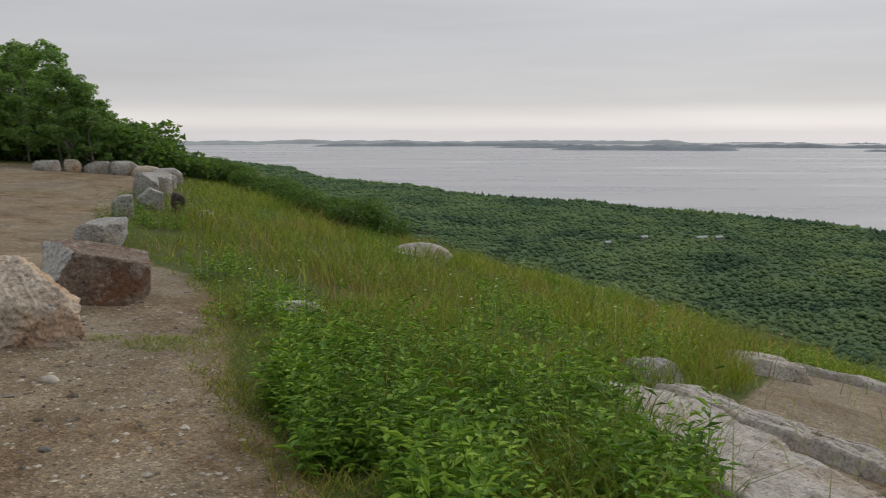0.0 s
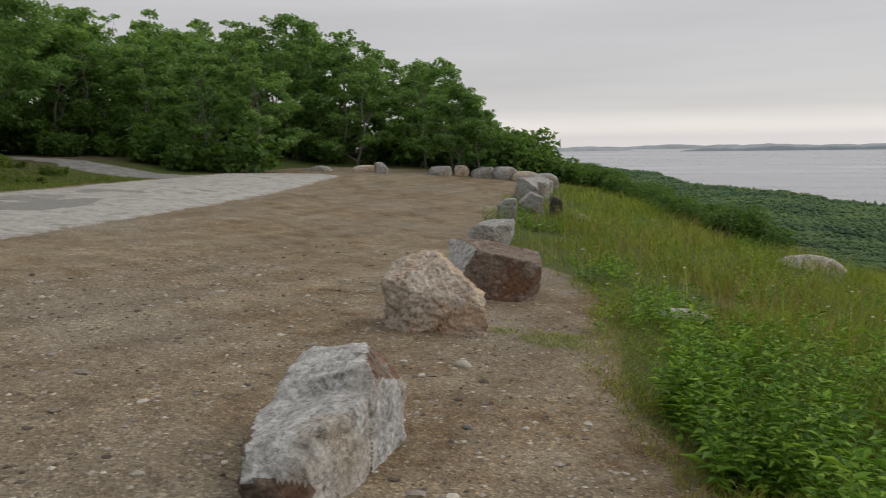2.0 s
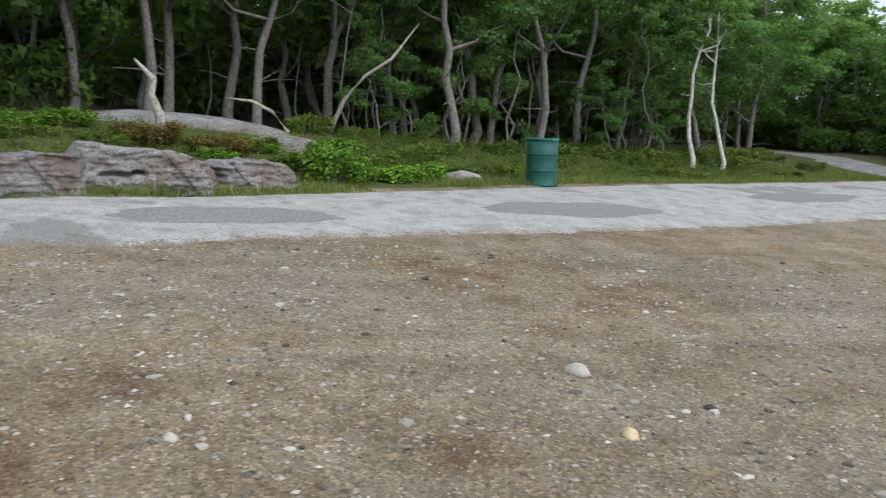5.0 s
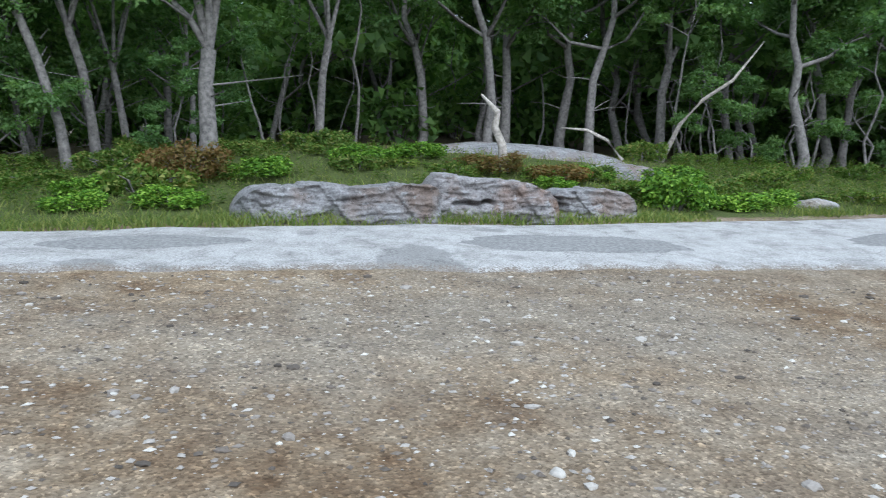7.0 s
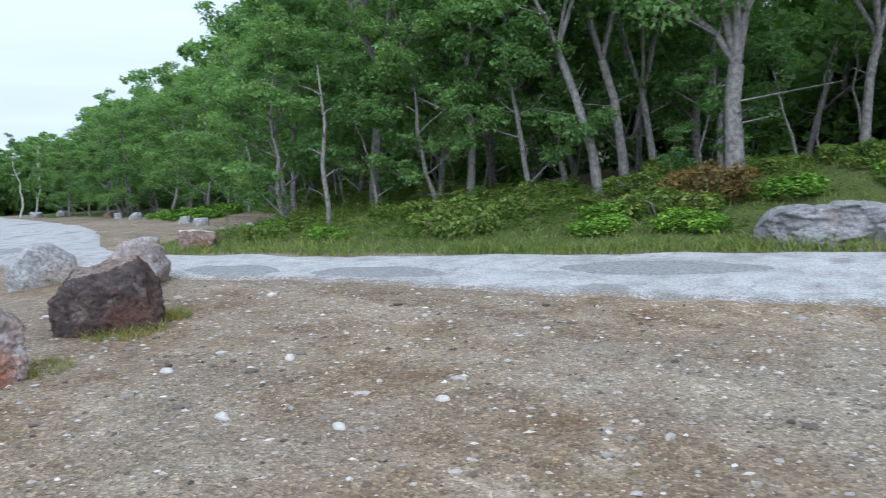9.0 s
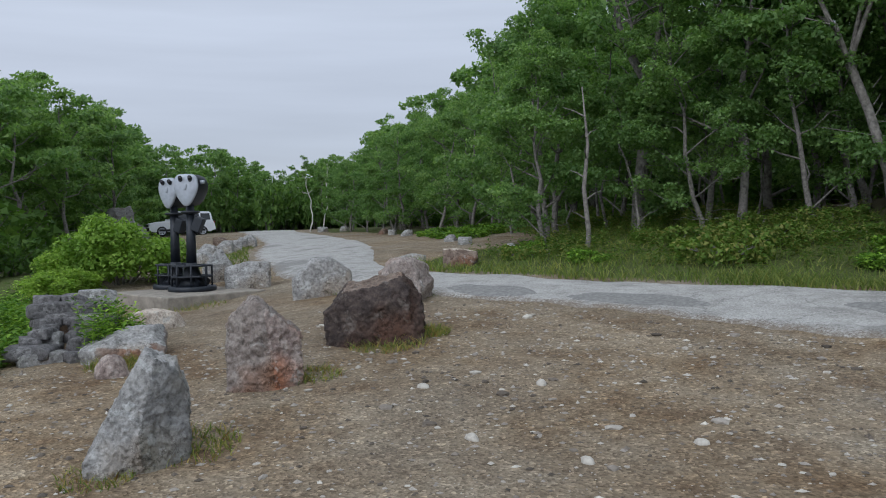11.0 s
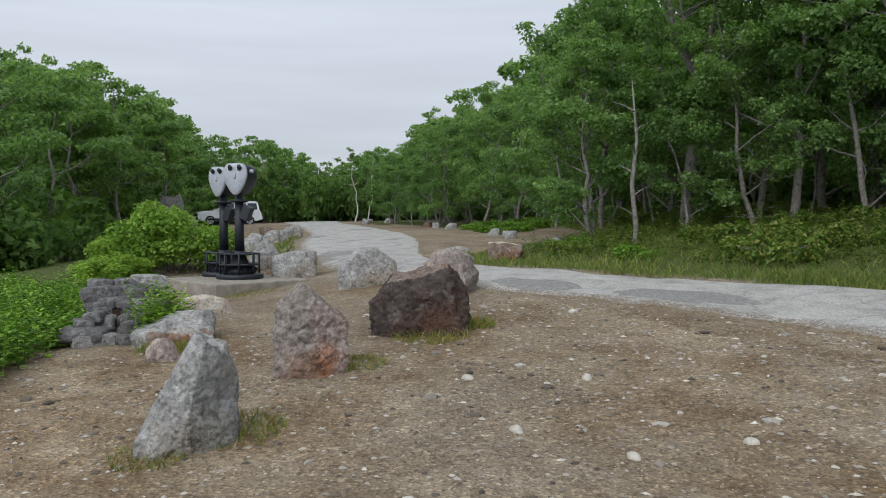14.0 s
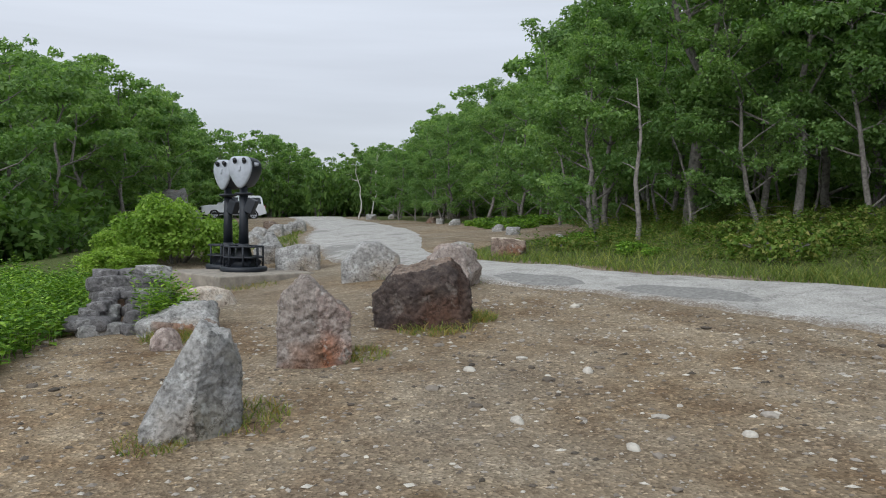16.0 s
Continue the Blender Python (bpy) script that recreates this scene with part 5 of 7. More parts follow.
def tree_meshes(seed, tall, bole, spread, leaves, leaf_size, trunk_r=0.13, lean=0.08, bark=None, forks=7, twigs=7, leafmat=None, flat=0.55, dead=4):
    """A crooked trunk, rising limbs that branch again, leaf clumps round the branch ends, and a few dead twigs below the crown."""
    rnd, rng = random.Random(seed), np.random.default_rng(seed)
    verts, faces = [], []
    pts, p = [], Vector((0, 0, -0.3))
    drift = Vector((rnd.uniform(-lean, lean), rnd.uniform(-lean, lean), 0))
    n = 11
    for k in range(n):
        pts.append(p.copy())
        step = (tall * 0.86 + 0.3) / (n - 1)
        p = p + Vector((drift.x * step + rnd.gauss(0, 0.1), drift.y * step + rnd.gauss(0, 0.1), step))
    limb(verts, faces, pts, [trunk_r * (1.35 if k == 0 else 1.0) * (1 - 0.86 * k / (n - 1)) for k in range(n)], 8)
    centres, radii = [], []
    size = spread / 2.1
    turn = rnd.uniform(0, 6.28)
    for k in range(forks):
        u = (k + rnd.uniform(0.0, 0.7)) / forks
        z = bole + (tall * 0.82 - bole) * u
        i = min(n - 2, int(z / (tall * 0.86) * (n - 1)))
        q = pts[i].copy()
        a = turn + 2.4 * k + rnd.uniform(-0.35, 0.35)
        reach = spread * (1 - 0.55 * u * u) * rnd.uniform(0.6, 1.0)
        end = q + Vector((reach * math.cos(a), reach * math.sin(a), reach * rnd.uniform(0.35, 0.75)))
        m1 = q.lerp(end, 0.3) + Vector((rnd.gauss(0, 0.09), rnd.gauss(0, 0.09), rnd.gauss(0.0, 0.08)))
        m2 = q.lerp(end, 0.65) + Vector((rnd.gauss(0, 0.14), rnd.gauss(0, 0.14), rnd.gauss(0.1, 0.1)))
        r0 = trunk_r * (0.4 - 0.17 * u)
        limb(verts, faces, [q, m1, m2, end], [r0, r0 * 0.75, r0 * 0.5, r0 * 0.15], 6)
        for j in range(twigs):
            t = 0.35 + 0.65 * (j + rnd.random()) / twigs
            s = m1.lerp(m2, (t - 0.3) / 0.35) if t < 0.65 else m2.lerp(end, (t - 0.65) / 0.35)
            b = a + rnd.choice((-1, 1)) * rnd.uniform(0.4, 1.5)
            long = size * rnd.uniform(0.35, 0.85)
            tip = s + Vector((long * math.cos(b), long * math.sin(b), long * rnd.uniform(-0.1, 0.8)))
            limb(verts, faces, [s, s.lerp(tip, 0.5) + Vector((0, 0, 0.05)), tip], [r0 * 0.28, r0 * 0.2, r0 * 0.08], 3)
            centres.append(tuple(tip))
            radii.append(rnd.uniform(0.26, 0.5) * size)
        centres.append(tuple(end))
        radii.append(rnd.uniform(0.3, 0.5) * size)
    for j in range(twigs + 2):
        q = pts[-1 - j % 3]
        a, long = 2.4 * j, size * rnd.uniform(0.1, 0.75)
        tip = q + Vector((long * math.cos(a), long * math.sin(a), tall * rnd.uniform(0.0, 0.13)))
        limb(verts, faces, [q, tip], [trunk_r * 0.12, trunk_r * 0.04], 4)
        centres.append(tuple(tip))
        radii.append(rnd.uniform(0.26, 0.48) * size)
    for j in range(dead):
        z = bole * rnd.uniform(0.55, 1.1)
        q = pts[min(n - 2, int(z / (tall * 0.86) * (n - 1)))]
        a, long = rnd.uniform(0, 6.28), rnd.uniform(0.3, 0.9)
        tip = q + Vector((long * math.cos(a), long * math.sin(a), rnd.uniform(-0.1, 0.35)))
        limb(verts, faces, [q, q.lerp(tip, 0.5) + Vector((0, 0, rnd.gauss(0, 0.06))), tip], [trunk_r * 0.16, trunk_r * 0.11, 0.004], 4)
    wood = link_mesh("trunk", verts, faces, bark or BARK, True)
    lv, lf = leaf_cloud(rng, centres, radii, leaves, leaf_size, flat)
    return wood, link_mesh("crown", lv, lf, leafmat or LEAF)


def make_tree(name, label, meshes, category="tree", group="woods round the lot"):
    t = thing(name, label, category, pose(0, 0, -200), group=group)
    part("trunk", meshes[0], t)
    part("crown", meshes[1], t)
    return t


def plant_tree(proto, x, y, scale=1.0, yaw=0.0, label="", squash=1.0):
    t = copy_thing(proto, Matrix.Translation((x, y, land(x, y) - 0.05)) @ Matrix.Rotation(yaw, 4, "Z") @ Matrix.Diagonal((scale, scale, scale * squash, 1)))
    return tagged(t, label)


# near oaks with full crowns, and plainer ones for the depth of the woods; all about 7 m tall at scale 1
OAKS = [make_tree("oak_tree", "green leafy oak with a grey trunk", tree_meshes(100 + k, 7.0, 1.9 + 0.35 * (k % 3), 2.0, 13500, 0.075, 0.095 + 0.015 * (k % 3))) for k in range(6)]
SKIRTED = [make_tree("oak_tree", "green oak leafy almost to the ground", tree_meshes(115 + k, 7.0, 0.8 + 0.3 * (k % 3), 2.1, 13500, 0.077, 0.09, forks=10, twigs=7)) for k in range(4)]
MIDS = [make_tree("oak_tree", "green leafy oak behind the boulders", tree_meshes(130 + k, 7.0, 0.6 + 0.25 * (k % 3), 2.2, 4700, 0.125, 0.085, forks=8, twigs=5)) for k in range(5)]
SOUTHS = [make_tree("oak_tree", "green leafy oak behind the viewers", tree_meshes(140 + k, 7.0, 2.0 + 0.3 * (k % 3), 2.3, 5600, 0.118, 0.09, forks=7, twigs=6)) for k in range(4)]
BACKS = [make_tree("oak_tree", "green leafy oak deeper in the woods", tree_meshes(150 + k, 7.0, 0.9 + 0.3 * (k % 3), 2.3, 2500, 0.185, 0.07 + 0.02 * (k % 2), twigs=5)) for k in range(4)]
SAPLINGS = [make_tree("sapling", "thin young tree with sparse leaves", tree_meshes(170 + k, 6.2, 3.0, 0.9, 1300, 0.08, 0.042, 0.05, forks=4, twigs=4)) for k in range(4)]
YOUNG = [make_tree("young_oak", "young oak leafy down to the ground", tree_meshes(175 + k, 3.4, 0.5, 1.1, 5000, 0.058, 0.04, 0.1, forks=6, twigs=5, dead=0)) for k in range(2)]
BIRCHES = [make_tree("birch_tree", "slender white-barked birch", tree_meshes(182 + k, 6.4, 3.4, 1.2, 5200, 0.065, 0.07, 0.03, BIRCH, 5, 5)) for k in range(2)]
# the woods' outline as seen from the camera: azimuth west of north and elevation of its top, in degrees
SKYLINE = [(10, -3.5), (14.5, -1.5), (17, -0.6), (19.8, 1.0), (21.5, 2.8), (23, 4.4), (24.7, 5.6), (27.5, 4.4), (29.3, 5.7), (31, 6.7), (36, 7.7), (40, 7.0), (43.4, 7.4), (44.2, 11), (45, 15), (47, 18), (54, 20), (66, 23), (77, 25), (124, 25), (140, 21), (144, 16), (146, 12.2), (149, 10.3), (152, 9), (154, 7), (155.6, 4.9), (157, 5.5), (159, 4.6), (161, 3.9), (164.6, 5.6), (167.6, 5.7), (170, 6.8), (172, 9), (178, 10), (190, 9.5)]


def top_at(x, y):
    """The height at which a tree top there meets the outline seen from the camera."""
    dx, dy = x - CX, y - CY
    az = math.degrees(math.atan2(-dx, dy)) % 360
    dist = math.hypot(dx, dy)
    half = math.degrees(math.atan2(0.9, dist))
    el = min(along(SKYLINE, az + half * u, 0) for u in (-1, -0.5, 0, 0.5, 1))
    return 1.55 + dist * math.tan(radians(el))


rnd = random.Random(4)
taken = []
deep_trees = []


def free(x, y, gap):
    return all((x - a) ** 2 + (y - b) ** 2 > gap * gap for a, b in taken)


def add_oak(protos, x, y, label, low=0.3, high=1.15, share=1.0, joined=False):
    """An oak sized so that its top keeps to the outline seen from the camera."""
    room = (top_at(x, y) - land(x, y)) / 7.3 * share
    if room < low:
        return None
    taken.append((x, y))
    if joined:
        deep_trees.append((protos[rnd.randrange(len(protos))], x, y, min(room, high), rnd.uniform(0, 6.28)))
        return deep_trees
    return plant_tree(protos[rnd.randrange(len(protos))], x, y, min(room, high), rnd.uniform(0, 6.28), label, rnd.uniform(0.94, 1.06) if room > high else 1.0)


def woods_line(y):
    """The woods' front along the road, as x."""
    return along([(-27, -66), (-22, -50), (-18.5, -40), (-15, -26), (-13.0, -18), (-11.5, -13), (-13.5, -9), (-16.0, -6), (-20.0, -3.5), (-20, 2), (-20.5, 6), (-23.5, 14), (-27, 20), (-30, 22)], y)


for x, y, s in ((-10.1, -12.2, 0.55), (-20.0, 5.3, 1.05), (-13.2, -10.6, 0.9)):
    taken.append((x, y))
    plant_tree((SKIRTED[len(taken) % 4] if y < -11.5 else OAKS[len(taken) % 6]), x, y, s, rnd.uniform(0, 6.28), "grey-trunked oak at the front of the woods")
def forked_oak(seed, fork, tall, spread, leaves, r, lean, ways=()):
    """An oak whose bole divides low into a few long limbs; ways: where given limbs end, from the fork."""
    rn, rg = random.Random(seed), np.random.default_rng(seed)
    verts, faces, centres, radii = [], [], [], []
    top = Vector((lean[0], lean[1], fork))
    limb(verts, faces, [Vector((0, 0, -0.3)), Vector((lean[0] * 0.1 + rn.gauss(0, 0.03), lean[1] * 0.2, fork * 0.3)), Vector((lean[0] * 0.55, lean[1] * 0.5 + rn.gauss(0, 0.04), fork * 0.7)), top], [r * 1.35, r, r * 0.88, r * 0.85], 10)
    ends = [Vector(w) for w in ways]
    for k in range(5 - len(ends)):
        a = 1.6 * k + rn.uniform(-0.3, 0.3)
        reach = spread * rn.uniform(0.5, 0.95)
        ends.append(Vector((reach * math.cos(a), reach * math.sin(a), (tall - fork) * rn.uniform(0.6, 0.95))))
    for k, way in enumerate(ends):
        end = top + way
        m1 = top.lerp(end, 0.3) + Vector((rn.gauss(0, 0.12), rn.gauss(0, 0.12), 0.05))
        m2 = top.lerp(end, 0.65) + Vector((rn.gauss(0, 0.18), rn.gauss(0, 0.18), 0))
        limb(verts, faces, [top, m1, m2, end], [r * 0.55, r * 0.4, r * 0.27, r * 0.09], 7)
        for q in (m1, m2, m2.lerp(end, 0.5), end):
            for _ in range(4 if q is not m1 else 2):
                tip = q + Vector((rn.gauss(0, 0.62), rn.gauss(0, 0.62), rn.uniform(0.1, 0.8)))
                limb(verts, faces, [q, q.lerp(tip, 0.5) + Vector((0, 0, 0.06)), tip], [r * 0.18, r * 0.12, r * 0.04], 4)
                centres.append(tuple(tip))
                radii.append(rn.uniform(0.28, 0.52))
    for _ in range(4):
        q = Vector((lean[0] * 0.5, lean[1] * 0.5, fork * rn.uniform(0.5, 0.9)))
        tip = q + Vector((rn.gauss(0, 0.4), rn.gauss(0, 0.4), rn.uniform(-0.05, 0.3)))
        limb(verts, faces, [q, tip], [r * 0.16, 0.005], 4)
    lv, lf = leaf_cloud(rg, centres, radii, leaves, 0.074, 0.6)
    return link_mesh("trunk", verts, faces, BARK, True), link_mesh("crown", lv, lf, LEAF)


for k, (x, y, fork, tall, r, lean, ways) in enumerate((
        (-12.3, -12.2, 2.65, 7.2, 0.11, (-0.22, 0.12), ((-1.75, 0.9, 2.5), (0.45, -0.2, 1.9), (0.9, -0.9, 2.6))),
        (-13.9, -5.8, 1.85, 7.4, 0.14, (-0.03, 0.05), ((0.3, -0.8, 1.3), (-0.1, 0.25, 2.4), (0.2, -0.2, 3.0))),
        (-13.6, -8.0, 2.5, 7.0, 0.08, (0.25, -0.62), ((0.1, -0.5, 1.6), (-0.4, 0.3, 2.4))),
        (-14.5, -8.0, 2.3, 7.2, 0.085, (0.15, -0.35), ((0.2, -0.5, 2.2),)),
        (-15.4, -7.9, 1.6, 7.0, 0.07, (0.05, -0.2), ()),
        (-17.8, -5.0, 2.2, 7.0, 0.09, (0.1, 0.3), ()),
        (-22.2, 2.6, 2.4, 7.0, 0.12, (0.1, 0.2), ()))):
    taken.append((x, y))
    t = make_tree("oak_tree", "forked grey oak at the front of the woods", forked_oak(700 + k, fork, tall, 1.9, 10500, r, lean, ways))
    t.matrix_basis = pose(x, y, land(x, y) - 0.03)
for x, y, s in ((-21.0, 12.6, 1.0), (-21.1, 13.6, 0.95)):
    taken.append((x, y))
    plant_tree(BIRCHES[len(taken) % 2], x, y, s, 2.0, "white birch at the front of the woods")
for k in range(2):
    taken.append((-20.4 + 0.9 * k, -48.2))
    plant_tree(BIRCHES[k], -20.4 + 0.9 * k, -48.2, 0.75, k, "slender leaning birch at the lot's far side")
for x, y, s in ((-13.4, -9.4, 0.66), (-12.6, -10.9, 0.6), (-11.0, -13.3, 0.7), (-13.9, -12.0, 0.85), (-12.3, -14.6, 0.8), (-15.4, -10.6, 0.85), (-14.9, -9.6, 0.75), (-16.2, -7.0, 0.75)):
    taken.append((x, y))
    plant_tree(SKIRTED[len(taken) % 4], x, y, s, rnd.uniform(0, 6.28), "bright leafy oak at the edge of the woods")
# front row, then the depth of the woods
front = 0
for _ in range(1200):
    y = rnd.uniform(-50, 22)
    x = woods_line(y) - rnd.uniform(0, 3.5)
    if front < 42 and free(x, y, 1.8):
        leafy = y < -7 or y > 11
        front += add_oak(SKIRTED if leafy else OAKS, x, y, "leafy oak at the front of the woods", high=0.84 if y < -7 else 1.2) is not None
deep = 0
for _ in range(4000):
    y = rnd.uniform(-56, 24)
    x = woods_line(y) - rnd.uniform(2.5, 24)
    if deep < 115 and free(x, y, 1.7):
        deep += add_oak(MIDS if y < -7 and x > woods_line(y) - 6 else BACKS, x, y, "leafy oak deep in the woods", 0.3, 1.35, joined=True) is not None
for _ in range(190):
    y = rnd.uniform(-22, 18)
    x = woods_line(y) - rnd.uniform(-0.3, 9)
    if free(x, y, 1.0):
        taken.append((x, y))
        plant_tree(SAPLINGS[rnd.randrange(4)], x, y, rnd.uniform(0.7, 1.05), rnd.uniform(0, 6), "thin young tree among the oaks")
for k in range(26):
    az, dist = radians(14.5 + 0.37 * k), rnd.uniform(33, 38)
    add_oak(MIDS, CX - dist * math.sin(az), CY + dist * math.cos(az), "low oak on the brow of the slope, sized to fit the camera's view", 0.08, 0.9, 1.3 if k > 10 else 0.85)
north = 0
for _ in range(3000):
    x = rnd.uniform(-42, -9.5)
    y = 32.5 + max(0, (x + 12) * -0.05) + rnd.uniform(0, 10)
    if x < -24 and y < 27:
        continue
    if north < 58 and free(x, y, 1.9):
        ob = add_oak(BACKS if y > 37 else MIDS, x, y, "leafy oak behind the row of boulders", 0.12, 1.0, 1.2)
        north += ob is not None
north = 0
for _ in range(800):
    x = rnd.uniform(-44, -27)
    y = rnd.uniform(27.5, 36)
    if north < 22 and free(x, y, 2.2):
        north += add_oak(BACKS, x, y, "leafy oak beside the side road", 0.2, 1.0) is not None
for k in range(13):
    add_oak(MIDS, -38 + 1.45 * k + rnd.uniform(-0.4, 0.4), 25.2 + rnd.uniform(0, 2.2), "leafy oak beside the side road", 0.2, 0.95)
# where the side road enters the woods, and young growth along the woods' front
for _ in range(300):
    x, y = rnd.uniform(-54, -41), rnd.uniform(17, 34)
    if free(x, y, 2.2):
        add_oak(BACKS, x, y, "leafy oak at the end of the side road", 0.2, 1.2, joined=True)
for _ in range(75):
    y = rnd.uniform(-20, 16)
    x = woods_line(y) + rnd.uniform(-2.0, 0.9)
    if free(x, y, 0.9) and not -4 < y < 3:
        taken.append((x, y))
        plant_tree(YOUNG[rnd.randrange(2)], x, y, rnd.uniform(0.6, 1.15), rnd.uniform(0, 6), "young oak leafy down to the ground")
south = 0
for _ in range(3000):
    y = rnd.uniform(-60, -21)
    x = rnd.uniform(-12, 6)
    if x < along(ROAD_NEAR, y) + 6 or (y > -36 and x < -3.0):
        continue
    if south < 44 and free(x, y, 2.1):
        south += add_oak(SOUTHS if y > -40 else MIDS, x, y, "leafy oak behind the viewers", 0.3, 1.25, 1.12) is not None
far = 0
for _ in range(1500):
    y = rnd.uniform(-84, -63)
    x = rnd.uniform(-48, -2)
    if far < 84 and free(x, y, 2.0):
        far += add_oak(BACKS, x, y, "leafy oak at the far end of the lot", 0.3, 1.4, joined=True) is not None

# the depth of the woods, past counting
def join_deep(child, name, label, category, material):
    vs, fs, base = [], [], 0
    for proto, x, y, s, yaw in deep_trees:
        me = next(c for c in proto.children if c.name.split(".")[0] == child).data
        co = np.empty(len(me.vertices) * 3)
        me.vertices.foreach_get("co", co)
        m = np.array(Matrix.Translation((x, y, land(x, y) - 0.05)) @ Matrix.Rotation(yaw, 4, "Z") @ Matrix.Diagonal((s, s, s, 1)))
        vs.append(co.reshape(-1, 3) @ m[:3, :3].T + m[:3, 3])
        size = len(me.polygons[0].vertices)
        loops = np.empty(len(me.polygons) * size, dtype=np.int64)
        me.polygons.foreach_get("vertices", loops)
        fs.append(loops.reshape(-1, size) + base)
        base += len(me.vertices)
    thing(name, label, category, mesh=link_mesh(name, np.concatenate(vs), np.concatenate(fs), material, child == "trunk"), kind="stuff")


join_deep("trunk", "deep_woods_trunks", "grey trunks standing deep in the woods", "woods", BARK)
join_deep("crown", "deep_woods_leaves", "green leaves deep in the woods", "woods", LEAF)

# ---- shrubs ----
def shrub_meshes(seed, w, h, leaves, size, mat):
    rng, rn = np.random.default_rng(seed), random.Random(seed)
    verts, faces, centres, radii = [], [], [], []
    for k in range(12):
        a, r = 2 * math.pi * k / 12 + rn.uniform(-0.2, 0.2), w * 0.5 * math.sqrt(rn.uniform(0.05, 0.8))
        tip = Vector((r * math.cos(a), r * math.sin(a), h * rn.uniform(0.5, 0.95) * (1 - 0.35 * (2 * r / w) ** 2)))
        limb(verts, faces, [Vector((0.1 * math.cos(a), 0.1 * math.sin(a), -0.05)), tip * 0.5 + Vector((0, 0, 0.1 * h)), tip], [0.018, 0.012, 0.005], 4)
        centres.append(tuple(tip * 0.92))
        radii.append(0.26 * min(w, h) * rn.uniform(0.8, 1.2))
        centres.append((tip.x * 0.9, tip.y * 0.9, tip.z * 0.45))
        radii.append(0.24 * min(w, h) * rn.uniform(0.8, 1.2))
    lv, lf = leaf_cloud(rng, centres, radii, leaves, size, 0.8)
    lv[:, 2] = np.maximum(lv[:, 2], 0.01)
    return link_mesh("branched_stem", verts, faces, BARK, True), link_mesh("leaves", lv, lf, mat)


def make_shrub(name, label, meshes, group):
    t = thing(name, label, "shrub", pose(0, 0, -200), group=group)
    part("branched_stem", meshes[0], t)
    part("leaves", meshes[1], t)
    return t


big = make_shrub("shrub", "round bright green shrub beside the viewers", shrub_meshes(301, 2.0, 1.2, 15000, 0.05, SHRUB), "shrubs beside the viewers")
big.matrix_basis = pose(-3.65, -15.2, land(-3.65, -15.2))
for x, y, s, squash in ((-2.6, -14.5, 0.7, 0.6), (-3.2, -16.4, 0.8, 0.9)):
    plant_tree(big, x, y, s, x * 9, "bright green shrub on the slope beside the viewers", squash)
LOW = [make_shrub("low_shrub", "low green undergrowth on the verge", shrub_meshes(310 + k, 1.3, 0.42, 2300, 0.044, FERN), "undergrowth of the verge") for k in range(2)]
RUSTY = make_shrub("rusty_shrub", "rust-brown withering shrub on the verge", shrub_meshes(320, 1.2, 0.7, 3000, 0.045, RUST), "undergrowth of the verge")
RUSTY.matrix_basis = pose(-12.3, -5.5, land(-12.3, -5.5))
plant_tree(RUSTY, -15.0, -1.3, 1.15, 1.0, "rust-brown low shrub on the ledge", 0.55)
plant_tree(RUSTY, -14.9, -0.2, 1.0, 2.0, "rust-brown low shrub on the ledge", 0.55)
for x, y, s in ((3.4, 15.3, 0.5), (2.6, 15.9, 0.4), (4.1, 14.7, 0.35)):
    plant_tree(RUSTY, x, y, s, x * 5, "rust-brown low shrub at the brow of the meadow", 0.8)
GREENER = make_shrub("leafy_shrub", "fresh green leafy shrub on the verge", shrub_meshes(321, 1.3, 0.6, 3400, 0.05, WEED), "undergrowth of the verge")
GREENER.matrix_basis = pose(-13.6, 1.5, land(-13.6, 1.5))
for x, y, s in ((-14.2, 2.6, 0.9), (-10.9, -5.2, 0.8), (-10.4, -6.0, 0.75), (-11.4, -6.4, 0.8), (-13.0, -4.6, 0.9), (-9.4, -11.6, 0.7), (-14.6, -3.4, 0.9), (-9.0, -9.8, 0.6), (-15.6, -2.6, 0.8), (-11.8, -17.5, 0.8), (-12.2, -18.7, 0.8), (-12.8, -20.1, 0.9), (-13.3, -21.5, 0.8), (-13.9, -22.9, 0.8), (-13.0, -18.2, 0.9), (-13.7, -19.9, 0.9), (-15.4, 0.4, 0.7), (-16.0, 1.9, 0.9), (-14.4, -0.3, 0.6), (-15.0, 3.4, 0.9)):
    plant_tree(GREENER, x, y, s * 1.05, x * 7, "fresh green leafy shrub on the verge", 0.6)
rv = random.Random(12)
for k in range(125):
    y = rv.uniform(-24, 18)
    d = rv.uniform(1.5, 7.5)
    x = along(ROAD_FAR, y) - d
    if y < -12.5:
        x -= 3.5
    if -12.6 < x + 0 and -4.3 < y < 1.2 and x > -13.2:
        continue
    if ((x + 17.5) / 2.2) ** 2 + ((y + 0.9) / 3.6) ** 2 < 1:
        continue
    plant_tree(LOW[k % 2], x, y, rv.uniform(0.6, 1.2), rv.uniform(0, 6), "low green undergrowth on the verge", rv.uniform(0.6, 1.1))
for t in LOW:
    t.matrix_basis = pose(-13.5 - LOW.index(t), -7.2, land(-13.5 - LOW.index(t), -7.2))
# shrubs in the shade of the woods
UNDER = make_shrub("understorey_shrub", "dark green bush in the shade of the woods", shrub_meshes(330, 2.2, 1.7, 620, 0.18, SHADELEAF), "understorey of the woods")
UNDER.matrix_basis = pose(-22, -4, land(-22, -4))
thickets = []


def under(x, y, s, yaw, squash=1.0):
    """A bush of the shade, past counting."""
    thickets.append((x, y, s, yaw, squash))


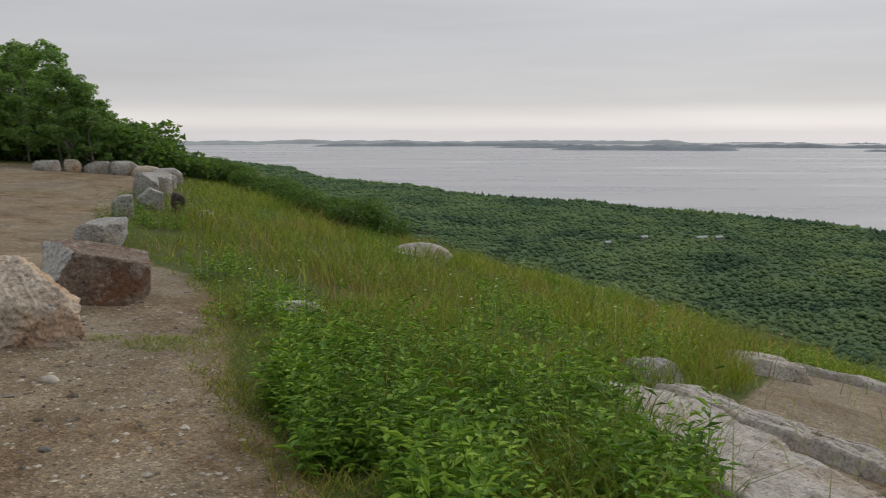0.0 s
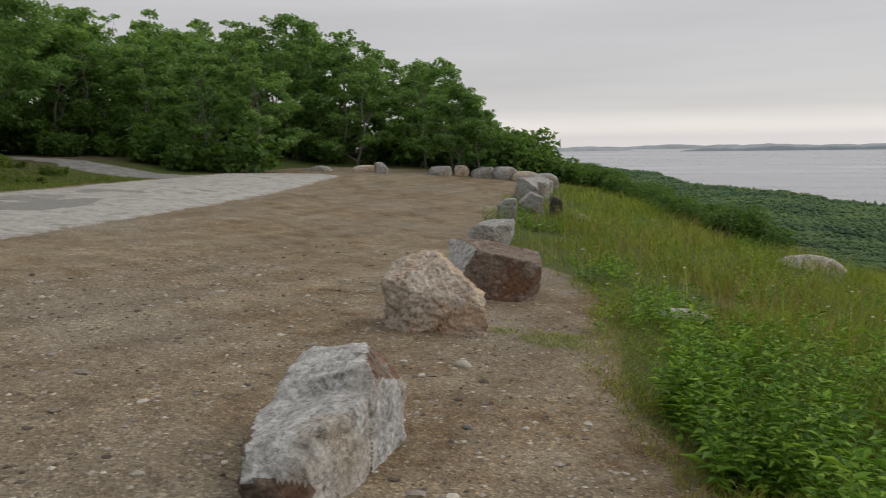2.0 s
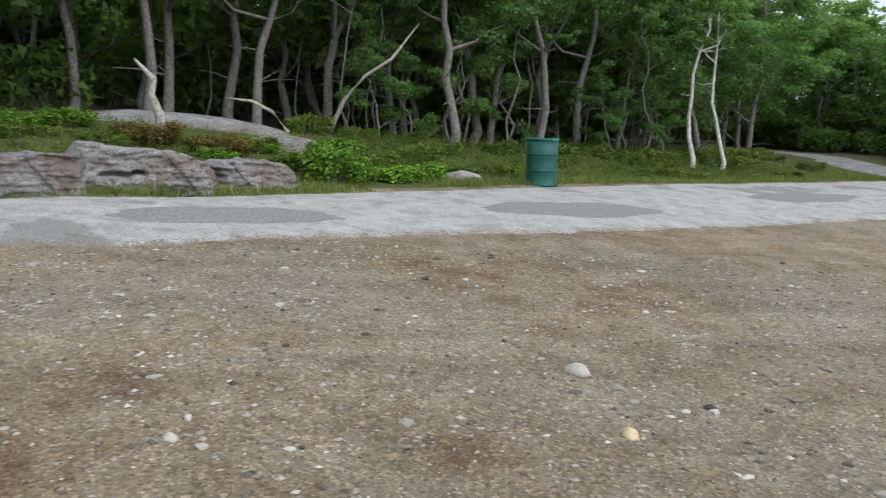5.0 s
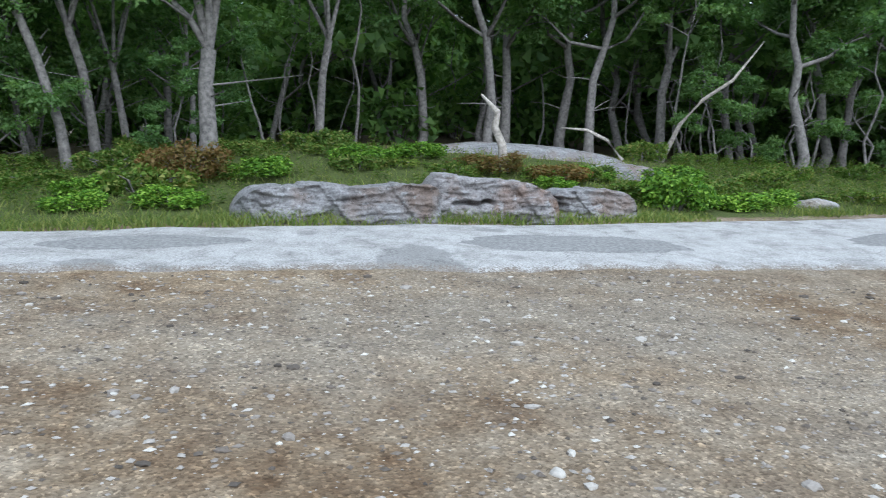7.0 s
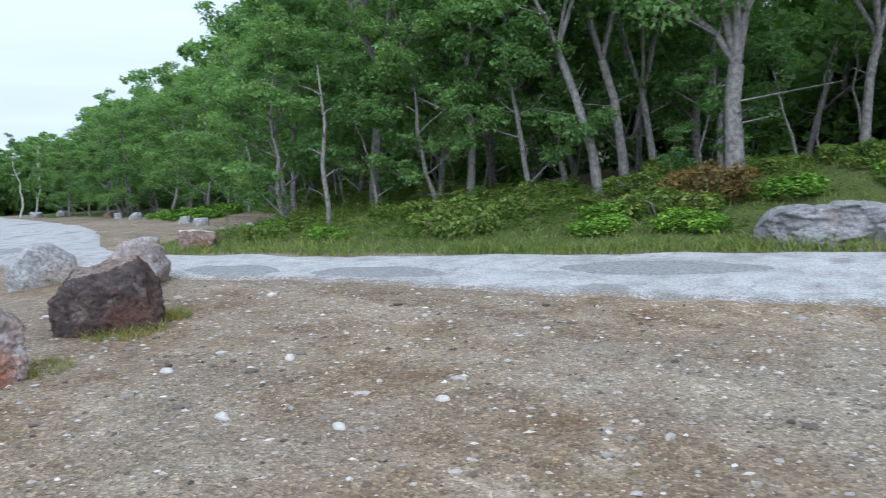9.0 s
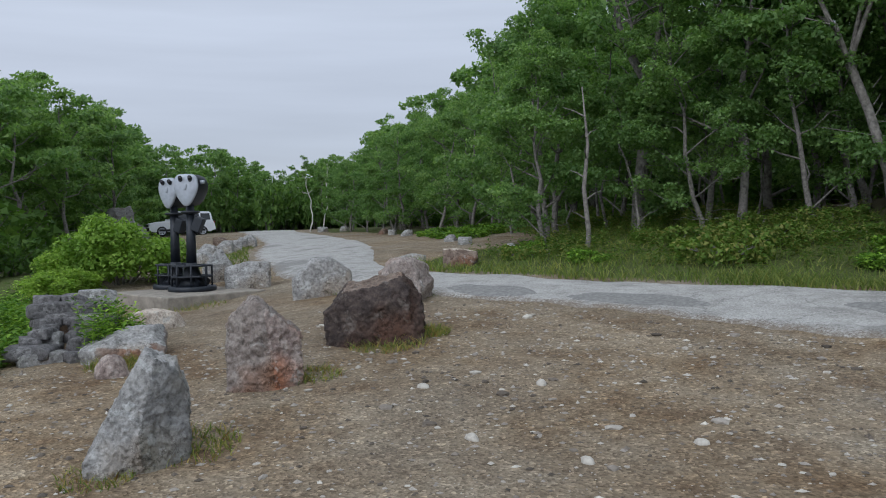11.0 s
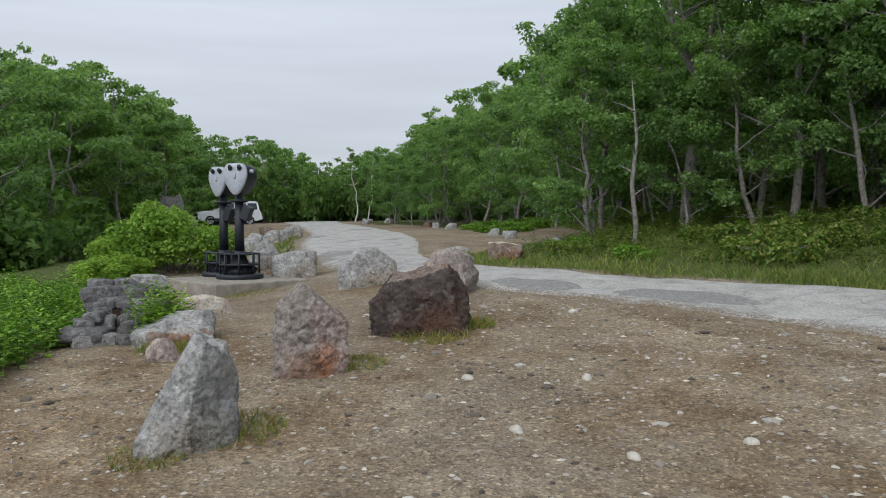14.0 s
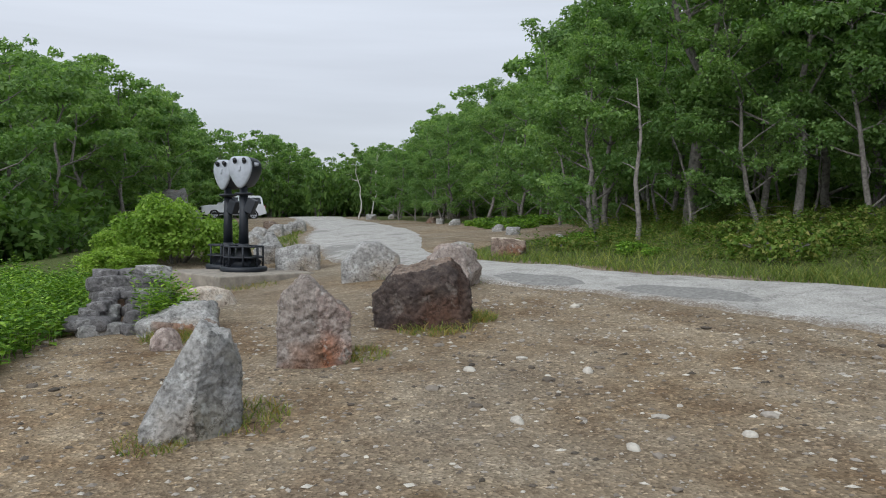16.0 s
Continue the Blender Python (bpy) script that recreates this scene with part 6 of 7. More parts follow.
for k in range(95):
    y = rv.uniform(-58, 22)
    x = woods_line(y) - rv.uniform(6.0, 16)
    under(x, y, rv.uniform(0.6, 1.3), rv.uniform(0, 6))
for k in range(80):
    x, y = rv.uniform(-44, -12), rv.uniform(33.5, 41)
    under(x, y, rv.uniform(0.7, 1.4), rv.uniform(0, 6))
for k in range(70):
    y = rv.uniform(-70, -26)
    x = rv.uniform(-14, 4) if y < -60 else rv.uniform(-3, 5)
    under(x, y, rv.uniform(0.7, 1.4), rv.uniform(0, 6))
for k in range(30):
    under(rv.uniform(-46, -14), rv.uniform(-70, -64), rv.uniform(0.7, 1.3), rv.uniform(0, 6))
for k in range(30):
    under(rv.uniform(-2.4, 5), rv.uniform(-27, -19.5), rv.uniform(0.6, 1.1), rv.uniform(0, 6))
for k in range(90):
    under(rv.uniform(-34, -2), rv.uniform(-72, -62), rv.uniform(1.0, 1.35), rv.uniform(0, 6), rv.uniform(1.3, 2.2))
for k in range(30):
    under(rv.uniform(-52, -42), rv.uniform(16, 36), rv.uniform(1.0, 1.8), rv.uniform(0, 6))
for k in range(130):
    y = -66 + 88 * k / 129
    under(woods_line(y) - rv.uniform(13, 20), y, rv.uniform(1.2, 1.6), rv.uniform(0, 6), rv.uniform(1.6, 2.4))
for k in range(16):
    under(rv.uniform(-9.5, -3), rv.uniform(-66, -52), rv.uniform(0.9, 1.5), rv.uniform(0, 6))
for k in range(30):
    x = rv.uniform(-40, -20)
    y = rv.uniform(24.0, 27)
    plant_tree(UNDER, x, y, rv.uniform(0.6, 1.1), rv.uniform(0, 6), "green bush beside the side road")
for k in range(12):
    under(rv.uniform(-25, -14), rv.uniform(-73, -67), rv.uniform(1.2, 1.9), rv.uniform(0, 6))
def join_under():
    for child, name, label, mat in (("branched_stem", "understorey_wood", "thin stems of the bushes in the shade of the woods", BARK), ("leaves", "understorey_leaves", "dark green leaves of the bushes in the shade of the woods", SHADELEAF)):
        me = next(c for c in UNDER.children if c.name.split(".")[0] == child).data
        co = np.empty(len(me.vertices) * 3)
        me.vertices.foreach_get("co", co)
        co = co.reshape(-1, 3)
        size = len(me.polygons[0].vertices)
        loops = np.empty(len(me.polygons) * size, dtype=np.int64)
        me.polygons.foreach_get("vertices", loops)
        loops = loops.reshape(-1, size)
        vs, fs = [], []
        for k, (x, y, s, yaw, squash) in enumerate(thickets):
            m = np.array(Matrix.Translation((x, y, land(x, y) - 0.05)) @ Matrix.Rotation(yaw, 4, "Z") @ Matrix.Diagonal((s, s, s * squash, 1)))
            vs.append(co @ m[:3, :3].T + m[:3, 3])
            fs.append(loops + k * len(co))
        thing(name, label, "undergrowth", mesh=link_mesh(name, np.concatenate(vs), np.concatenate(fs), mat), kind="stuff")


join_under()
for k in range(9):
    az, dist = radians(13.8 + 0.75 * k), 34.5 + 1.2 * (k % 2)
    x, y = CX - dist * math.sin(az), CY + dist * math.cos(az)
    plant_tree(UNDER, x, y, max(0.5, (top_at(x, y) + 0.25 - land(x, y)) / 1.75), 2.1 * k, "green bush on the brow of the slope, sized to fit the camera's view")
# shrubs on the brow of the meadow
# takes the same shade-darkened leaf colour out on the open brow
BROW = make_shrub("brow_shrub", "dense green bush on the brow of the slope", shrub_meshes(331, 2.2, 1.5, 2400, 0.084, SHADELEAF), "bushes on the brow")
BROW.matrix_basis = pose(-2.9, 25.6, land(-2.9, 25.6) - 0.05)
for k in range(36):
    u = k / 35
    x, y = -11.2 + 9.0 * u + rv.uniform(-0.6, 0.6), 36.5 - 11.4 * u + rv.uniform(-0.6, 1.0)
    plant_tree(BROW, x, y, rv.uniform(0.55, 0.8) * (1.0 if u < 0.4 else 1.25), rv.uniform(0, 6), "dense green bush on the brow of the slope", 0.85)
for t in OAKS + SKIRTED + MIDS + SOUTHS + BACKS + SAPLINGS + YOUNG + BIRCHES:
    for c in list(t.children):
        bpy.data.objects.remove(c)
    bpy.data.objects.remove(t)


# ---- dead wood ----
def snag(label, pts, radii, material, name="dead_tree"):
    verts, faces = [], []
    base = Vector(pts[0])
    limb(verts, faces, [Vector(p) - base for p in pts], radii, 9)
    faces.append(tuple(range(len(verts) - 9, len(verts))))
    return thing(name, label, "dead wood", Matrix.Translation(base), link_mesh(name, verts, faces, material, True))


gz = land(-15.1, -1.05)
snag("bleached crooked stub of a dead tree", [(-15.1, -1.05, gz - 0.1), (-15.08, -1.1, gz + 0.45), (-15.08, -1.22, gz + 0.75), (-15.06, -1.17, gz + 1.0), (-15.06, -1.45, gz + 1.3)], [0.09, 0.075, 0.065, 0.055, 0.02], DEAD)
pole = snag("thin grey dead tree at the woods' edge", [(-10.05, -11.0, 0.7), (-10.1, -10.98, 1.4), (-10.06, -11.04, 2.1), (-10.12, -11.0, 2.8), (-10.1, -11.1, 3.75)], [0.05, 0.042, 0.036, 0.026, 0.008], BARK)
for k in range(6):
    z, a = 0.9 + 0.33 * k, 2.4 * k
    verts, faces = [], []
    limb(verts, faces, [Vector((-0.03, 0, z)), Vector((0.16 * math.cos(a), 0.16 * math.sin(a), z + 0.1)), Vector((0.34 * math.cos(a), 0.34 * math.sin(a), z + 0.16))], [0.016, 0.011, 0.004], 6)
    part("twig", link_mesh("twig", verts, faces, BARK, True), pole)
snag("bleached bare leaning branch in the woods", [(-20.3, 2.2, 1.2), (-19.9, 2.7, 2.4), (-19.5, 3.1, 2.9), (-19.4, 3.7, 3.3), (-19.3, 4.3, 4.1)], [0.06, 0.05, 0.04, 0.035, 0.015], DEAD)
snag("low bent dead limb behind the rock dome", [(-17.6, 1.2, 1.6), (-17.6, 0.9, 2.0), (-17.6, 0.5, 2.2), (-17.6, 0.0, 2.25)], [0.04, 0.035, 0.03, 0.012], DEAD)


# ---- grasses and weeds ----
def blades(rng, pts, tall, wide, lean):
    """Grass blades, five corners each."""
    n = len(pts)
    p = np.array(pts)
    h = tall * rng.uniform(0.45, 1.25, n) * np.array([1 + 0.7 * noise.noise((q[0] * 0.75, q[1] * 0.75, 6)) for q in pts]) * np.array([0.22 + 0.78 * ease(0.15, 1.6 + 1.2 * ease(8, 11, q[1]), q[0] - along(EDGE, q[1])) if q[1] > 2 and q[0] > -14 else 1.0 for q in pts])
    a = rng.uniform(0, 2 * np.pi, n)
    b = rng.uniform(0, 2 * np.pi, n)
    l = lean * rng.uniform(0.2, 1.3, n) * h
    side = np.stack([np.cos(a), np.sin(a), np.zeros(n)], 1) * (wide * rng.uniform(0.6, 1.3, n))[:, None]
    off = np.stack([np.cos(b), np.sin(b), np.zeros(n)], 1) * l[:, None]
    up = np.stack([np.zeros(n), np.zeros(n), h], 1)
    mid = p + up * 0.6 + off * 0.35
    v = np.stack([p - side, p + side, mid + side * 0.75, mid - side * 0.75, p + up + off], 1).reshape(-1, 3)
    o = (np.arange(n) * 5)[:, None]
    quads = (o + np.array([0, 1, 2, 3])).tolist()
    tris = (o + np.array([3, 2, 4])).tolist()
    return v, quads + tris


def scatter(rn, count, x0, x1, y0, y1, keep, dip=0.03):
    out = []
    for _ in range(count):
        x, y = rn.uniform(x0, x1), rn.uniform(y0, y1)
        if keep(x, y):
            out.append((x, y, land(x, y) - dip))
    return out


def stuff(name, label, category, v, f, material, soft=False):
    return thing(name, label, category, mesh=link_mesh(name, v, f, material, soft), kind="stuff")


rn, rng = random.Random(77), np.random.default_rng(77)


def meadow(x, y):
    s = x - along(EDGE, y)
    if s < -0.25 + 0.35 * noise.noise((x * 0.9, y * 0.9, 0)):
        return False
    if bare(x, y) < 1.05 + 0.3 * noise.noise((x * 1.5, y * 1.5, 2)):
        return rn.random() < 0.02
    if abs(x - 1.85 + 0.17 * (y - 5.5)) < 0.62 and 3.5 < y < 7.4:
        return rn.random() < 0.03
    if x > 2.1 and y < 6.5 + (x - 2.1):
        return rn.random() < 0.1
    return True


def clumped(x, y):
    return meadow(x, y) and rn.random() < 0.5 + 1.3 * noise.noise((x * 0.9, y * 0.9, 21))


pts = scatter(rn, 42000, -4.6, 5, 3.2, 10, clumped)
v, f = blades(rng, pts, 0.36, 0.0045, 1.0)
stuff("meadow_grass", "long green and straw-coloured meadow grass", "grass", v, f, BLADE)
pts = scatter(rn, 70000, -12, 12, 9.5, 30, clumped)
v, f = blades(rng, pts, 0.4, 0.0085, 0.95)
stuff("meadow_grass", "long green and straw-coloured meadow grass on the slope", "grass", v, f, BLADE)
pts = scatter(rn, 20000, -11, 9, 6.0, 27, lambda x, y: meadow(x, y) and noise.noise((x * 0.45, y * 0.45, 31)) > 0.12)
v, f = blades(rng, pts, 0.52, 0.005, 0.45)
stuff("seed_grass", "tan seeding grass stalks over the meadow", "grass", v, f, STRAW)
# short turf tongue and dry fringe where the meadow meets the gravel
pts = scatter(rn, 5200, -3.6, -1.9, 6.4, 7.5, lambda x, y: ((x + 2.7) / 0.8) ** 2 + ((y - 6.95) / 0.4) ** 2 < 0.8 + 0.9 * noise.noise((x * 3, y * 3, 1)))
v, f = blades(rng, pts, 0.26, 0.004, 1.2)
stuff("turf_grass", "short yellowish turf at the path's edge", "grass", v, f, BLADE)
pts = scatter(rn, 46000, -4.5, 1.0, 2.2, 10, lambda x, y: abs(x - along(EDGE, y) + 0.02) < 0.34 * rn.random() + 0.12 * noise.noise((x * 2, y * 2, 3)))
v, f = blades(rng, pts, 0.42, 0.0035, 1.4)
stuff("dry_grass", "dry brown and yellow grass along the gravel", "grass", v, f, DRY)
pts = scatter(rn, 36000, -4.6, 1.2, 2.2, 11, lambda x, y: -0.22 < x - along(EDGE, y) + 0.25 * noise.noise((x * 1.7, y * 1.7, 13)) < 0.55)
v, f = blades(rng, pts, 0.5, 0.004, 1.2)
stuff("turf_grass", "yellowish green grass at the rim of the gravel", "grass", v, f, BLADE)
pts = scatter(rn, 3000, -16, -8, 26, 33, lambda x, y: turf(x, y) > 0.5)
v, f = blades(rng, pts, 0.2, 0.012, 0.5)
stuff("turf_grass", "short turf round the boulders", "grass", v, f, BLADE)


def verge(x, y):
    d = along(ROAD_FAR, y) - x
    if y < -12.5:
        d -= 3.8
    return d > 0.1 + 0.2 * noise.noise((x, y, 7)) and d < 7


pts = []
for _ in range(50000):
    y, off = rn.uniform(-28, 19), 0.1 + 6.8 * rn.random() ** 1.7
    x = along(ROAD_FAR, y) - off - (3.8 if y < -12.5 else 0)
    if verge(x, y):
        pts.append((x, y, land(x, y) - 0.03))
for _ in range(4500):
    y = rn.uniform(-7, 4)
    x = along(ROAD_FAR, y) - rn.uniform(-0.1, 0.6)
    pts.append((x, y, land(x, y) - 0.02))
v, f = blades(rng, pts, 0.13, 0.007, 1.1)
stuff("verge_grass", "rough green grass along the far side of the road", "grass", v, f, SWARD)


def weeds(rng, rn, spots, tall, leaf, per, narrow=0.2):
    """Leafy stalks: a thin stem and pairs of long leaves."""
    verts, faces = [], []
    for x, y, z in spots:
        h = tall * rn.uniform(0.55, 1.2) * (1 + 0.95 * noise.noise((x * 1.9, y * 1.9, 8)))
        lx, ly = rn.gauss(0, 0.16) * h, rn.gauss(0, 0.16) * h
        o = len(verts)
        verts += [(x - 0.004, y, z), (x + 0.004, y, z), (x + lx, y + ly, z + h)]
        faces.append((o, o + 1, o + 2))
        a = rn.uniform(0, 6.28)
        for k in range(per):
            t = 0.2 + 0.8 * k / (per - 1)
            bx, by, bz = x + lx * t, y + ly * t, z + h * t
            a += 2.4 + rn.uniform(-0.3, 0.3)
            s = leaf * (1.15 - 0.55 * t) * rn.uniform(0.75, 1.3)
            droop = rn.uniform(-0.25, 0.55) + 0.4 * (t - 0.5)
            dx, dy = math.cos(a), math.sin(a)
            w = s * narrow
            o = len(verts)
            verts += [(bx, by, bz), (bx + dx * s * 0.45 - dy * w, by + dy * s * 0.45 + dx * w, bz + s * (0.1 + droop * 0.5)), (bx + dx * s, by + dy * s, bz + s * droop * 0.8), (bx + dx * s * 0.45 + dy * w, by + dy * s * 0.45 - dx * w, bz + s * (0.1 + droop * 0.5))]
            faces += [(o, o + 1, o + 2), (o, o + 2, o + 3)]
    return np.array(verts), faces


def weed_patch(x, y):
    s = x - along(EDGE, y)
    return s > 0.12 + 0.25 * noise.noise((x * 1.3, y * 1.3, 9)) and ((x + 0.35) / 1.85) ** 2 + ((y - 5.2) / 2.8) ** 2 < 1.0 + 0.9 * noise.noise((x * 0.9, y * 0.9, 4)) - 0.5 * rn.random()


def thicket(x, y):
    return weed_patch(x, y) and rn.random() < 0.42 + 1.7 * noise.noise((x * 1.9, y * 1.9, 14))


v, f = weeds(rng, rn, scatter(rn, 5600, -2.8, 2.0, 2.2, 9, thicket), 0.48, 0.085, 15, 0.26)
stuff("tall_weeds", "dense patch of leafy green weeds at the lot's edge", "weeds", v, f, WEED)
v, f = weeds(rng, rn, scatter(rn, 1500, -2.8, 2.0, 2.2, 9, thicket), 0.6, 0.14, 12, 0.14)
stuff("tall_weeds", "tall weeds with long narrow leaves at the lot's edge", "weeds", v, f, WEED)
v, f = blades(rng, scatter(rn, 6000, -2.9, 2.0, 2.2, 9, weed_patch), 0.55, 0.0045, 1.1)
stuff("meadow_grass", "long bending grass among the weeds", "grass", v, f, SWARD)
v, f = weeds(rng, rn, scatter(rn, 6500, -9, 7, 7.5, 22, lambda x, y: meadow(x, y) and noise.noise((x * 0.7, y * 0.7, 3)) > 0.22), 0.42, 0.085, 13, 0.24)
stuff("tall_weeds", "leafy weeds scattered in the meadow grass", "weeds", v, f, WEED)


def east_bank(x, y):
    return x > max(-2.0, -1.15 + 0.36 * (y + 6.85)) + 0.2 * noise.noise((x, y, 1)) and x < 2.5


v, f = weeds(rng, rn, scatter(rn, 4200, -2.3, 1.5, -13.5, -6.3, east_bank), 0.33, 0.085, 13, 0.3)
stuff("tall_weeds", "tall leafy green weeds beside the dry wall", "weeds", v, f, WEED)
v, f = weeds(rng, rn, scatter(rn, 120, -2.75, -2.25, -8.9, -8.0, lambda x, y: True), 0.36, 0.085, 14, 0.24)
stuff("tall_weeds", "leafy weeds growing out of the dry wall", "weeds", v, f, WEED)
v, f = weeds(rng, rn, scatter(rn, 10500, -26, -8, -27, 16, lambda x, y: verge(x, y) and along(ROAD_FAR, y) - x > 1.3 and not (-4.5 < y < 2 and -13.0 < x < -10) and ((x + 17.5) / 2.0) ** 2 + ((y + 0.9) / 3.4) ** 2 > 1), 0.3, 0.095, 11, 0.24)
stuff("verge_weeds", "leafy green and reddish weeds on the verge", "weeds", v, f, FERN)
# tufts at the feet of the boulders
spots = []
for x, y, r, n in ((-2.45, -5.2, 0.28, 130), (-1.98, -5.05, 0.2, 90), (-3.5, -6.2, 0.25, 130), (-4.4, -6.75, 0.32, 160), (-4.85, -6.95, 0.22, 160), (-5.5, -10.45, 0.28, 160), (-5.95, -9.0, 0.3, 160), (-2.45, -7.6, 0.25, 160), (-4.55, 6.6, 0.15, 40), (-3.4, 6.5, 0.2, 60), (-3.7, 8.9, 0.3, 80), (-6.6, 13.6, 0.4, 150), (-5.8, 13.7, 0.5, 160), (-3.3, -11.3, 0.3, 60), (-4.0, -11.6, 0.4, 60), (-5.2, -13.2, 0.3, 80), (-7.2, 18.3, 0.6, 160)):
    for _ in range(n * 3):
        a, q = rn.uniform(0, 6.28), r * math.sqrt(rn.random())
        px, py = x + q * math.cos(a), y + q * math.sin(a)
        spots.append((px, py, land(px, py) - 0.02))
v, f = blades(rng, spots, 0.075, 0.0035, 1.1)
stuff("rock_side_grass", "tufts of green grass at the feet of the boulders", "grass", v, f, SWARD)
v, f = blades(rng, spots[::2], 0.075, 0.0035, 1.3)
stuff("rock_side_grass", "tufts of dry brown grass at the feet of the boulders", "grass", v, f, DRY)
pts = scatter(rn, 9000, -0.6, 6, -6, 3.4, lambda x, y: x - along(EDGE, y) > 0.1 + 0.4 * noise.noise((x * 1.2, y * 1.2, 5)))
v, f = blades(rng, pts, 0.22, 0.008, 1.0)
stuff("meadow_grass", "grass beside the lot", "grass", v, f, BLADE)
pts = scatter(rn, 9000, -11, -4.6, -29, -16.5, lambda x, y: abs(x - along(ROAD_NEAR, y) - 0.9) < 0.7 + 0.6 * noise.noise((x, y, 8)))
v, f = blades(rng, pts, 0.12, 0.012, 1.1)
stuff("strip_grass", "low grass on the strip by the road bend", "grass", v, f, SWARD)
# white flowers in the meadow
verts, faces = [], []
for x, y, z in scatter(rn, 160, -9, 5, 7, 27, meadow):
    h, s = rn.uniform(0.35, 0.55), rn.uniform(0.012, 0.022)
    o = len(verts)
    verts += [(x + s * math.cos(a * 1.047), y + s * math.sin(a * 1.047), z + h + 0.004 * (a % 2)) for a in range(6)] + [(x - 0.003, y, z), (x + 0.003, y, z), (x, y, z + h)]
    faces += [tuple(range(o, o + 6)), (o + 6, o + 7, o + 8)]
stuff("meadow_flowers", "small white flowers among the grass", "flowers", verts, faces, plain("white_petal", (0.7, 0.7, 0.62), 0.7, 0, 0.1, 5, 0))

# ---- stones on the gravel ----
ICO = bmesh.new()
bmesh.ops.create_icosphere(ICO, subdivisions=1, radius=1.0)
ICO_V = np.array([tuple(v.co) for v in ICO.verts])
ICO_F = np.array([[v.index for v in f.verts] for f in ICO.faces])
ICO.free()
OCT_V = np.array([(1, 0, 0), (-1, 0, 0), (0, 1, 0), (0, -1, 0), (0, 0, 1), (0, 0, -1)], dtype=float)
OCT_F = np.array([(0, 2, 4), (2, 1, 4), (1, 3, 4), (3, 0, 4), (2, 0, 5), (1, 2, 5), (3, 1, 5), (0, 3, 5)])


def pebbles(count, x0, x1, y0, y1, lo, hi, power=2.5, base=(ICO_V, ICO_F)):
    base_v, base_f = base
    pts = []
    for _ in range(count):
        x, y = rn.uniform(x0, x1), rn.uniform(y0, y1)
        if turf(x, y) < 0.3 and along(ROAD_NEAR, y) + 0.1 < x:
            pts.append((x, y, land(x, y), lo + (hi - lo) * rn.random() ** power))
    n = len(pts)
    p = np.array(pts)
    s = p[:, 3][:, None, None] * rng.uniform(0.6, 1.35, (n, 1, 3)) * np.array([1, 1, 0.45])
    ang = rng.uniform(0, 6.28, n)
    jit = base_v[None] * rng.uniform(0.75, 1.25, (n, len(base_v), 1)) * s
    x, y = jit[:, :, 0] * np.cos(ang)[:, None] - jit[:, :, 1] * np.sin(ang)[:, None], jit[:, :, 0] * np.sin(ang)[:, None] + jit[:, :, 1] * np.cos(ang)[:, None]
    v = np.stack([x + p[:, 0][:, None], y + p[:, 1][:, None], jit[:, :, 2] + p[:, 2][:, None] + 0.15 * s[:, :, 2]], 2).reshape(-1, 3)
    f = (np.arange(n)[:, None, None] * len(base_v) + base_f[None]).reshape(-1, 3)
    return v, f


def pebble_material():
    m, n, l, b = shader("gravel_pebble", 0.9, 0.25)
    g = n.new("ShaderNodeNewGeometry")
    c = steps(n, l, g.outputs["Random Per Island"], [(0.0, (0.06, 0.05, 0.04)), (0.25, (0.15, 0.125, 0.1)), (0.6, (0.28, 0.25, 0.215)), (0.85, (0.37, 0.34, 0.295)), (1.0, (0.52, 0.485, 0.42))]).outputs[0]
    t = tex(n, l, 60, 3, 0.6)
    c = blend(n, l, 1.0, c, steps(n, l, t.outputs[0], [(0.3, (0.8, 0.8, 0.8)), (0.7, (1.15, 1.15, 1.15))]).outputs[0], "MULTIPLY")
    l.new(c, b.inputs["Base Color"])
    return m


PEBBLE = pebble_material()
v, f = pebbles(32000, -9, 1.5, -8, 9, 0.006, 0.026, 3, (OCT_V, OCT_F))
stuff("gravel", "loose gravel pebbles strewn over the lot", "gravel", v, f, PEBBLE)
v, f = pebbles(1700, -9, 1.5, -9, 12, 0.018, 0.05, 3)
stuff("gravel", "larger pale stones strewn over the lot", "gravel", v, f, PEBBLE)
STONE = plain("pale_stone", (0.42, 0.39, 0.34), 0.85, 0, 0.2, 30, 0.3)
YELLOW = plain("yellowish_stone", (0.55, 0.45, 0.26), 0.8, 0, 0.25, 20, 0.3)
for k, (x, y, w, mat, label) in enumerate(((-4.26, 1.6, 0.15, YELLOW, "yellowish stone lying on the gravel"), (-5.17, 1.74, 0.24, STONE, "flat grey stone lying on the gravel"), (-4.32, -0.53, 0.11, STONE, "pale stone on the gravel"), (-4.62, -4.95, 0.13, STONE, "pale stone on the gravel"), (-3.73, -4.37, 0.14, STONE, "yellowish white stone on the gravel"), (-4.0, -3.76, 0.12, STONE, "pale stone on the gravel"), (-4.0, -5.4, 0.12, STONE, "pale stone on the gravel"), (-4.6, -3.6, 0.11, STONE, "pale stone on the gravel"), (-3.16, 5.5, 0.2, STONE, "flat pale stone on the path"), (-2.5, 4.05, 0.1, LEDGE, "brown stone on the path"))):
    boulder(label, x, y, [lump(w * 0.8, w * 0.55, w * 0.25, 0.4, 0.3, sink=0.02)], 400 + k, mat, 20 * k, 2, 0.08, "stone", "loose stones on the gravel", cuts=5)

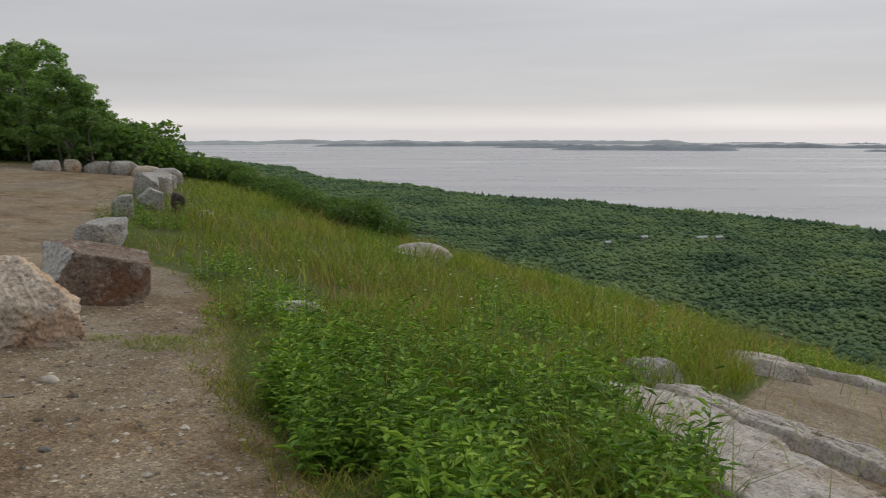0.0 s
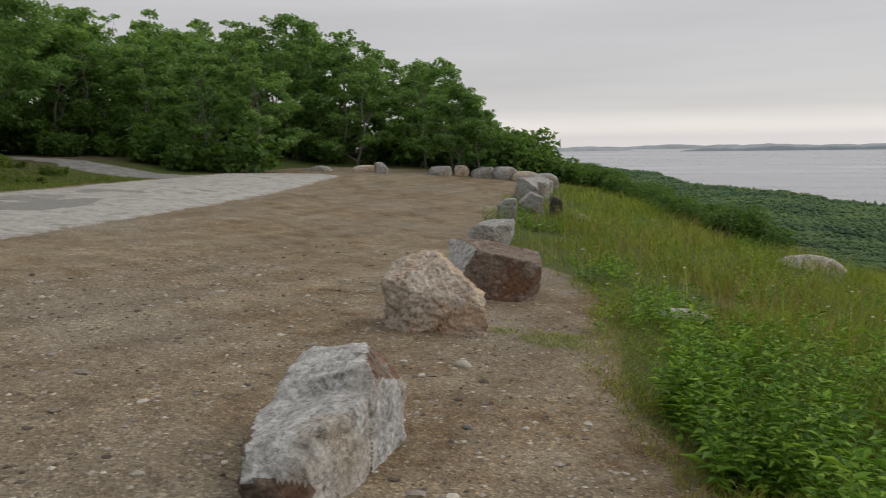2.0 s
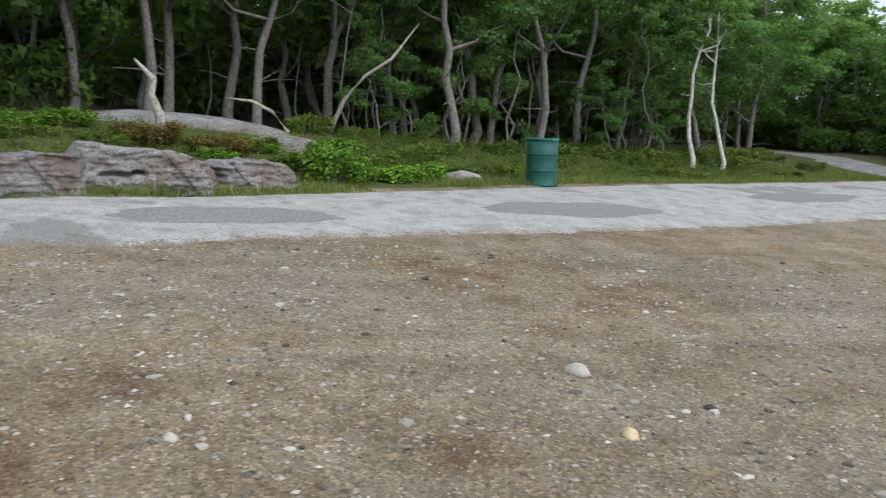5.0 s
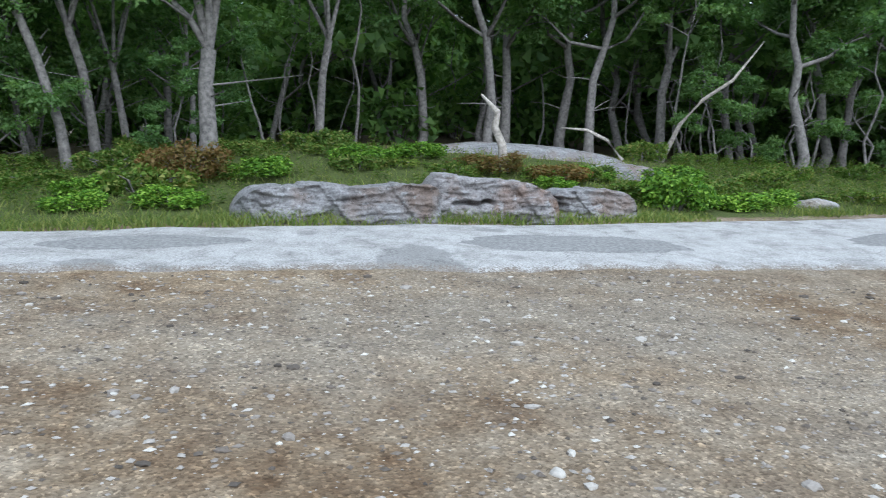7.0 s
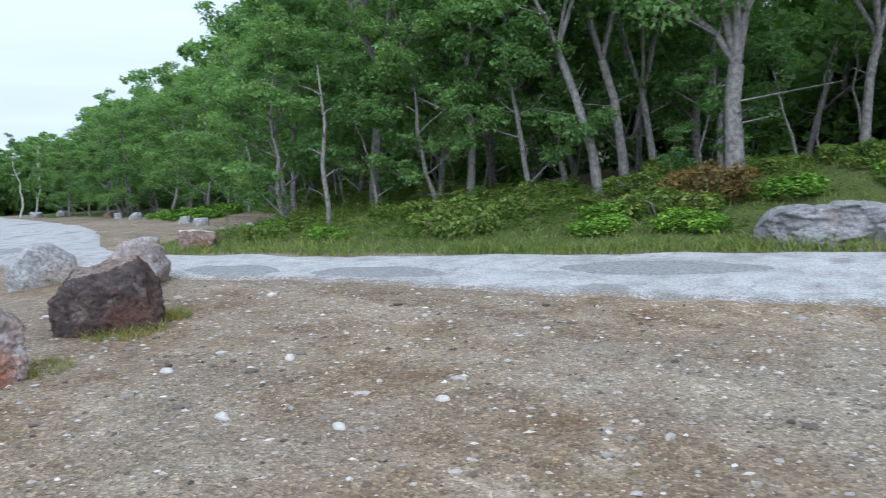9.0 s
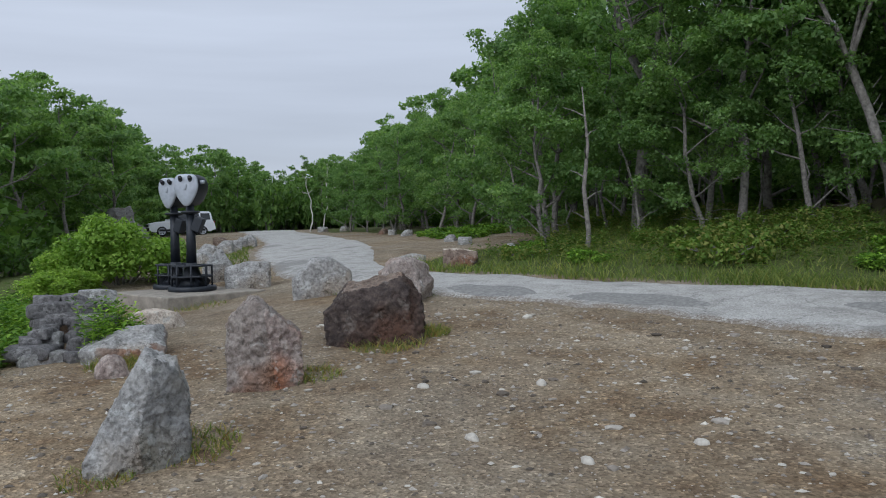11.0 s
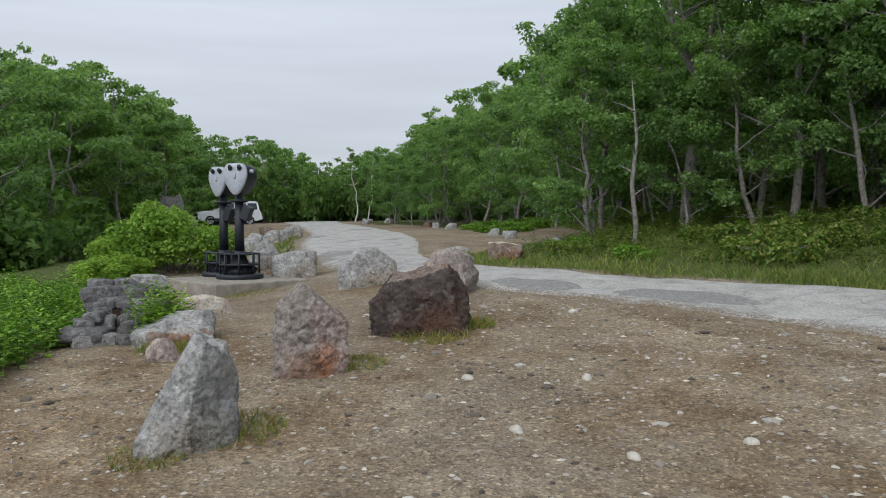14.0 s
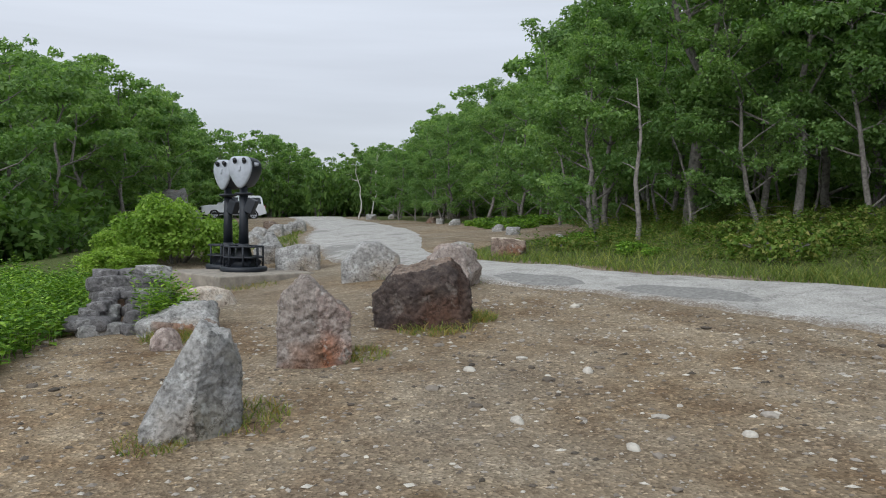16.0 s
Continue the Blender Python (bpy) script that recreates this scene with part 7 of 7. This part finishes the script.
# ---- wooded valley ----
def valley():
    rv = random.Random(5)
    pts = []
    while len(pts) < 48000:
        az = rv.uniform(-34, 26)
        r = 200 + max(520, coast(az) - 205) * rv.random() ** 1.05
        if r > coast(az) - 12:
            continue
        x, y = CX - r * math.sin(radians(az)), CY + r * math.cos(radians(az))
        pts.append((x, y, land(x, y) + rv.uniform(-0.5, 0.5), rv.uniform(0.5, 1.1) ** 2 * 1.6 * (0.58 + r / 800) * (1 + 0.5 * noise.noise((x * 0.03, y * 0.03, 2))), rv.uniform(0.45, 0.75)))
    for _ in range(1500):
        az = rv.uniform(-34, 26)
        r = coast(az) - rv.uniform(14, 30)
        x, y = CX - r * math.sin(radians(az)), CY + r * math.cos(radians(az))
        pts.append((x, y, land(x, y), rv.uniform(1.0, 2.3), rv.uniform(0.6, 1.5)))
    for _ in range(500):
        az = rv.uniform(-34, 26)
        r = coast(az) - rv.uniform(13, 200) * rv.random()
        if r < coast(az) - 12 and noise.noise((az * 1.3, r * 0.02, 0)) > 0.0:
            x, y = CX - r * math.sin(radians(az)), CY + r * math.cos(radians(az))
            pts.append((x, y, land(x, y) + 1, rv.uniform(0.7, 1.1), rv.uniform(1.5, 2.5)))
    vs, fs, base = [], [], 0
    for near, (bv, bf) in ((True, (ICO_V, ICO_F)), (False, (OCT_V, OCT_F))):
        p = np.array([q for q in pts if (math.hypot(q[0], q[1]) < 240) == near])
        n = len(p)
        s = p[:, 3][:, None, None] * rng.uniform(0.8, 1.2, (n, 1, 3)) * np.concatenate([np.ones((n, 1, 2)), p[:, 4][:, None, None]], 2)
        a = rng.uniform(0, 6.28, n)[:, None]
        j = bv[None] * rng.uniform(0.8, 1.2, (n, len(bv), 1)) * s
        j = np.stack([j[:, :, 0] * np.cos(a) - j[:, :, 1] * np.sin(a), j[:, :, 0] * np.sin(a) + j[:, :, 1] * np.cos(a), j[:, :, 2]], 2)
        vs.append((j + p[:, None, :3] + np.array([0, 0, 0.3])).reshape(-1, 3))
        fs.append((np.arange(n)[:, None, None] * len(bv) + bf[None]).reshape(-1, 3) + base)
        base += n * len(bv)
    v, f = np.concatenate(vs), np.concatenate(fs)
    stuff("valley_woods", "unbroken green tree tops filling the valley", "woods", v, f, FARLEAF, True)


valley()
for x, y, w, d in ((82, 405, 2.5, 2), (104, 420, 3, 2), (133, 418, 6, 2.2), (141, 416, 3.5, 2.2)):
    farm = thing("far_house", "pale roofed house in a clearing of the valley woods", "house", pose(x, y, land(x, y), 0, 0, 15))
    bm = bmesh.new()
    box(bm, w, d, 2.0, Matrix.Translation((0, 0, 1.0)))
    hard_part("wall", bm, plain("pale_house_wall", (0.2, 0.21, 0.19), 0.9, 0, 0.1, 1, 0), farm)
    bm = bmesh.new()
    a = [bm.verts.new(c) for c in ((-w / 2 - 0.3, -d / 2 - 0.3, 2.0), (w / 2 + 0.3, -d / 2 - 0.3, 2.0), (w / 2 + 0.3, d / 2 + 0.3, 2.0), (-w / 2 - 0.3, d / 2 + 0.3, 2.0), (-w / 2 - 0.3, 0, 2.8), (w / 2 + 0.3, 0, 2.8))]
    for q in ((0, 1, 5, 4), (2, 3, 4, 5), (0, 4, 3), (1, 2, 5), (3, 2, 1, 0)):
        bm.faces.new([a[i] for i in q])
    hard_part("roof", bm, plain("pale_metal_roof", (0.27, 0.3, 0.31), 0.6, 0, 0.1, 1, 0), farm)
